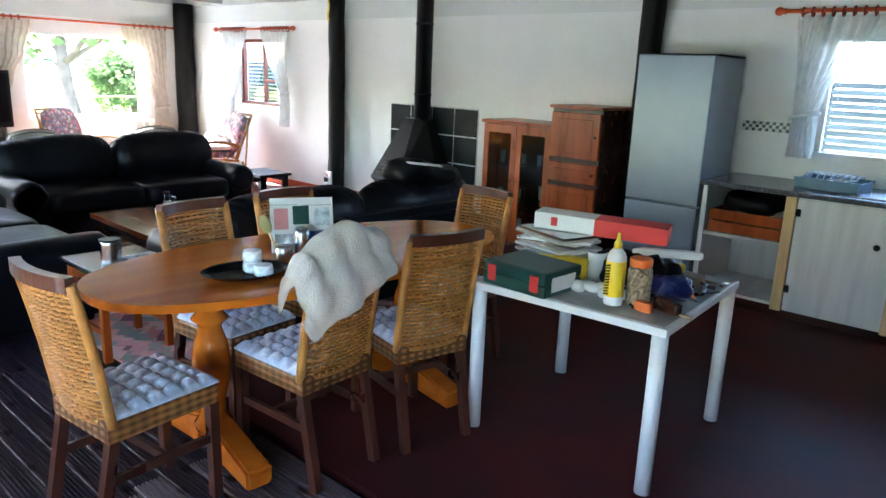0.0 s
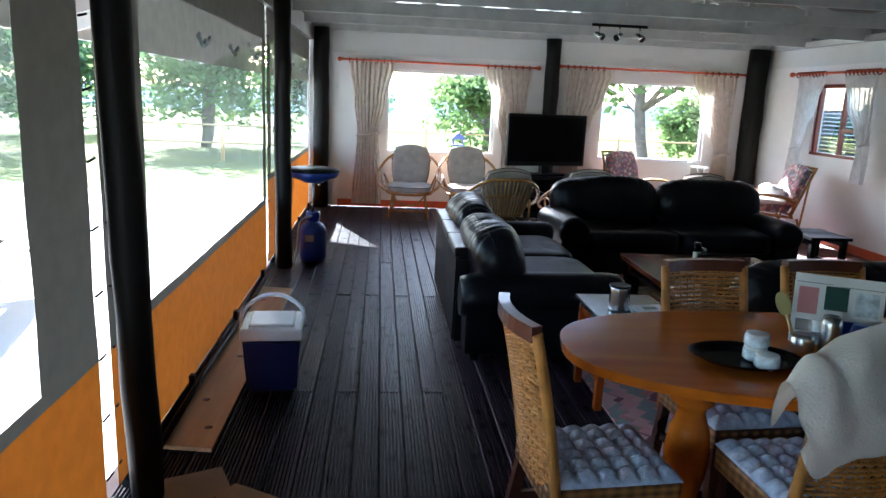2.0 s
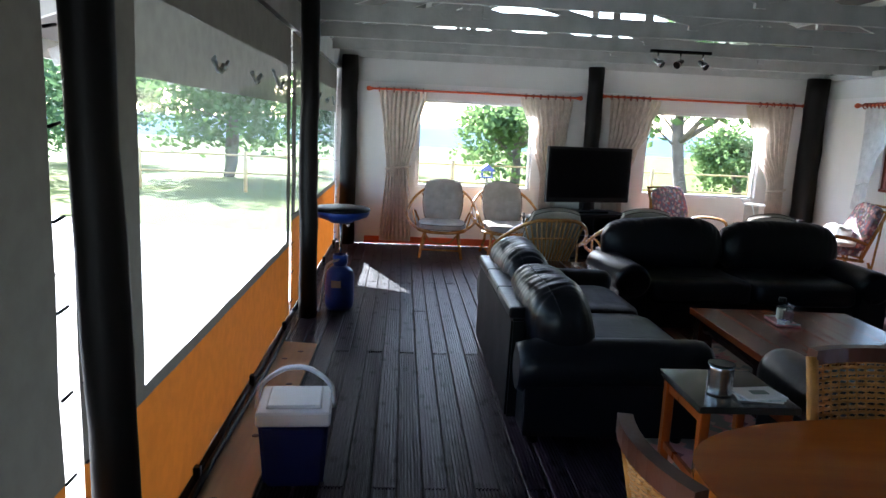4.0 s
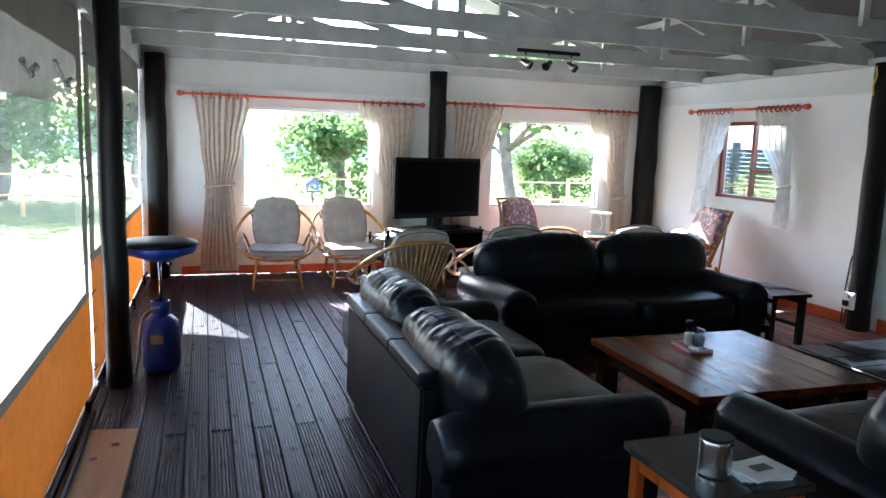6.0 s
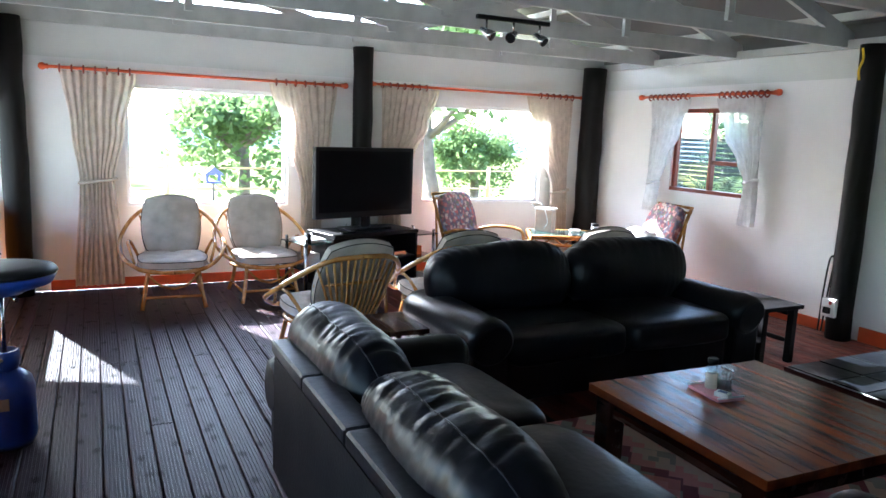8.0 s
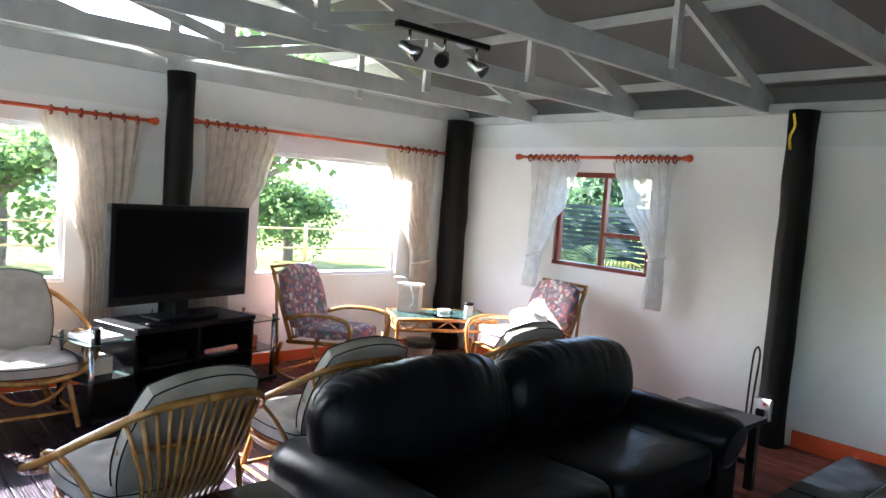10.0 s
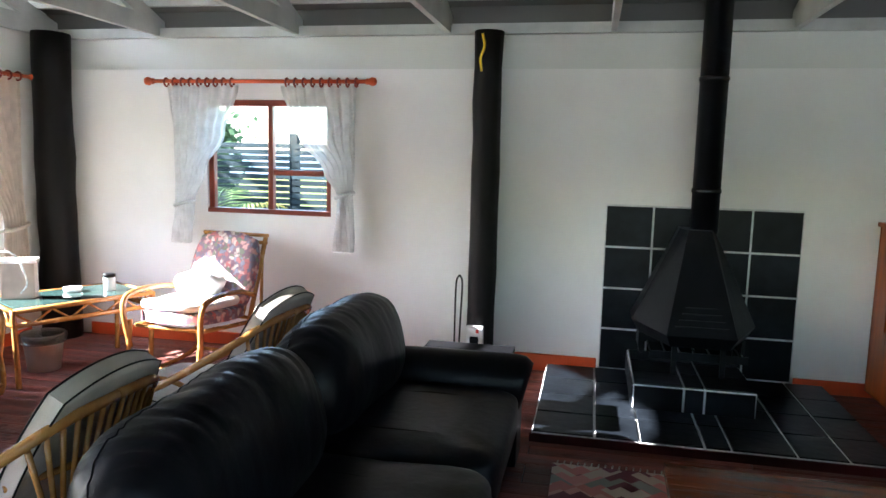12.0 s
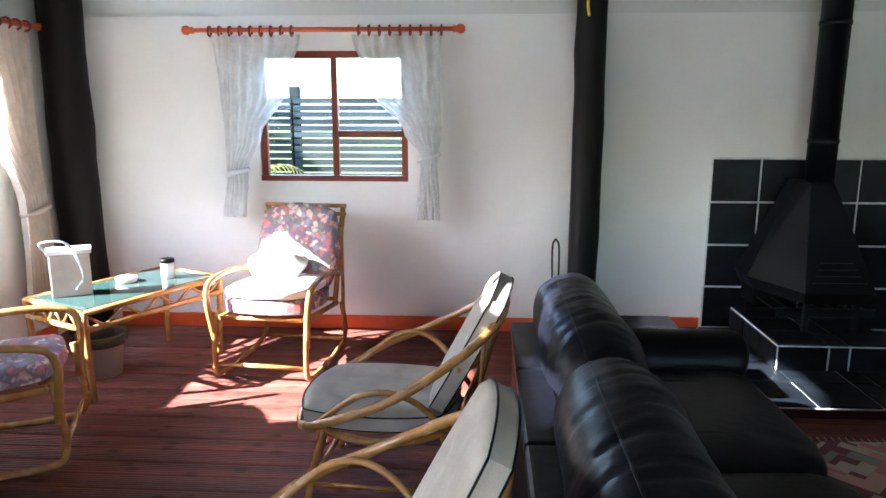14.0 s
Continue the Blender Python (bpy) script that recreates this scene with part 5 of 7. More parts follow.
for sx in (-1, 1):
    a, b = (-w, -0.002) if sx < 0 else (0.002, w)
    dr = part("door", cells(B(), "y", -d - 0.02, 0.018, a, b, 0.10, h - 0.035, [(a + 0.055, b - 0.055, 0.18, h - 0.11)]), BROWNWOOD, gc)
    bm = B(); box(bm, a + 0.05, b - 0.05, -d - 0.012, -d - 0.009, 0.175, h - 0.105); part("pane", bm, JARGLASS, dr)
    bm = B(); pillow(bm, (sx * 0.03, -d - 0.03, 0.62), (0.02, 0.02, 0.02), 1, 10, 6); part("knob", bm, STEEL, dr)
rnd = random.Random(4)
for z in (0.432, 0.752, 0.11):
    for k in range(7):
        bm = B(); r = rnd.uniform(0.022, 0.03); hh = rnd.uniform(0.07, 0.13)
        lathe(bm, [(r * 0.7, 0), (r * 0.75, 0.005), (r, hh), (r * 0.92, hh), (r * 0.65, 0.01)], 12)
        solo("drinking_glass", bm, GLASSWARE, pose(-3.68 - 0.29 + k * 0.097 + rnd.uniform(-0.01, 0.01), 5.75 + rnd.uniform(-0.08, 0.06), z), "clear drinking glass on a cabinet shelf", "glass", "glasses in the cabinet") if k != 3 else None

bc = thing("brown_cabinet", pose(-3.035, 5.68, 0), "red-brown wooden cabinet with panelled doors, sides coloured dark for shade", "cabinet")
# Body in darker wood: the shade on its side is put into the colour
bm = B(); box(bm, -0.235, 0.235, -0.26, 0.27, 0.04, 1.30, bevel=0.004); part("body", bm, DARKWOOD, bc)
bm = B(); box(bm, -0.247, 0.25, -0.30, 0.27, 1.30, 1.325, bevel=0.008, segs=2); part("top", bm, BROWNWOOD, bc)
for z0, z1 in ((0.08, 0.66), (0.70, 0.86), (0.90, 1.27)):
    bm = B(); box(bm, -0.23, 0.23, -0.285, -0.262, z0, z1, bevel=0.006)
    box(bm, -0.17, 0.17, -0.293, -0.285, z0 + 0.05, z1 - 0.05, bevel=0.004)
    dr = part("door" if z1 - z0 > 0.2 else "drawer", bm, BROWNWOOD, bc)
    bm = B(); pillow(bm, (0.2, -0.30, (z0 + z1) / 2), (0.025, 0.03, 0.025), 1, 10, 6); part("knob", bm, STEEL, dr)

fr = thing("fridge", pose(-2.20, 5.60, 0), "tall silver-grey fridge freezer with two doors", "fridge")
bm = B(); box(bm, -0.28, 0.28, -0.24, 0.28, 0.03, 1.73, bevel=0.01, segs=2); part("body", bm, FRIDGE, fr)
for z0, z1 in ((0.06, 0.66), (0.67, 1.735)):
    bm = B(); box(bm, -0.285, 0.285, -0.30, -0.245, z0, z1, bevel=0.014, segs=3); part("door", bm, FRIDGE, fr)
bm = B(); box(bm, -0.27, 0.27, -0.22, 0.25, 0, 0.03); part("plinth", bm, BLACKP, fr)
bm = B(); box(bm, -0.29, 0.29, -0.22, 0.27, 1.73, 1.745, bevel=0.004); part("top", bm, BLACKP, fr)

# ---------- kitchen run ----------
CF, CTOP = 5.30, 0.88
wt = solo("worktop", box(B(), -1.90, 2.4, CF - 0.03, YF - 0.001, CTOP - 0.035, CTOP, bevel=0.006, segs=2), COUNTER, pose(0, 0, 0), "dark speckled laminate worktop along the kitchen wall", "worktop")
ou = thing("open_unit", pose(-1.57, 0, 0), "whitewashed open kitchen unit with a shelf and a wooden crate", "cabinet", "kitchen units")
for x in (-0.315, 0.27):
    bm = B(); box(bm, x, x + (0.035 if x < 0 else 0.02), CF, YF - 0.02, 0.08, CTOP - 0.035); part("side", bm, OFFWHITE, ou)
bm = B(); box(bm, -0.28, 0.27, CF + 0.01, YF - 0.02, 0.08, 0.10); part("floor_board", bm, OFFWHITE, ou)
bm = B(); box(bm, -0.28, 0.27, CF + 0.01, YF - 0.02, 0.49, 0.515); part("shelf", bm, OFFWHITE, ou)
bm = B(); box(bm, -0.28, 0.27, YF - 0.03, YF - 0.02, 0.08, CTOP - 0.035); part("back", bm, OFFWHITE, ou)
bm = B(); box(bm, 0.25, 0.32, CF - 0.022, CF - 0.002, 0.06, CTOP - 0.037, bevel=0.003); part("post", bm, PINE, ou)
cr = thing("wooden_crate", pose(-1.58, CF + 0.27, 0.515), "orange-brown slatted wooden crate on the unit's shelf", "crate")
for z in (0.0, 0.085):
    bm = B(); box(bm, -0.255, 0.24, -0.23, -0.218, z + 0.004, z + 0.078, bevel=0.002); part("slat", bm, BROWNWOOD, cr)
for s in (-1, 1):
    bm = B(); box(bm, s * 0.236 - 0.008, s * 0.236 + 0.008, -0.216, 0.22, 0.0, 0.165); part("end", bm, BROWNWOOD, cr)
bm = B(); box(bm, -0.226, 0.226, -0.216, 0.22, 0.0, 0.01); part("bottom", bm, BROWNWOOD, cr)
bm = B(); pillow(bm, (0, 0, 0.075), (0.42, 0.36, 0.15), 0.7, 28, 14, 0.035, 9)
solo("black_bag", bm, BLACKP, pose(-1.58, CF + 0.24, 0.66), "crumpled black bag lying on the wooden crate", "bag")
x0 = -1.245
for i, w in enumerate((0.60, 0.60, 0.60, 0.6, 0.6)):
    ku = thing("kitchen_unit", pose(x0 + w / 2, 0, 0), "whitewashed kitchen base unit with round dark knob", "cabinet", "kitchen units")
    bm = B(); box(bm, -w / 2 + 0.002, w / 2 - 0.002, CF + 0.002, YF - 0.02, 0.08, CTOP - 0.036); part("body", bm, OFFWHITE, ku)
    dr = part("door", box(B(), -w / 2 + 0.003, w / 2 - 0.003, CF - 0.02, CF, 0.07, CTOP - 0.045, bevel=0.004), OFFWHITE, ku)
    bm = B(); pillow(bm, (w / 2 - 0.11, CF - 0.035, 0.60), (0.04, 0.035, 0.04), 1, 12, 8); part("knob", bm, BLACKP, dr)
    for z in (0.20, 0.72):
        bm = B(); box(bm, -w / 2 - 0.004, -w / 2 + 0.03, CF - 0.028, CF - 0.021, z, z + 0.05, bevel=0.003); part("hinge", bm, BLACKP, dr)
    if i == 0:
        bm = B(); box(bm, w / 2 - 0.012, w / 2 + 0.03, CF - 0.036, CF - 0.021, 0.06, CTOP - 0.04, bevel=0.003); part("pine_strip", bm, PINE, ku)
    x0 += w
bm = B(); box(bm, -1.87, 2.4, CF + 0.05, CF + 0.07, 0, 0.08); tagged(part("kitchen_plinth", bm, DARKWOOD), kind="structure")
sink = thing("sink", pose(-0.55, 5.60, CTOP), "stainless steel sink with a drainer set in the worktop", "sink")
bm = B(); box(bm, -0.42, 0.45, -0.24, 0.24, 0.0, 0.008, bevel=0.003); part("drainer", bm, STEEL, sink)
bm = B(); tube(bm, curve_pts([(0.15, 0.22, 0.0), (0.15, 0.22, 0.20), (0.15, 0.15, 0.27), (0.15, 0.05, 0.22)], 5), 0.012, 10); part("tap", bm, STEEL, sink)

# ---------- white work table and what lies on it ----------
wtb = thing("work_table", pose(-1.385, 3.045, 0, 0, 0, 3.4), "white painted square work table with round tubular legs, heaped with tools", "table")
bm = B(); box(bm, -0.435, 0.435, -0.435, 0.435, 0.652, 0.685, bevel=0.006, segs=2); part("tabletop", bm, WHITE, wtb)
bm = B(); box(bm, -0.42, 0.42, -0.42, 0.42, 0.6855, 0.6875); part("worn_surface", bm, mat("worn_tabletop", (0.42, 0.41, 0.38), 0.5, var=0.25, scale=7), wtb)
for sx in (-1, 1):
    for sy in (-1, 1):
        bm = B(); tube(bm, [(sx * 0.402, sy * 0.402, 0.004), (sx * 0.402, sy * 0.402, 0.652)], 0.031, 16); part("leg", bm, WHITE, wtb)
WZ = 0.6875


def item(name, bm, material, x, y, z, rz, label, category):
    return solo(name, bm, material, pose(x, y, z, 0, 0, rz), label, category)


tc = thing("tool_case", pose(-1.57, 2.72, WZ, 0, 0, -3), "dark green plastic drill case with red latches on the work table", "tool case")
bm = B(); box(bm, -0.16, 0.16, -0.13, 0.13, 0.0, 0.052, bevel=0.014, segs=2); part("base", bm, GREEN, tc)
bm = B(); box(bm, -0.16, 0.16, -0.13, 0.13, 0.054, 0.105, bevel=0.016, segs=2); part("lid", bm, GREEN, tc)
for x in (-0.11, 0.11):
    bm = B(); box(bm, x - 0.022, x + 0.022, -0.137, -0.129, 0.02, 0.09, bevel=0.004); part("latch", bm, RED, tc)
bm = B(); box(bm, 0.158, 0.1625, -0.08, 0.08, 0.02, 0.08); part("sticker", bm, PAPER, tc)
gb = thing("glue_bottle", pose(-1.21, 2.76, WZ), "white glue bottle with yellow label, black stripes and yellow nozzle", "bottle")
bm = B(); lathe(bm, [(0.036, 0), (0.038, 0.01), (0.038, 0.19), (0.030, 0.21), (0.016, 0.225)], 24); part("body", bm, PAPER, gb)
bm = B(); lathe(bm, [(0.0385, 0.035), (0.0388, 0.036), (0.0388, 0.175), (0.0385, 0.176)], 24); part("label", bm, YELLOW, gb)
bm = B(); lathe(bm, [(0.016, 0.225), (0.016, 0.245), (0.008, 0.26), (0.005, 0.285)], 16); part("nozzle", bm, YELLOW, gb)
for k in range(11):
    bm = B()
    z = 0.045 + k * 0.0115
    ps = [(0.0392 * math.cos(a), 0.0392 * math.sin(a), z + 0.012 * (a + 1.9)) for a in [-2.5 + 0.12 * q for q in range(8)]]
    tube(bm, ps, 0.0028, 4); part("stripe", bm, BLACKP, gb)
js = thing("screw_jar", pose(-1.14, 2.83, WZ), "clear jar of brown screws with an orange lid", "jar")
bm = B(); lathe(bm, [(0.045, 0), (0.047, 0.01), (0.047, 0.14), (0.040, 0.155)], 24); part("contents", bm, mat("mixed_screws", (0.30, 0.22, 0.14), 0.45, var=0.6, scale=70, bump=0.8, bscale=120), js)
bm = B(); lathe(bm, [(0.042, 0.155), (0.044, 0.158), (0.044, 0.185), (0.04, 0.188)], 24); part("lid", bm, ORANGE, js)
bx = thing("flat_box", pose(-1.50, 3.15, 0.862, 2, 1, 16), "long white and red printed cardboard box on a pile of papers", "box")
bm = B(); box(bm, -0.30, -0.02, -0.06, 0.06, 0, 0.075, bevel=0.002); part("white_end", bm, PAPER, bx)
bm = B(); box(bm, -0.0199, 0.30, -0.0598, 0.0598, 0.0002, 0.0748); part("red_end", bm, RED, bx)
bm = B(); box(bm, -0.22, -0.19, -0.0615, -0.0602, 0.02, 0.06); part("print", bm, RED, bx)
rnd = random.Random(12)
for k in range(12):
    bm = B(); box(bm, -0.16, 0.16, -0.115, 0.115, 0, 0.013, bevel=0.002)
    item("magazine", bm, (PAPER, GREYCUSH, STEEL)[k % 3] if k != 0 else ORANGE, -1.66 + rnd.uniform(-0.03, 0.03), 3.07 + rnd.uniform(-0.03, 0.03), WZ + 0.0145 * k, rnd.uniform(-25, 25), "grey and white magazine in an untidy pile", "magazine")
for k, (x, y, dx, dy, dz, h, mt, nm, lab) in enumerate((
        (-1.57, 2.90, 0.14, 0.025, 0.05, 30, YELLOW, "spirit_level", "yellow spirit level lying among the tools"),
        (-1.17, 3.14, 0.15, 0.017, 0.017, 35, PAPER, "sealant_tube", "white sealant tube lying on the tools"),
        (-1.08, 2.76, 0.035, 0.018, 0.02, 10, ORANGE, "hand_plane", "small orange hand tool near the table's edge"),
        (-1.01, 2.82, 0.06, 0.02, 0.025, -20, DARKWOOD, "chisel_roll", "dark tool handle on the table's edge"),
        (-1.10, 3.28, 0.05, 0.04, 0.022, 25, CARD, "tool_pouch", "brown tool pouch near the table's corner"),
        (-1.20, 3.26, 0.05, 0.05, 0.04, -12, YELLOW, "tape_measure", "yellow and black tape measure among the tools"))):
    bm = B(); pillow(bm, (0, 0, dz), (dx * 2, dy * 2, dz * 2), 0.35, 24, 14, 0.006, 30)
    item(nm, bm, mt, x, y, WZ + (0.13 if nm == "sealant_tube" else 0), h, lab, "tool")
for k in range(34):
    L, r = rnd.uniform(0.035, 0.10), rnd.uniform(0.004, 0.010)
    ht = thing("hand_tool", pose(rnd.uniform(-1.27, -0.99), rnd.uniform(2.72, 3.36), WZ + 0.012 * (k // 14), 0, 0, rnd.uniform(0, 180)), "small hand tool lying on the white table", "tool", "hand tools on the work table")
    bm = B(); tube(bm, [(-L, 0, r), (-L * 0.9, 0, r), (-L * 0.1, 0, r), (0, 0, r)], r, 8, radii=[r * 0.7, r, r * 0.85, r * 0.6])
    part("handle", bm, (BLACKP, ORANGE, DARKWOOD, BLACKP, CARD)[k % 5], ht)
    bm = B()
    if k % 3:
        tube(bm, [(0.001, 0, r), (L, 0, r)], r * 0.35, 6)
    else:
        box(bm, 0.001, L, -r * 1.6, r * 1.6, r * 0.7, r * 1.2)
    part("blade", bm, STEEL, ht)
bm = B(); pillow(bm, (0, 0, 0.065), (0.34, 0.24, 0.14), 0.7, 40, 22, 0.045, 16); item("tool_bag", bm, BLACKP, -1.27, 3.09, WZ, 30, "crumpled black tool bag among the tools", "bag")
bm = B(); pillow(bm, (0, 0, 0.045), (0.17, 0.12, 0.09), 0.7, 34, 20, 0.035, 24); item("work_glove", bm, NAVYP, -1.08, 3.01, WZ, 60, "bundled navy blue work gloves", "glove")
bm = B(); lathe(bm, [(0.035, 0), (0.04, 0.005), (0.042, 0.10), (0.036, 0.102)], 20); item("paint_tin", bm, STEEL, -1.23, 3.34, WZ, 0, "small grey metal tin behind the tools", "tin")
bm = B(); lathe(bm, [(0.034, 0), (0.042, 0.12), (0.045, 0.125), (0.04, 0.127), (0.03, 0.01)], 20); item("plastic_cup", bm, PAPER, -1.43, 3.01, WZ, 0, "white plastic cup among the tools", "cup")
for k in range(5):
    bm = B(); pillow(bm, (0, 0, 0.022), (0.07, 0.06, 0.045), 0.8, 14, 10, 0.014, 25)
    item("crumpled_tissue", bm, PAPER, -1.40 + 0.047 * k, 2.80 + 0.03 * (k % 3), WZ, k * 50, "crumpled white tissue beside the drill case", "tissue")

# ---------- on the dining table ----------
ty = thing("oval_tray", pose(-2.24, 1.77, 0.766, 0, 0, 80), "black glossy oval tray on the dining table", "tray")
bm = B(); vs = []
for (r1, r2, z) in ((0.13, 0.085, 0.0), (0.16, 0.115, 0.018), (0.172, 0.125, 0.022), (0.158, 0.112, 0.018), (0.13, 0.086, 0.004)):
    vs.append([bm.verts.new((r1 * math.cos(a), r2 * math.sin(a), z)) for a in [2 * math.pi * k / 32 for k in range(32)]])
for A_, B_ in zip(vs, vs[1:]):
    for j in range(32):
        f = bm.faces.new((A_[j], A_[(j + 1) % 32], B_[(j + 1) % 32], B_[j])); f.smooth = True
bm.faces.new(vs[0][::-1]); bm.faces.new(vs[-1])
part("dish", bm, SCREEN, ty)
RACKBLUE = mat("blue_grey_plastic", (0.10, 0.19, 0.27), 0.3, var=0.15, scale=8)
MUG = mat("blue_white_glaze", (0.62, 0.70, 0.75), 0.25, var=0.35, scale=28)
for x, y, z in ((-2.24, 1.80, 0.772), (-2.17, 1.80, 0.772), (-2.24, 1.80, 0.815)):
    m_ = thing("glazed_pot", pose(x, y, z), "small pale blue glazed pot on the tray", "pot", "glazed pots on the tray")
    bm = B(); lathe(bm, [(0.028, 0), (0.037, 0.008), (0.037, 0.034), (0.030, 0.040)], 20); part("body", bm, MUG, m_)
    bm = B(); lathe(bm, [(0.034, 0.0345), (0.034, 0.0425), (0.026, 0.044)], 20); part("band", bm, PAPER, m_)
sg = thing("photo_board", pose(-2.38, 2.15, 0.766, -14, 0, 62), "white laminated board with small printed pictures, leaning on jars", "notice")
bm = B(); box(bm, -0.135, 0.135, -0.003, 0.003, 0.0, 0.235); part("board", bm, PAPER, sg)
for x0_, x1_, z0_, z1_, mt in ((-0.12, -0.06, 0.10, 0.19, PINK), (-0.04, 0.03, 0.12, 0.20, GREEN), (0.05, 0.12, 0.11, 0.19, MUG), (0.02, 0.09, 0.03, 0.09, BLUEP), (-0.12, -0.02, 0.04, 0.08, STEEL)):
    bm = B(); box(bm, x0_, x1_, -0.0052, -0.0036, z0_, z1_); part("picture", bm, mt, sg)
for k in range(6):
    bm = B(); box(bm, 0.0 if k % 2 else -0.13, 0.13 if k % 2 else -0.02, -0.0048, -0.0036, 0.205 - 0.004 * k if k < 2 else 0.012 + 0.004 * k, 0.2065 - 0.004 * k if k < 2 else 0.0135 + 0.004 * k); part("text_line", bm, BLACKP, sg)
for x, y, r, h, mt, lab in ((-2.30, 2.08, 0.032, 0.13, STEEL, "grey metal shaker beside the board"), (-2.27, 2.16, 0.03, 0.11, BLUEP, "blue topped jar beside the board"), (-2.33, 2.01, 0.036, 0.06, STEEL, "low steel bowl holding cutlery")):
    bm = B(); lathe(bm, [(r * 0.9, 0), (r, 0.01), (r, h * 0.8), (r * 0.85, h), (r * 0.3, h + 0.002)], 18); item("jar", bm, mt, x, y, 0.766, 0, lab, "jar")
sp = thing("wooden_spoon", pose(-2.345, 1.99, 0.80, 0, -22, 60), "pale wooden serving spoon standing in the bowl", "spoon")
bm = B(); tube(bm, [(0, 0, 0), (0, 0, 0.09)], 0.006, 8); part("handle", bm, PINE, sp)
bm = B(); pillow(bm, (0, 0, 0.125), (0.045, 0.010, 0.085), 1.0, 18, 12); part("bowl", bm, mat("olive_wood", (0.34, 0.30, 0.12), 0.4), sp)
bm = B(); lathe(bm, [(0.035, 0), (0.036, 0.01), (0.036, 0.20), (0.012, 0.25), (0.012, 0.27)], 18)
item("water_bottle", bm, MUG, -2.80, 1.98, 0.0, 0, "pale blue water bottle standing on the rug under the table", "bottle")

# ---------- end table, coffee table ----------
tn = thing("coffee_tin", pose(-3.64, 1.86, 0.50), "ribbed metal tin with dark rim on the end table", "tin")
bm = B(); lathe(bm, [(0.05, 0)] + [(0.051 + 0.0015 * (k % 2), 0.005 + 0.008 * k) for k in range(15)] + [(0.05, 0.13), (0.044, 0.13), (0.044, 0.02)], 28); part("body", bm, STEEL, tn)
bm = B(); lathe(bm, [(0.0525, 0.124), (0.0535, 0.126), (0.0535, 0.134), (0.050, 0.135)], 28); part("rim", bm, BLACKP, tn)
for k, mt in enumerate((PAPER, MUG, PAPER)):
    bm = B(); box(bm, -0.09, 0.09, -0.065, 0.065, 0, 0.008, bevel=0.001); item("booklet", bm, mt, -3.62 + 0.01 * k, 2.01, 0.50 + 0.0082 * k, 80 + 9 * k, "printed booklet on the end table", "booklet")
bm = B(); box(bm, -0.035, 0.035, -0.02, 0.02, 0.0, 0.002); item("green_label", bm, GREEN, -3.60, 2.01, 0.5247, 95, "small green printed card on the booklets", "card")
pk = thing("pink_tray", pose(-5.23, 3.01, 0.386, 0, 0, -6), "small pink wooden tray on the coffee table", "tray")
bm = B(); box(bm, -0.105, 0.105, -0.075, 0.075, 0.0, 0.014, bevel=0.003); part("base", bm, PINK, pk)
for x in (-0.1, 0.1):
    bm = B(); box(bm, x - 0.005, x + 0.005, -0.075, 0.075, 0.0142, 0.022, bevel=0.002); part("rim", bm, PAPER, pk)
cj = thing("candle_jar", pose(-5.27, 3.02, 0.401), "cream candle jar with a tall dark-capped glass", "jar")
bm = B(); lathe(bm, [(0.026, 0), (0.028, 0.005), (0.028, 0.07), (0.02, 0.072)], 20); part("cream_base", bm, CREAM, cj)
bm = B(); lathe(bm, [(0.022, 0.0722), (0.023, 0.12), (0.022, 0.121)], 20); part("glass", bm, JARGLASS, cj)
bm = B(); lathe(bm, [(0.024, 0.1212), (0.025, 0.123), (0.025, 0.142), (0.02, 0.145)], 20); part("cap", bm, BLACKP, cj)
gj = thing("cutlery_glass", pose(-5.20, 3.03, 0.401), "glass holding small teaspoons on the pink tray", "glass")
bm = B(); lathe(bm, [(0.028, 0), (0.032, 0.004), (0.034, 0.07), (0.031, 0.07), (0.028, 0.008)], 20); part("glass", bm, JARGLASS, gj)
for k in range(4):
    bm = B(); tube(bm, [(0.01 * k - 0.015, 0, 0.01), (0.02 * k - 0.03, 0.01, 0.10)], 0.0025, 6); pillow(bm, (0.02 * k - 0.03, 0.01, 0.108), (0.018, 0.008, 0.026), 1, 10, 6); part("teaspoon", bm, STEEL, gj)
bm = B(); box(bm, -0.033, 0.033, -0.022, 0.022, 0, 0.022, bevel=0.002); item("matchbox", bm, PAPER, -5.16, 2.98, 0.401, 20, "white and blue matchbox on the pink tray", "box")
bm = B(); box(bm, -0.02, 0.02, -0.014, 0.014, 0, 0.001); item("matchbox_label", bm, BLUEP, -5.16, 2.98, 0.4232, 20, "blue printed label on the matchbox", "label")

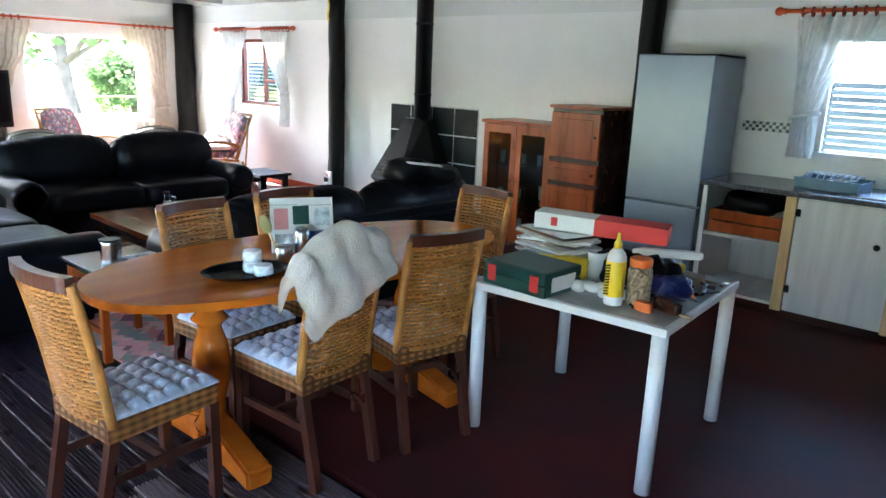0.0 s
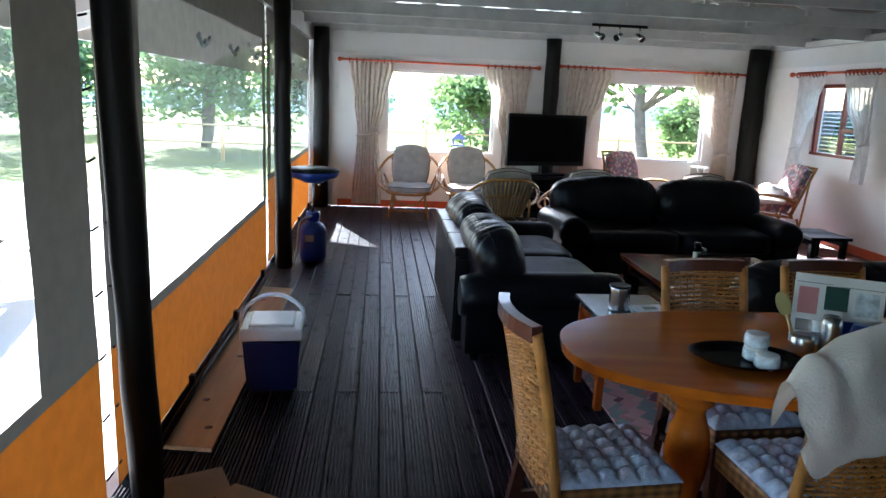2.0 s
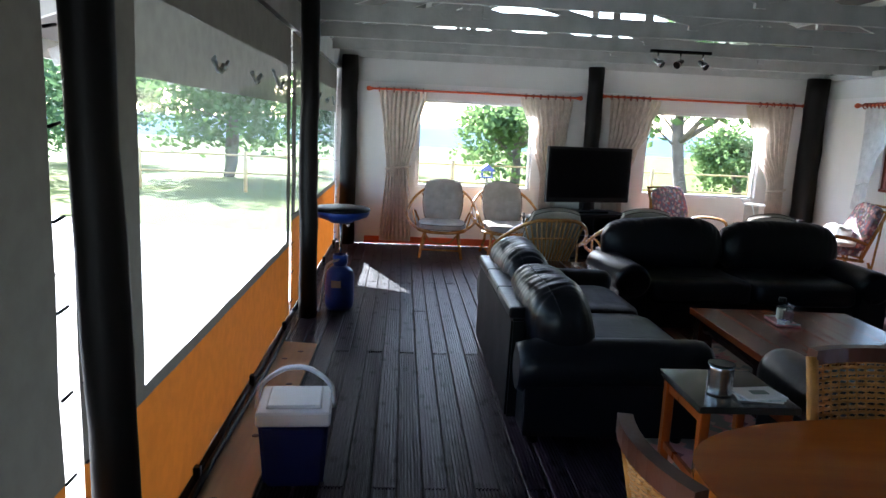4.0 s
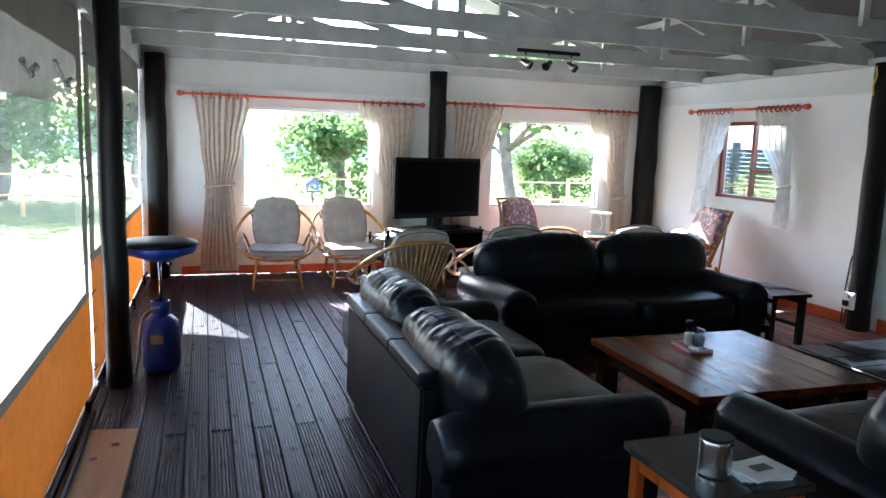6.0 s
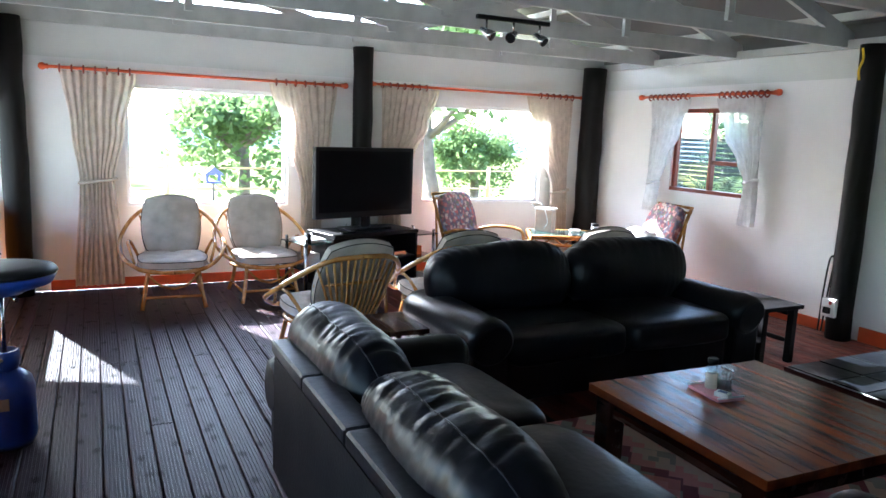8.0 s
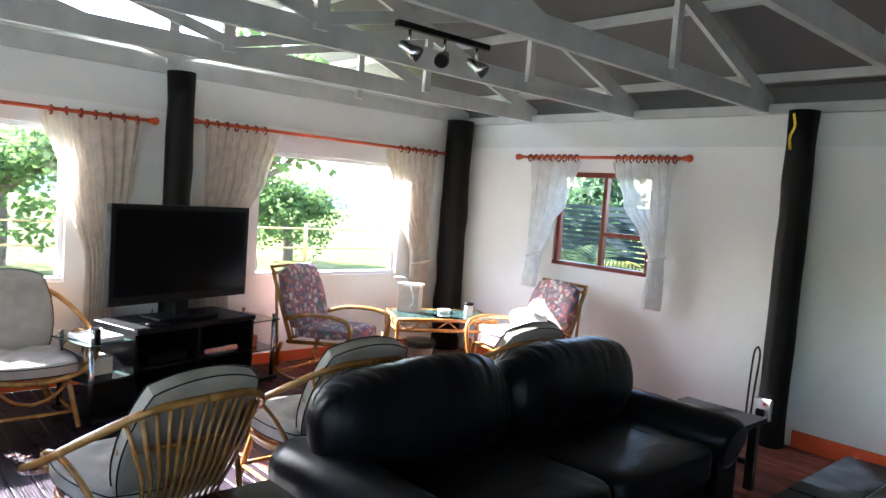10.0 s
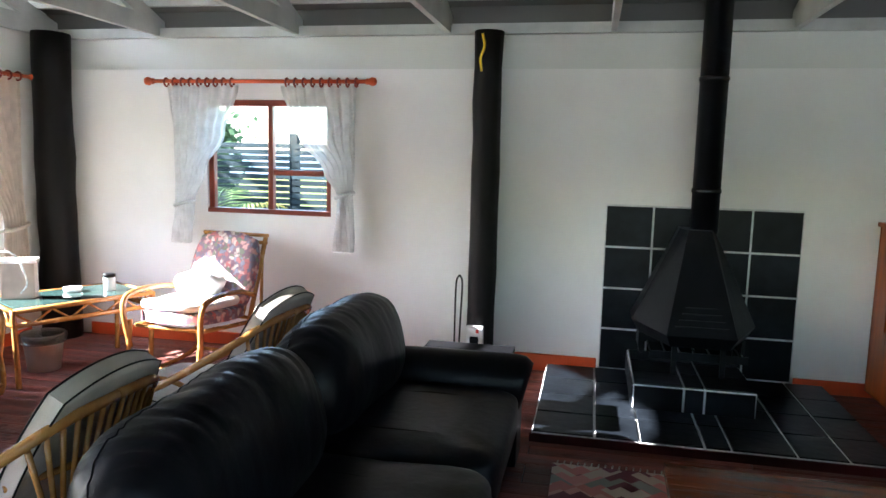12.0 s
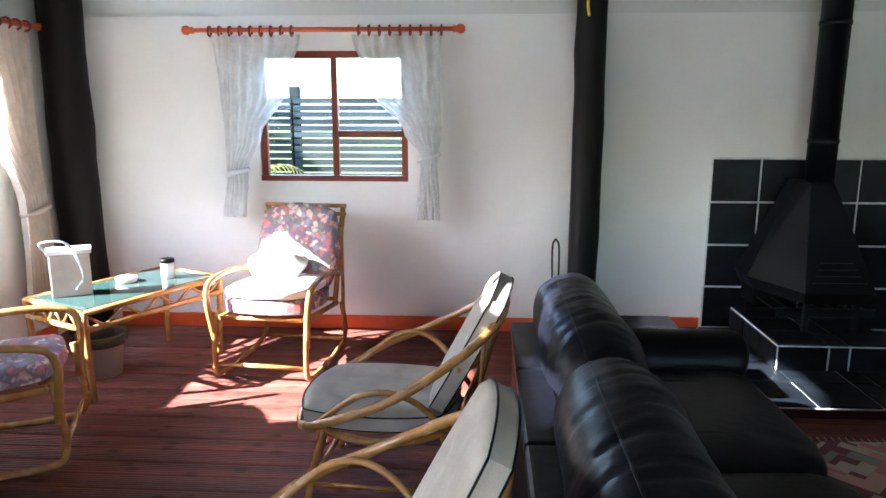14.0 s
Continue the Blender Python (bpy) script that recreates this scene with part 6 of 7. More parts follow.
# ---------- rug ----------
def rug_mat():
    m = mat("kilim", (0.42, 0.16, 0.14), 0.95, var=0.1, scale=30, bump=0.3, bscale=200)
    nt = m.node_tree; b = nt.nodes["Principled BSDF"]
    tc = nt.nodes.new("ShaderNodeTexCoord"); sp_ = nt.nodes.new("ShaderNodeSeparateXYZ")
    nt.links.new(tc.outputs["Object"], sp_.inputs[0])

    def M(op, a, b_=None, c=None):
        n = nt.nodes.new("ShaderNodeMath"); n.operation = op
        for i, v in enumerate((a, b_, c)):
            if v is None:
                continue
            if isinstance(v, (int, float)):
                n.inputs[i].default_value = v
            else:
                nt.links.new(v, n.inputs[i])
        return n.outputs[0]
    x, y = sp_.outputs[0], sp_.outputs[1]
    zig = M("PINGPONG", M("MULTIPLY", x, 1.0), 0.045)
    band = M("FLOOR", M("MULTIPLY", M("ADD", y, zig), 11.0))
    wide = M("PINGPONG", x, 0.22)
    dia = M("FLOOR", M("MULTIPLY", M("ADD", M("PINGPONG", y, 0.26), M("MULTIPLY", wide, 1.0)), 9.0))
    key = M("FRACT", M("MULTIPLY", M("SINE", M("ADD", M("MULTIPLY", band, 12.9898), M("MULTIPLY", dia, 4.7))), 43.7))
    r = nt.nodes.new("ShaderNodeValToRGB"); r.color_ramp.interpolation = "CONSTANT"
    cols = [(0.74, 0.36, 0.35), (0.26, 0.10, 0.13), (0.68, 0.56, 0.48), (0.76, 0.44, 0.40), (0.36, 0.36, 0.33), (0.66, 0.28, 0.26)]
    els = r.color_ramp.elements
    while len(els) < 6:
        els.new(0.5)
    for i, c in enumerate(cols):
        els[i].position = i / 6; els[i].color = (*c, 1)
    nt.links.new(key, r.inputs["Fac"])
    nt.links.new(r.outputs["Color"], b.inputs["Base Color"])
    return m


rg = thing("rug", pose(-4.75, 3.10, 0.0), "pink and grey zigzag kilim rug under the coffee table", "rug")
bm = B(); box(bm, -1.22, 1.75, -1.30, 1.28, 0.001, 0.010, bevel=0.003); part("field", bm, rug_mat(), rg)
for k in range(90):
    x = -1.2 + k * 2.94 / 89
    bm = B(); tube(bm, [(x, 1.28, 0.006), (x + 0.006, 1.325, 0.004)], 0.004, 4); part("tassel", bm, GREYCUSH, rg)
bm = B(); box(bm, -0.07, 0.07, -0.10, 0.10, 0, 0.03, bevel=0.003); item("magazine_stack", bm, PAPER, -4.72, 2.50, 0.011, 30, "small stack of magazines on the rug", "magazine")

# ---------- deck side ----------
cb = thing("cool_box", pose(-3.86, 0.09, 0, 0, 0, 4), "navy blue cool box with white lid and raised handle", "cool box")
bm = B(); hexa(bm, [(-0.13, -0.125, 0), (0.13, -0.125, 0), (0.13, 0.125, 0), (-0.13, 0.125, 0), (-0.15, -0.145, 0.29), (0.15, -0.145, 0.29), (0.15, 0.145, 0.29), (-0.15, 0.145, 0.29)]); bmesh.ops.bevel(bm, geom=bm.edges[:], offset=0.018, segments=3, affect="EDGES"); part("body", bm, NAVYP, cb)
bm = B(); box(bm, -0.16, 0.16, -0.155, 0.155, 0.285, 0.35, bevel=0.022, segs=3); box(bm, -0.12, 0.12, -0.115, 0.115, 0.345, 0.365, bevel=0.008); part("lid", bm, WHITE, cb)
bm = B(); hp = curve_pts([(0.0, -0.165, 0.31), (-0.04, -0.15, 0.40), (-0.07, -0.07, 0.455), (-0.08, 0.0, 0.465), (-0.07, 0.07, 0.455), (-0.04, 0.15, 0.40), (0.0, 0.165, 0.31)], 5)
tube(bm, hp, 0.011, 8)
for v in bm.verts:
    v.co.x += 0.6 * (v.co.x + 0.08 * math.sin(max(0.0, min(1.0, (v.co.z - 0.31) / 0.155)) * 1.57))
part("handle", bm, WHITE, cb)
pb_ = thing("pine_board", pose(0, 0, 0), "knotty pale pine board lying along the canvas", "board")
bm = B(); hexa(bm, [(-5.72, -0.28, 0.0), (-3.14, -0.33, 0.0), (-3.10, -0.06, 0.0), (-5.68, -0.03, 0.0), (-5.72, -0.28, 0.018), (-3.14, -0.33, 0.018), (-3.10, -0.06, 0.018), (-5.68, -0.03, 0.018)]); part("plank", bm, PLYWOOD, pb_)
for k, (x, y) in enumerate(((-5.5, -0.12), (-5.35, -0.2), (-4.2, -0.15), (-3.6, -0.2), (-3.3, -0.12), (-4.9, -0.1))):
    bm = B(); lathe(bm, [(0.020, 0.0182), (0.012, 0.0188)], 12, x, y); part("knot", bm, CHAIRWOOD, pb_)
bm = B(); tube(bm, [(-2.9, YC + 0.10, 0.05), (-3.9, YC + 0.085, 0.045), (-5.0, YC + 0.10, 0.045), (-5.9, YC + 0.09, 0.04)], 0.016, 8)
item("black_pipe", bm, BLACKP, 0, 0, 0, 0, "black plastic pipe lying along the canvas foot", "pipe")
for k, (x, y, w, d, rz, tz) in enumerate(((-2.80, -0.08, 0.20, 0.30, 25, 5), (-2.62, 0.14, 0.26, 0.24, -30, 3), (-2.48, 0.30, 0.30, 0.22, 8, 2))):
    c_ = thing("cardboard_sheet", pose(x, y, 0.001 + 0.022 * k, 0, tz, rz), "flattened brown cardboard piece lying on the deck", "cardboard", "flattened cardboard pieces")
    bm = B(); box(bm, -w / 2, w / 2, -d / 2, d / 2, 0.0, 0.006); part("panel", bm, CARD, c_)
    bm = B(); hexa(bm, [(w / 2, -d / 2, 0), (w / 2 + 0.10, -d / 2 + 0.02, 0.03), (w / 2 + 0.10, d / 2 - 0.02, 0.03), (w / 2, d / 2, 0), (w / 2, -d / 2, 0.005), (w / 2 + 0.10, -d / 2 + 0.02, 0.035), (w / 2 + 0.10, d / 2 - 0.02, 0.035), (w / 2, d / 2, 0.005)]); part("flap", bm, CARD, c_)
gc_ = thing("gas_cylinder", pose(-6.72, 0.03, 0), "blue steel gas cylinder with a pale label beside the post", "gas cylinder")
bm = B(); lathe(bm, [(0.10, 0), (0.115, 0.03), (0.12, 0.06), (0.12, 0.28), (0.108, 0.325), (0.075, 0.355), (0.05, 0.37)], 28); part("body", bm, BLUEP, gc_)
bm = B(); lathe(bm, [(0.05, 0.368), (0.055, 0.372), (0.055, 0.384), (0.062, 0.388), (0.062, 0.46), (0.052, 0.462), (0.050, 0.40)], 24); part("collar", bm, BLUEP, gc_)
bm = B(); box(bm, 0.095, 0.121, -0.06, 0.02, 0.20, 0.26, bevel=0.003); part("label", bm, CARD, gc_)
bm = B(); tube(bm, curve_pts([(0.05, 0.0, 0.43), (0.12, -0.1, 0.38), (0.13, -0.13, 0.15), (0.16, -0.15, 0.01)], 6), 0.010, 8); part("hose", bm, GREYCUSH, gc_)
br = thing("gas_braai", pose(-6.72, 0.03, -0.035), "blue round gas braai with black plate on a thin pole", "braai")
bm = B(); tube(bm, [(0, 0, 0.44), (0, 0, 0.80)], 0.011, 10); part("pole", bm, STEEL, br)
bm = B(); lathe(bm, [(0.09, 0.765), (0.10, 0.775), (0.215, 0.815), (0.235, 0.85), (0.228, 0.862)], 32); part("bowl", bm, BLUEP, br)
bm = B(); lathe(bm, [(0.236, 0.8625), (0.242, 0.868), (0.23, 0.888), (0.15, 0.90), (0.02, 0.902)], 32); part("plate", bm, BLACKP, br)
bm = B(); tube(bm, [(0.06, 0.05, 0.76), (0.09, 0.07, 0.75)], 0.012, 8); part("valve", bm, STEEL, br)

# ---------- spotlight bar under the truss ----------
tk = thing("spotlight_bar", pose(-6.845, 2.785, 2.222, 0, 0, 90), "black ceiling bar with three small metal spotlights, unlit", "spotlight")
bm = B(); box(bm, -0.26, 0.26, -0.016, 0.016, 0.0, 0.026, bevel=0.004); part("bar", bm, BLACKP, tk)
for x, a in ((-0.19, 40), (0.0, -55), (0.19, 25)):
    bm = B(); tube(bm, [(x, 0, 0), (x, 0, -0.055)], 0.007, 8); part("stem", bm, STEEL, tk)
    d_ = Vector((math.sin(radians(a)) * 0.9, -0.55 if x != -0.03 else 0.2, -0.45)).normalized()
    c0 = Vector((x, 0, -0.075))
    bm = B(); tube(bm, [c0 - d_ * 0.045, c0 - d_ * 0.035, c0, c0 + d_ * 0.018, c0 + d_ * 0.05], 0.03, 16, radii=[0.010, 0.018, 0.021, 0.029, 0.033])
    sh = part("spotlight", bm, STEEL, tk)
    bm = B(); tube(bm, [c0 + d_ * 0.0502, c0 + d_ * 0.0525], 0.028, 16); part("lens", bm, BLACKP, sh)

# ---------- corner table things ----------
lb = thing("white_cool_bag", pose(-9.50, 4.93, 0.502, 0, 0, 30), "white upright carry box with pale lid and strap", "box")
bm = B(); box(bm, -0.10, 0.10, -0.055, 0.055, 0.0, 0.235, bevel=0.010, segs=2); part("body", bm, GREYCUSH, lb)
bm = B(); box(bm, -0.112, 0.112, -0.067, 0.067, 0.236, 0.262, bevel=0.008, segs=2); part("lid", bm, WHITE, lb)
bm = B(); tube(bm, curve_pts([(-0.10, -0.06, 0.25), (-0.13, -0.08, 0.31), (0, -0.10, 0.30), (0.06, -0.075, 0.12), (0.02, -0.066, 0.04)], 5), 0.006, 6); part("strap", bm, MUG, lb)
bm = B(); lathe(bm, [(0.05, 0), (0.06, 0.01), (0.062, 0.03), (0.05, 0.03), (0.045, 0.012)], 24); item("ashtray", bm, WHITE, -9.34, 5.22, 0.502, 0, "white round ashtray on the glass top", "ashtray")
gj2 = thing("storage_jar", pose(-9.14, 5.34, 0.502), "clear storage jar with dark lid", "jar")
bm = B(); lathe(bm, [(0.038, 0), (0.040, 0.005), (0.040, 0.09), (0.036, 0.095)], 20); part("glass", bm, GLASSWARE, gj2)
bm = B(); lathe(bm, [(0.042, 0.0955), (0.042, 0.118), (0.036, 0.12)], 20); part("lid", bm, BLACKP, gj2)
wb = thing("waste_bin", pose(-9.42, 5.02, 0), "grey plastic waste bin with liner under the cane table", "bin")
bm = B(); lathe(bm, [(0.10, 0), (0.13, 0.25), (0.137, 0.253), (0.128, 0.25), (0.10, 0.02)], 24); part("body", bm, GREYCUSH, wb)
bm = B(); lathe(bm, [(0.137, 0.2535), (0.15, 0.24), (0.141, 0.19), (0.139, 0.24)], 24); part("liner", bm, JARGLASS, wb)
# throw on the rocking chair
bm = B(); pillow(bm, (0, 0, 0), (0.50, 0.56, 0.07), 0.5, 30, 12, 0.02, 12); pillow(bm, (-0.05, 0.16, 0.09), (0.34, 0.22, 0.20), 0.8, 30, 14, 0.045, 10)
solo("throw", bm, WHITE, pose(-8.43, 5.22, 0.49, -3, 0, -6), "bunched white throw on the rocking chair's seat", "throw")
# clutter about the television
TVM = pose(-9.50, 2.80, 0, 0, 0, 106)
for nm, mt, (x, y, z), (dx, dy, dz), lab in (
        ("set_top_box", STEEL, (0.24, -0.08, 0.3155), (0.30, 0.20, 0.045), "silver-grey receiver box on the television stand's shelf"),
        ("remote_control", BLACKP, (-0.30, -0.17, 0.5755), (0.16, 0.045, 0.02), "black remote control on the television stand"),
        ("folded_newspaper", PAPER, (-0.65, -0.03, 0.5105), (0.22, 0.26, 0.03), "untidy folded white newspaper on the glass side shelf"),
        ("small_red_box", ORANGE, (0.63, -0.05, 0.2805), (0.10, 0.07, 0.09), "small orange-red box on the lower glass shelf"),
        ("white_box", PAPER, (-0.62, 0.02, 0.2805), (0.14, 0.18, 0.11), "small white carton on the lower glass shelf")):
    bm = B(); box(bm, -dx / 2, dx / 2, -dy / 2, dy / 2, 0, dz, bevel=0.004)
    solo(nm, bm, mt, TVM @ pose(x, y, z), lab, "box")
bm = B(); lathe(bm, [(0.028, 0), (0.036, 0.09), (0.038, 0.092), (0.033, 0.09), (0.025, 0.01)], 18)
solo("silver_cup", bm, STEEL, TVM @ pose(-0.72, -0.14, 0.5105), "small silver cup on the glass side shelf", "cup")
for k in range(3):
    bm = B(); tube(bm, curve_pts([(0.1 * k - 0.05, 0.235, 0.60), (0.12 * k - 0.1, 0.27, 0.35), (0.2 * k - 0.2, 0.28, 0.05), (0.3 * k - 0.1, 0.30, 0.006)], 6), 0.004, 6)
    solo("cable", bm, BLACKP, TVM, "black cable hanging behind the television stand", "cable")
# fallen petals near the window
rnd = random.Random(31)
for k in range(22):
    bm = B(); a = rnd.uniform(0, 6.28); r = rnd.uniform(0.010, 0.022)
    pillow(bm, (0, 0, 0.004), (r * 2, r * 1.5, 0.008), 0.9, 8, 5)
    item("dry_leaf", bm, CHAIRWOOD, -8.75 + rnd.gauss(0, 0.06), 1.74 + rnd.gauss(0, 0.10), 0.0, math.degrees(a), "small dry brown leaf on the deck", "leaf")

# ---------- by the kitchen ----------
dk = thing("dish_rack", pose(-1.13, 5.62, CTOP, 0, 0, -4), "low blue-grey plastic dish rack tray on the worktop", "dish rack")
bm = B(); box(bm, -0.20, 0.20, -0.15, 0.15, 0.0, 0.012, bevel=0.004); part("tray", bm, RACKBLUE, dk)
for y in (-0.145, 0.145):
    bm = B(); hexa(bm, [(-0.19, y - 0.006, 0.013), (0.19, y - 0.006, 0.013), (0.19, y + 0.006, 0.013), (-0.19, y + 0.006, 0.013), (-0.21, y - 0.006, 0.075), (0.21, y - 0.006, 0.075), (0.21, y + 0.006, 0.075), (-0.21, y + 0.006, 0.075)]); part("side_wall", bm, RACKBLUE, dk)
for x in (-0.195, 0.195):
    bm = B(); box(bm, x - 0.006, x + 0.006, -0.138, 0.138, 0.013, 0.07, bevel=0.003); part("end_wall", bm, RACKBLUE, dk)
for k in range(9):
    x = -0.16 + k * 0.04
    bm = B(); tube(bm, curve_pts([(x, -0.13, 0.05), (x, -0.06, 0.10), (x, 0.06, 0.10), (x, 0.13, 0.05)], 3), 0.004, 5); part("wire", bm, RACKBLUE, dk)
for k in range(3):
    bm = B(); lathe(bm, [(0.03, 0), (0.07, 0.01), (0.085, 0.02), (0.08, 0.021), (0.03, 0.008)], 20)
    item("plate", bm, (RACKBLUE, PAPER, GLASSWARE)[k], -1.13 + 0.06 * k - 0.06, 5.62, CTOP + 0.013 + 0.021 * k, 0, "small pale plate lying in the dish rack", "plate")
# black clutter on the far sofa
bm = B(); pillow(bm, (0, 0, 0), (0.60, 0.36, 0.16), 0.7, 34, 16, 0.06, 7); solo("dark_coat", bm, BLACKP, pose(-3.45, 4.05, 0.84, 0, 6, 80), "bundled black coat thrown over the sofa back", "coat")
bm = B(); box(bm, -0.12, 0.12, -0.035, 0.035, 0, 0.01); solo("folded_paper", bm, PAPER, pose(-3.27, 3.86, 0.925, 0, 6, 60), "folded white paper lying on the coat", "paper")

bm = B(); tube(bm, curve_pts([(-6.60, 5.752, 2.30), (-6.585, 5.75, 2.22), (-6.61, 5.751, 2.14), (-6.60, 5.752, 2.06)], 5), 0.009, 6)
item("yellow_cord", bm, YELLOW, 0, 0, 0, 0, "twisted yellow cord hanging down the tarred post", "cord")

# ---------- outdoors ----------
bm = B()
bmesh.ops.create_grid(bm, x_segments=60, y_segments=60, size=150)
for v in bm.verts:
    r = max(0, math.hypot(v.co.x + 5, v.co.y - 3) - 25)
    v.co.z = -0.32 + 0.6 * noise.noise(v.co * 0.03) * min(1, r / 30) - 0.02 * r
structure("ground", bm, GRASS)
bm = B(); prism(bm, [(-12.4, -3.0), (-14.5, -9.0), (-6, -13), (14, -13.0), (14, -0.5), (-10.5, -0.5), (-11.5, 3.0), (-12.5, 3.5)], -0.40, -0.26)
structure("yard", bm, PAVING)
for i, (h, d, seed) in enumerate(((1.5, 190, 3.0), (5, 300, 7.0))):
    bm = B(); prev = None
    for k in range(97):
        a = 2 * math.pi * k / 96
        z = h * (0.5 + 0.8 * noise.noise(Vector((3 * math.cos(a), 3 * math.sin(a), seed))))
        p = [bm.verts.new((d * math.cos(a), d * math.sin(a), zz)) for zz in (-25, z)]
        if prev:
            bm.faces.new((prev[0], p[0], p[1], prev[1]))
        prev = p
    # Distance haze is put into the hills' colour, paler on the farther range
    structure("backdrop_hills", bm, mat("haze_tinted_hill_%d" % i, (0.62 + 0.05 * i, 0.68 + 0.04 * i, 0.68 + 0.06 * i), 1.0, var=0.2, scale=0.05))


def tree(x, y, h, spread, seed, label, bare=False, leaf=None, trunk=0.16, z0=-0.4, low=0.25, n=1, fill=0):
    rnd = random.Random(seed)
    t = thing("tree", pose(x, y, z0), label, "tree", "garden trees")
    bt, tips = B(), []

    def limb(p, d, ln, r, depth):
        pts, rad = [p.copy()], [r]
        for k in range(4):
            d = (d + Vector((rnd.uniform(-.28, .28), rnd.uniform(-.28, .28), rnd.uniform(-.1, .2)))).normalized()
            p = p + d * ln / 4
            pts.append(p.copy()); rad.append(r * (1 - 0.11 * (k + 1)))
        tube(bt, pts, r, 7 if depth < 2 else 4, radii=rad)
        if depth >= 2:
            tips.extend(pts[2:])
        if depth < (4 if bare else 3):
            for k in range(4 if depth < 2 else 3):
                a = rnd.uniform(0, 6.28)
                q = pts[rnd.randint(2, 4)]
                nd = (d * 0.5 + Vector((math.cos(a), math.sin(a), rnd.uniform(0.0, 0.6))) * 0.9).normalized()
                limb(q, nd, ln * rnd.uniform(0.55, 0.78), rad[-1] * 0.7, depth + 1)
    limb(Vector((0, 0, 0)), Vector((0.05, 0.03, 1)), h * 0.42, trunk, 0)
    # scale the limbs out to the crown's breadth
    top = max(v.co.z for v in bt.verts)
    rad = max(math.hypot(v.co.x, v.co.y) for v in bt.verts)
    for v in bt.verts:
        f = min(1, v.co.z / (top * 0.3)); v.co.z *= h * 0.92 / top
        v.co.x *= (1 - f) + f * spread * 0.9 / rad; v.co.y *= (1 - f) + f * spread * 0.9 / rad
    part("trunk", bt, BARK, t)
    pts = [Vector((p.x * spread * 0.9 / rad, p.y * spread * 0.9 / rad, p.z * h * 0.92 / top)) for p in tips]
    for k in range(fill):
        a, e_ = rnd.uniform(0, 6.283), rnd.uniform(-1, 1)
        lump = 0.78 + 0.35 * noise.noise(Vector((math.cos(a) * 1.7, math.sin(a) * 1.7, e_ * 2 + seed)))
        rr = rnd.uniform(0.55, 1.0) * lump
        pts.append(Vector((math.cos(a) * spread * rr * math.sqrt(1 - e_ * e_ * 0.8), math.sin(a) * spread * rr * math.sqrt(1 - e_ * e_ * 0.8), h * (0.52 + 0.46 * e_ * rr))))
    vs, fs = [], []
    per = (5 if bare else 15) * n
    size = h * 0.030
    for p in pts:
        if p.z < h * low:
            continue
        for k in range(per):
            q = p + Vector((rnd.gauss(0, 1), rnd.gauss(0, 1), rnd.gauss(0, 0.8))) * h * 0.055
            u = Vector((rnd.gauss(0, 1), rnd.gauss(0, 1), rnd.gauss(0, 0.6))).normalized() * size * rnd.uniform(0.6, 1.3)
            w = u.cross(Vector((rnd.gauss(0, 1), rnd.gauss(0, 1), rnd.gauss(0, 1)))).normalized() * size * 0.55
            i = len(vs)
            vs += [q - u, q + w, q + u, q - w]
            fs.append((i, i + 1, i + 2, i + 3))
    me = bpy.data.meshes.new("crown"); me.from_pydata(vs, [], fs); me.materials.append(leaf or LEAF)
    cr = part("crown", me, None, t)
    return t


tree(-20.0, 3.55, 3.2, 2.1, 11, "low spreading green tree with crown near the ground", low=0.05, fill=120)
tree(-15.6, 6.4, 4.8, 3.6, 12, "nearly bare grey tree with crooked limbs", bare=True, trunk=0.13)
tree(-20.5, 10.0, 2.5, 1.5, 13, "round green shrub by the far fence", low=0.03, fill=170)
tree(-23.5, -4.9, 4.3, 3.3, 14, "broad green garden tree beyond the lawn", low=0.05, fill=170)
tree(-29.0, -1.9, 3.9, 2.8, 15, "broad dark green garden tree beyond the lawn", leaf=LEAF2, low=0.05, fill=170)
tree(-20.5, -10.2, 4.6, 3.4, 16, "leafy green garden tree beyond the yard", leaf=LEAF2, low=0.08, fill=170)
tree(-12.5, -15.5, 5.0, 3.6, 17, "leafy green garden tree beyond the yard", low=0.10, fill=170)
tree(-29.0, -11.5, 4.5, 3.2, 18, "dark green garden tree behind the others", leaf=LEAF2, low=0.08, fill=170)
tree(-12.6, 11.8, 2.8, 1.3, 19, "slim green tree beyond the slatted fence", leaf=LEAF2, low=0.1, fill=170)
tree(-5.0, -14.5, 5.5, 3.6, 20, "crooked garden tree with thin leaves by the yard", bare=True, trunk=0.14)
tree(3.0, -14.5, 5.0, 3.6, 22, "leafy green garden tree beyond the yard", low=0.10, fill=170)

# wooden slatted fence outside the small windows
fn = thing("slatted_fence", pose(0, 8.6, 0), "weathered dark fence of level wooden slats", "fence")
rnd = random.Random(9)
for x in [-14.0 + 2.4 * k for k in range(7)]:
    bm = B(); box(bm, x - 0.05, x + 0.05, 0.02, 0.12, -0.4, 1.72, bevel=0.005); part("post", bm, SLAT, fn)
for k in range(24):
    z = -0.06 + k * 0.070
    for x in (-14.0, -9.2, -4.4, 0.4):
        bm = B(); dz = rnd.uniform(-0.004, 0.004); hexa(bm, [(x, -0.02, z + dz), (x + 4.78, -0.02, z - dz), (x + 4.78, 0.0, z - dz), (x, 0.0, z + dz), (x, -0.02, z + 0.054 + dz), (x + 4.78, -0.02, z + 0.054 - dz), (x + 4.78, 0.0, z + 0.054 - dz), (x, 0.0, z + 0.054 + dz)])
        part("slat", bm, SLAT, fn)


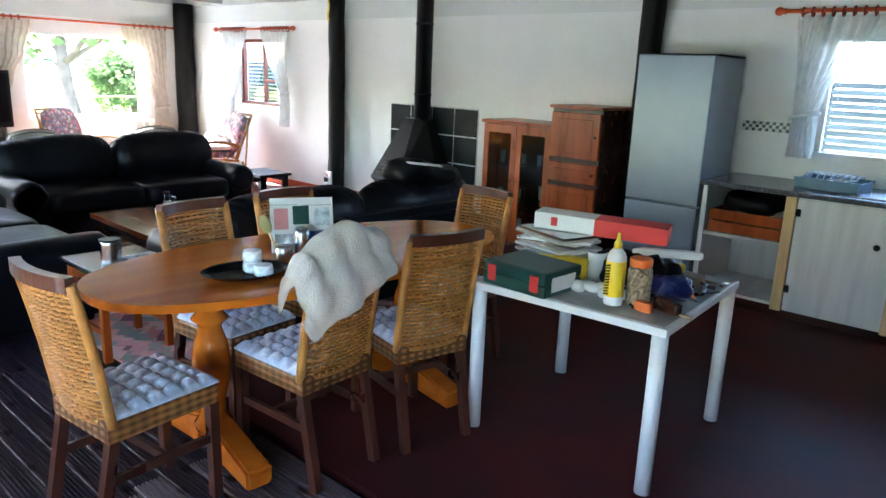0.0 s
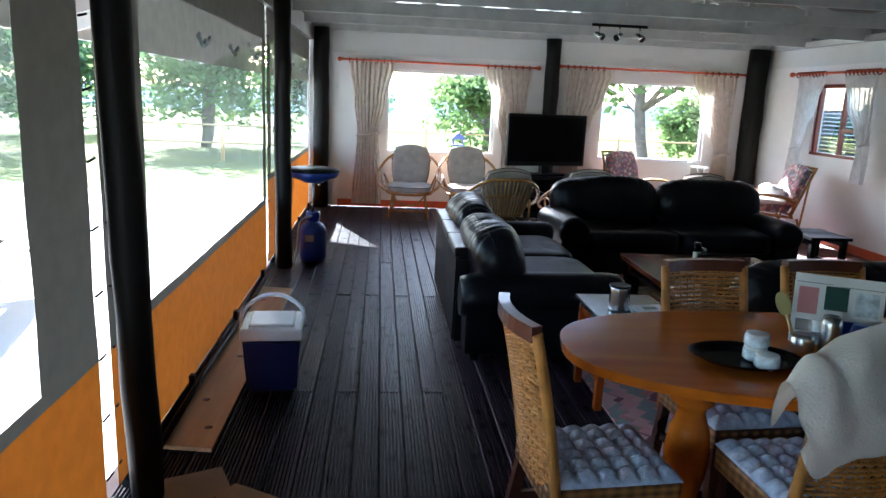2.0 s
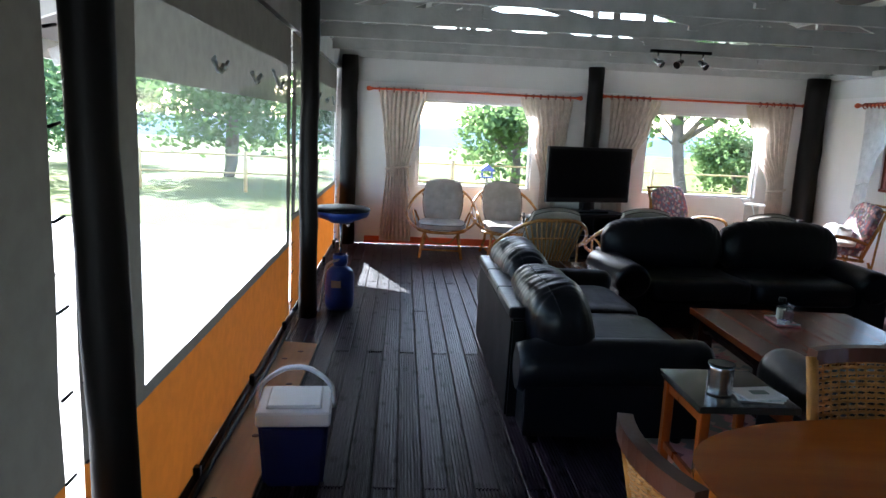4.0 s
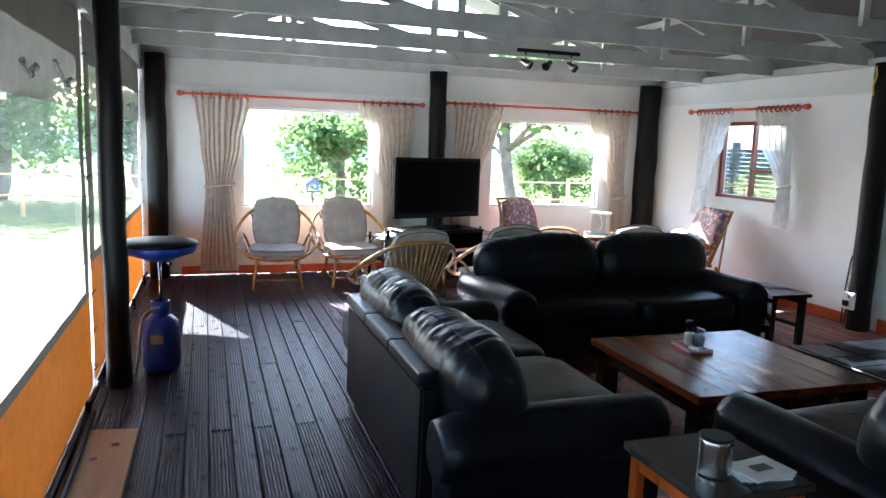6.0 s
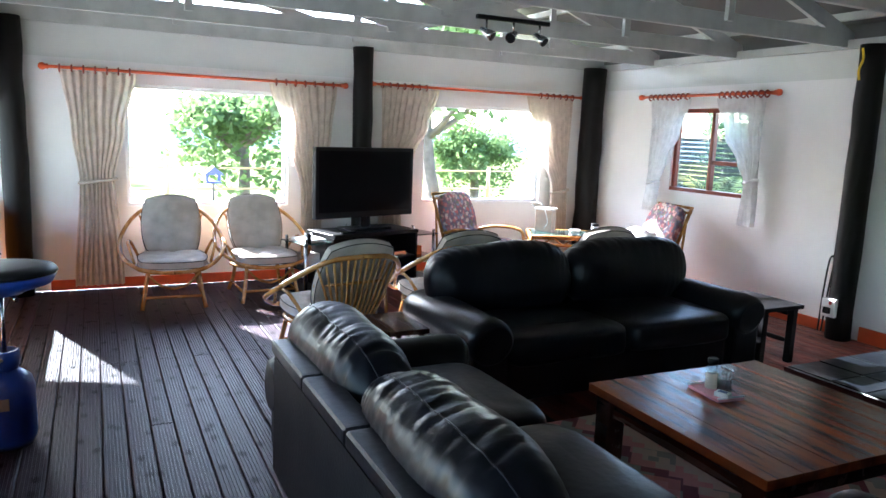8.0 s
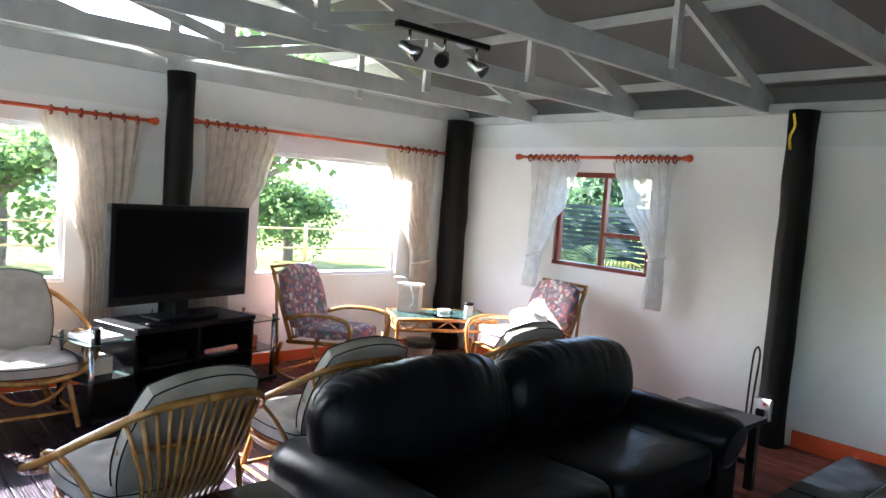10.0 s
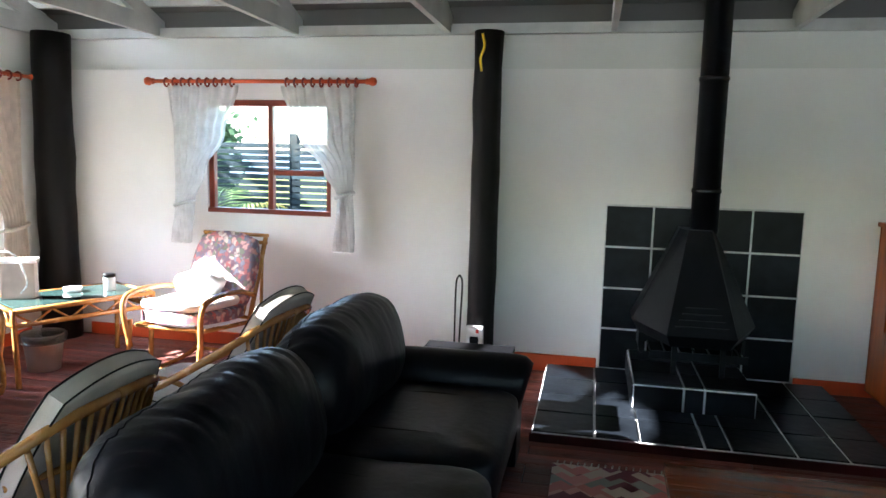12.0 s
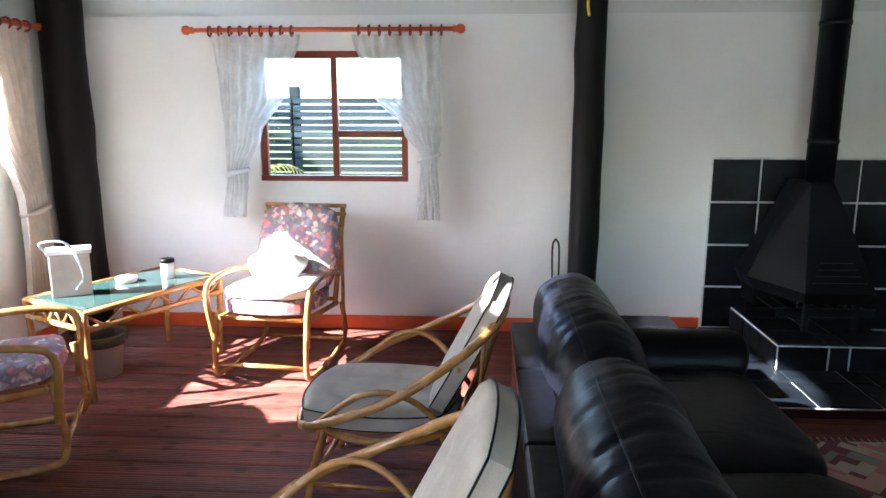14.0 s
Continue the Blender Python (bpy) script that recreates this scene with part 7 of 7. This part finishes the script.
def palm(x, y, label, seed):
    """A low garden palm: arching fronds with narrow leaflets on both sides."""
    rnd = random.Random(seed)
    t = thing("palm", pose(x, y, -0.35), label, "palm")
    bm = B(); tube(bm, [(0, 0, 0), (0, 0, 0.35), (0, 0, 0.75)], 0.11, 12, radii=[0.13, 0.12, 0.10]); part("trunk", bm, BARK, t)
    for k in range(17):
        a, rise, ln = k * 2.4 + rnd.uniform(-0.2, 0.2), rnd.uniform(0.35, 1.5), rnd.uniform(0.85, 1.25)
        pts = []
        for i in range(13):
            q = i / 12
            e = rise - 1.9 * q * q * (0.5 + 0.5 * math.cos(rise * 0.5))
            p = (pts[-1] if pts else Vector((0, 0, 0.72))) + (Vector((math.cos(a) * math.cos(e), math.sin(a) * math.cos(e), math.sin(e))) * ln / 12 if pts else Vector((0, 0, 0)))
            pts.append(p)
        vs, fs = [], []
        side = Vector((-math.sin(a), math.cos(a), 0))
        for i in range(2, 13):
            d = (pts[i] - pts[i - 1]).normalized()
            for h in (0.0, 0.5):
                p = pts[i - 1].lerp(pts[i], h)
                for sg in (-1, 1):
                    l = 0.30 * math.sin(math.pi * (i + h) / 14.0) + 0.05
                    tip = p + side * sg * l + d * l * 0.55 + Vector((0, 0, -0.25 * l))
                    m_ = len(vs)
                    vs += [p - d * 0.012, p + side * sg * l * 0.4 + d * (l * 0.2 + 0.014), tip, p + side * sg * l * 0.4 + d * (l * 0.2 - 0.014)]
                    fs.append((m_, m_ + 1, m_ + 2, m_ + 3))
        me = bpy.data.meshes.new("frond"); me.from_pydata(vs, [], fs); me.materials.append(LEAF if k % 4 else PALMDRY)
        fr_ = part("frond", me, None, t)
        bm = B(); tube(bm, pts, 0.010, 5, radii=[0.014 - 0.0009 * i for i in range(13)]); part("midrib", bm, LEAF2, fr_)
    return t


PALMDRY = translucent("yellowing_leaf", (0.30, 0.26, 0.06), 0.45)
palm(-9.75, 7.75, "low green garden palm with yellowing fronds before the fence", 5)

# low pale fence beyond the lawn to the west
pf = thing("pole_fence", pose(-19.0, 0, -0.35), "low pale pole fence beyond the lawn", "fence")
for k in range(9):
    y = -6 + 2.6 * k
    bm = B(); tube(bm, [(0, y, 0), (0, y, 1.05)], 0.05, 8); part("post", bm, PINE, pf)
for z in (0.5, 0.95):
    bm = B(); tube(bm, [(0, -6, z), (0, 14.8, z)], 0.022, 8); part("rail", bm, PINE, pf)

# picnic table on the yard
pt = thing("picnic_table", pose(-5.9, -3.0, -0.26, 0, 0, 12), "weathered wooden picnic table with benches on the yard", "table")
for i in range(5):
    bm = B(); box(bm, -0.85, 0.85, -0.38 + i * 0.155, -0.235 + i * 0.155, 0.72, 0.755, bevel=0.004); part("plank", bm, CHAIRWOOD, pt)
for s in (-1, 1):
    bm = B(); box(bm, -0.85, 0.85, s * 0.72 - 0.13, s * 0.72 + 0.13, 0.42, 0.455, bevel=0.004); part("bench", bm, CHAIRWOOD, pt)
    for t in (-1, 1):
        bm = B(); beam(bm, (s * 0.6, t * 0.22, 0.72), (s * 0.6, t * 0.30, 0.0), 0.12, 0.12, up=(1, 0, 0)); part("leg", bm, CHAIRWOOD, pt)
    bm = B(); box(bm, s * 0.6 - 0.025, s * 0.6 + 0.025, -0.8, 0.8, 0.33, 0.42); part("crossbar", bm, CHAIRWOOD, pt)

bf = thing("bird_feeder", pose(-17.0, 2.45, -0.35), "small dark blue bird feeder house on a pole", "bird feeder")
bm = B(); tube(bm, [(0, 0, 0), (0, 0, 0.78)], 0.025, 8); part("pole", bm, BARK, bf)
bm = B(); box(bm, -0.12, 0.12, -0.14, 0.14, 0.78, 0.81, bevel=0.004); part("floor", bm, BLUEP, bf)
for sx in (-1, 1):
    for sy in (-1, 1):
        bm = B(); box(bm, sx * 0.09 - 0.012, sx * 0.09 + 0.012, sy * 0.11 - 0.012, sy * 0.11 + 0.012, 0.81, 0.95); part("upright", bm, BLUEP, bf)
bm = B(); prism(bm, [(-0.19, 0.94), (0.19, 0.94), (0.0, 1.10)], -0.15, 0.15)
for v in bm.verts:
    v.co = Vector((v.co.z, v.co.x, v.co.y))
part("roof", bm, BLUEP, bf)

# ---------- deck boards and tiles, last ----------
rnd = random.Random(21)
meshes = {}


def board_mesh(ln, w, material, ribs=0, depth=0.004):
    key = (round(ln, 3), ribs, depth, material.name)
    if key in meshes:
        return meshes[key]
    bm = B()
    prof = [(-w / 2, -0.02), (-w / 2, -0.004), (-w / 2 + 0.004, 0.0)]
    if ribs:
        s = (w - 0.012) / ribs
        for i in range(ribs):
            a = -w / 2 + 0.006 + i * s
            prof += [(a + s * 0.05, 0.0), (a + s * 0.50, 0.0), (a + s * 0.57, -depth), (a + s * 0.95, -depth)]
        prof += [(w / 2 - 0.006, 0.0)]
    prof += [(w / 2 - 0.004, 0.0), (w / 2, -0.004), (w / 2, -0.02)]
    A = [bm.verts.new((-ln / 2, y, z)) for y, z in prof]
    C = [bm.verts.new((ln / 2, y, z)) for y, z in prof]
    for i in range(len(prof) - 1):
        bm.faces.new((A[i], A[i + 1], C[i + 1], C[i]))
    bm.faces.new(A); bm.faces.new(C[::-1])
    meshes[key] = mesh_of(bm, material, "board")
    return meshes[key]


W = 0.1125
n = int((YF - YC) / W)
for i in range(n):
    y = YC + W * (i + 0.5)
    if i == n - 1:
        bm = B(); box(bm, XW, -3.75, y + W / 2 + 0.003, YF, -0.02, 0.0)
        part("board", bm, DECKRED, fl)
    open_side = y < 1.93
    end = XE if open_side else -3.75
    cuts = [XW, rnd.choice((-8.9, -7.8, -6.7))]
    if open_side:
        cuts += [-3.75, -2.35, rnd.choice((-0.6, 0.2))] if i % 2 else [-5.6, -2.3 if i % 4 else -1.9]
    else:
        cuts += [rnd.choice((-6.1, -5.6, -5.0))]
    cuts += [end]
    for a, b in zip(cuts, cuts[1:]):
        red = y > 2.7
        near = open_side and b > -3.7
        o = part("board", board_mesh(b - a - 0.006, W - 0.006, DECKRED if red else DECKLIT if open_side and a > -2.4 else DECK, ribs=6, depth=0.010 if near else 0.004 if not red else 0.0025), None, fl)
        o.matrix_basis = pose((a + b) / 2, y, rnd.uniform(-0.0015, 0.001), 0, 0, 180 * (rnd.random() < 0.5))


def tiles(origin, u, v, nu, nv, su, sv, normal, cols=None):
    """Slate tiles laid on a plane, with joints between them."""
    o, u, v, nn = Vector(origin), Vector(u), Vector(v), Vector(normal)
    us = cols or [su * i for i in range(nu + 1)]
    for a, b in zip(us, us[1:]):
        for j in range(nv):
            g = 0.0065
            bm = B()
            c = [o + u * p + v * q for p, q in ((a + g, sv * j + g), (b - g, sv * j + g), (b - g, sv * (j + 1) - g), (a + g, sv * (j + 1) - g))]
            k = rnd.uniform(0.006, 0.010)
            cc = sum(c, Vector()) / 4
            hexa(bm, c + [cc + (p - cc) * 0.985 + nn * k for p in c])
            part("tile", bm, SLATE, fp)


tiles((-5.745, YF - 0.012, 0.055), (1, 0, 0), (0, 0, 1), 4, 4, 0.3125, 0.285, (0, -1, 0))
tiles((-6.10, 4.65, 0.05), (1, 0, 0), (0, 1, 0), 6, 4, 0.30, 0.322, (0, 0, 1), cols=[0, 0.33, 0.56, 0.88, 1.01, 1.32, 1.56, 1.80])
tiles((-5.555, 5.16, 0.05), (1, 0, 0), (0, 0, 1), 3, 1, 0.3, 0.150, (0, -1, 0), cols=[0, 0.285, 0.40, 0.68])
tiles((-5.555, YF - 0.02, 0.05), (0, -1, 0), (0, 0, 1), 3, 1, 0.26, 0.150, (-1, 0, 0))
tiles((-5.555, 5.16, 0.200), (1, 0, 0), (0, 1, 0), 3, 3, 0.3, 0.26, (0, 0, 1), cols=[0, 0.285, 0.40, 0.68])
# mosaic strip over the worktop
ms = new("mosaic_strip"); tagged(ms, "strip of small black and white mosaic tiles", kind="structure")
MB, MW = mat("mosaic_dark", (0.02, 0.02, 0.025), 0.25, random_var=0.3), mat("mosaic_white", (0.7, 0.7, 0.72), 0.25)
for i in range(20):
    for j in range(3):
        bm = B(); x = -1.90 + i * 0.0245
        box(bm, x + 0.001, x + 0.0235, YF - 0.005, YF, 1.21 + j * 0.0245, 1.233 + j * 0.0245)
        part("tile", bm, MB if (i + j) % 2 else MW, ms)
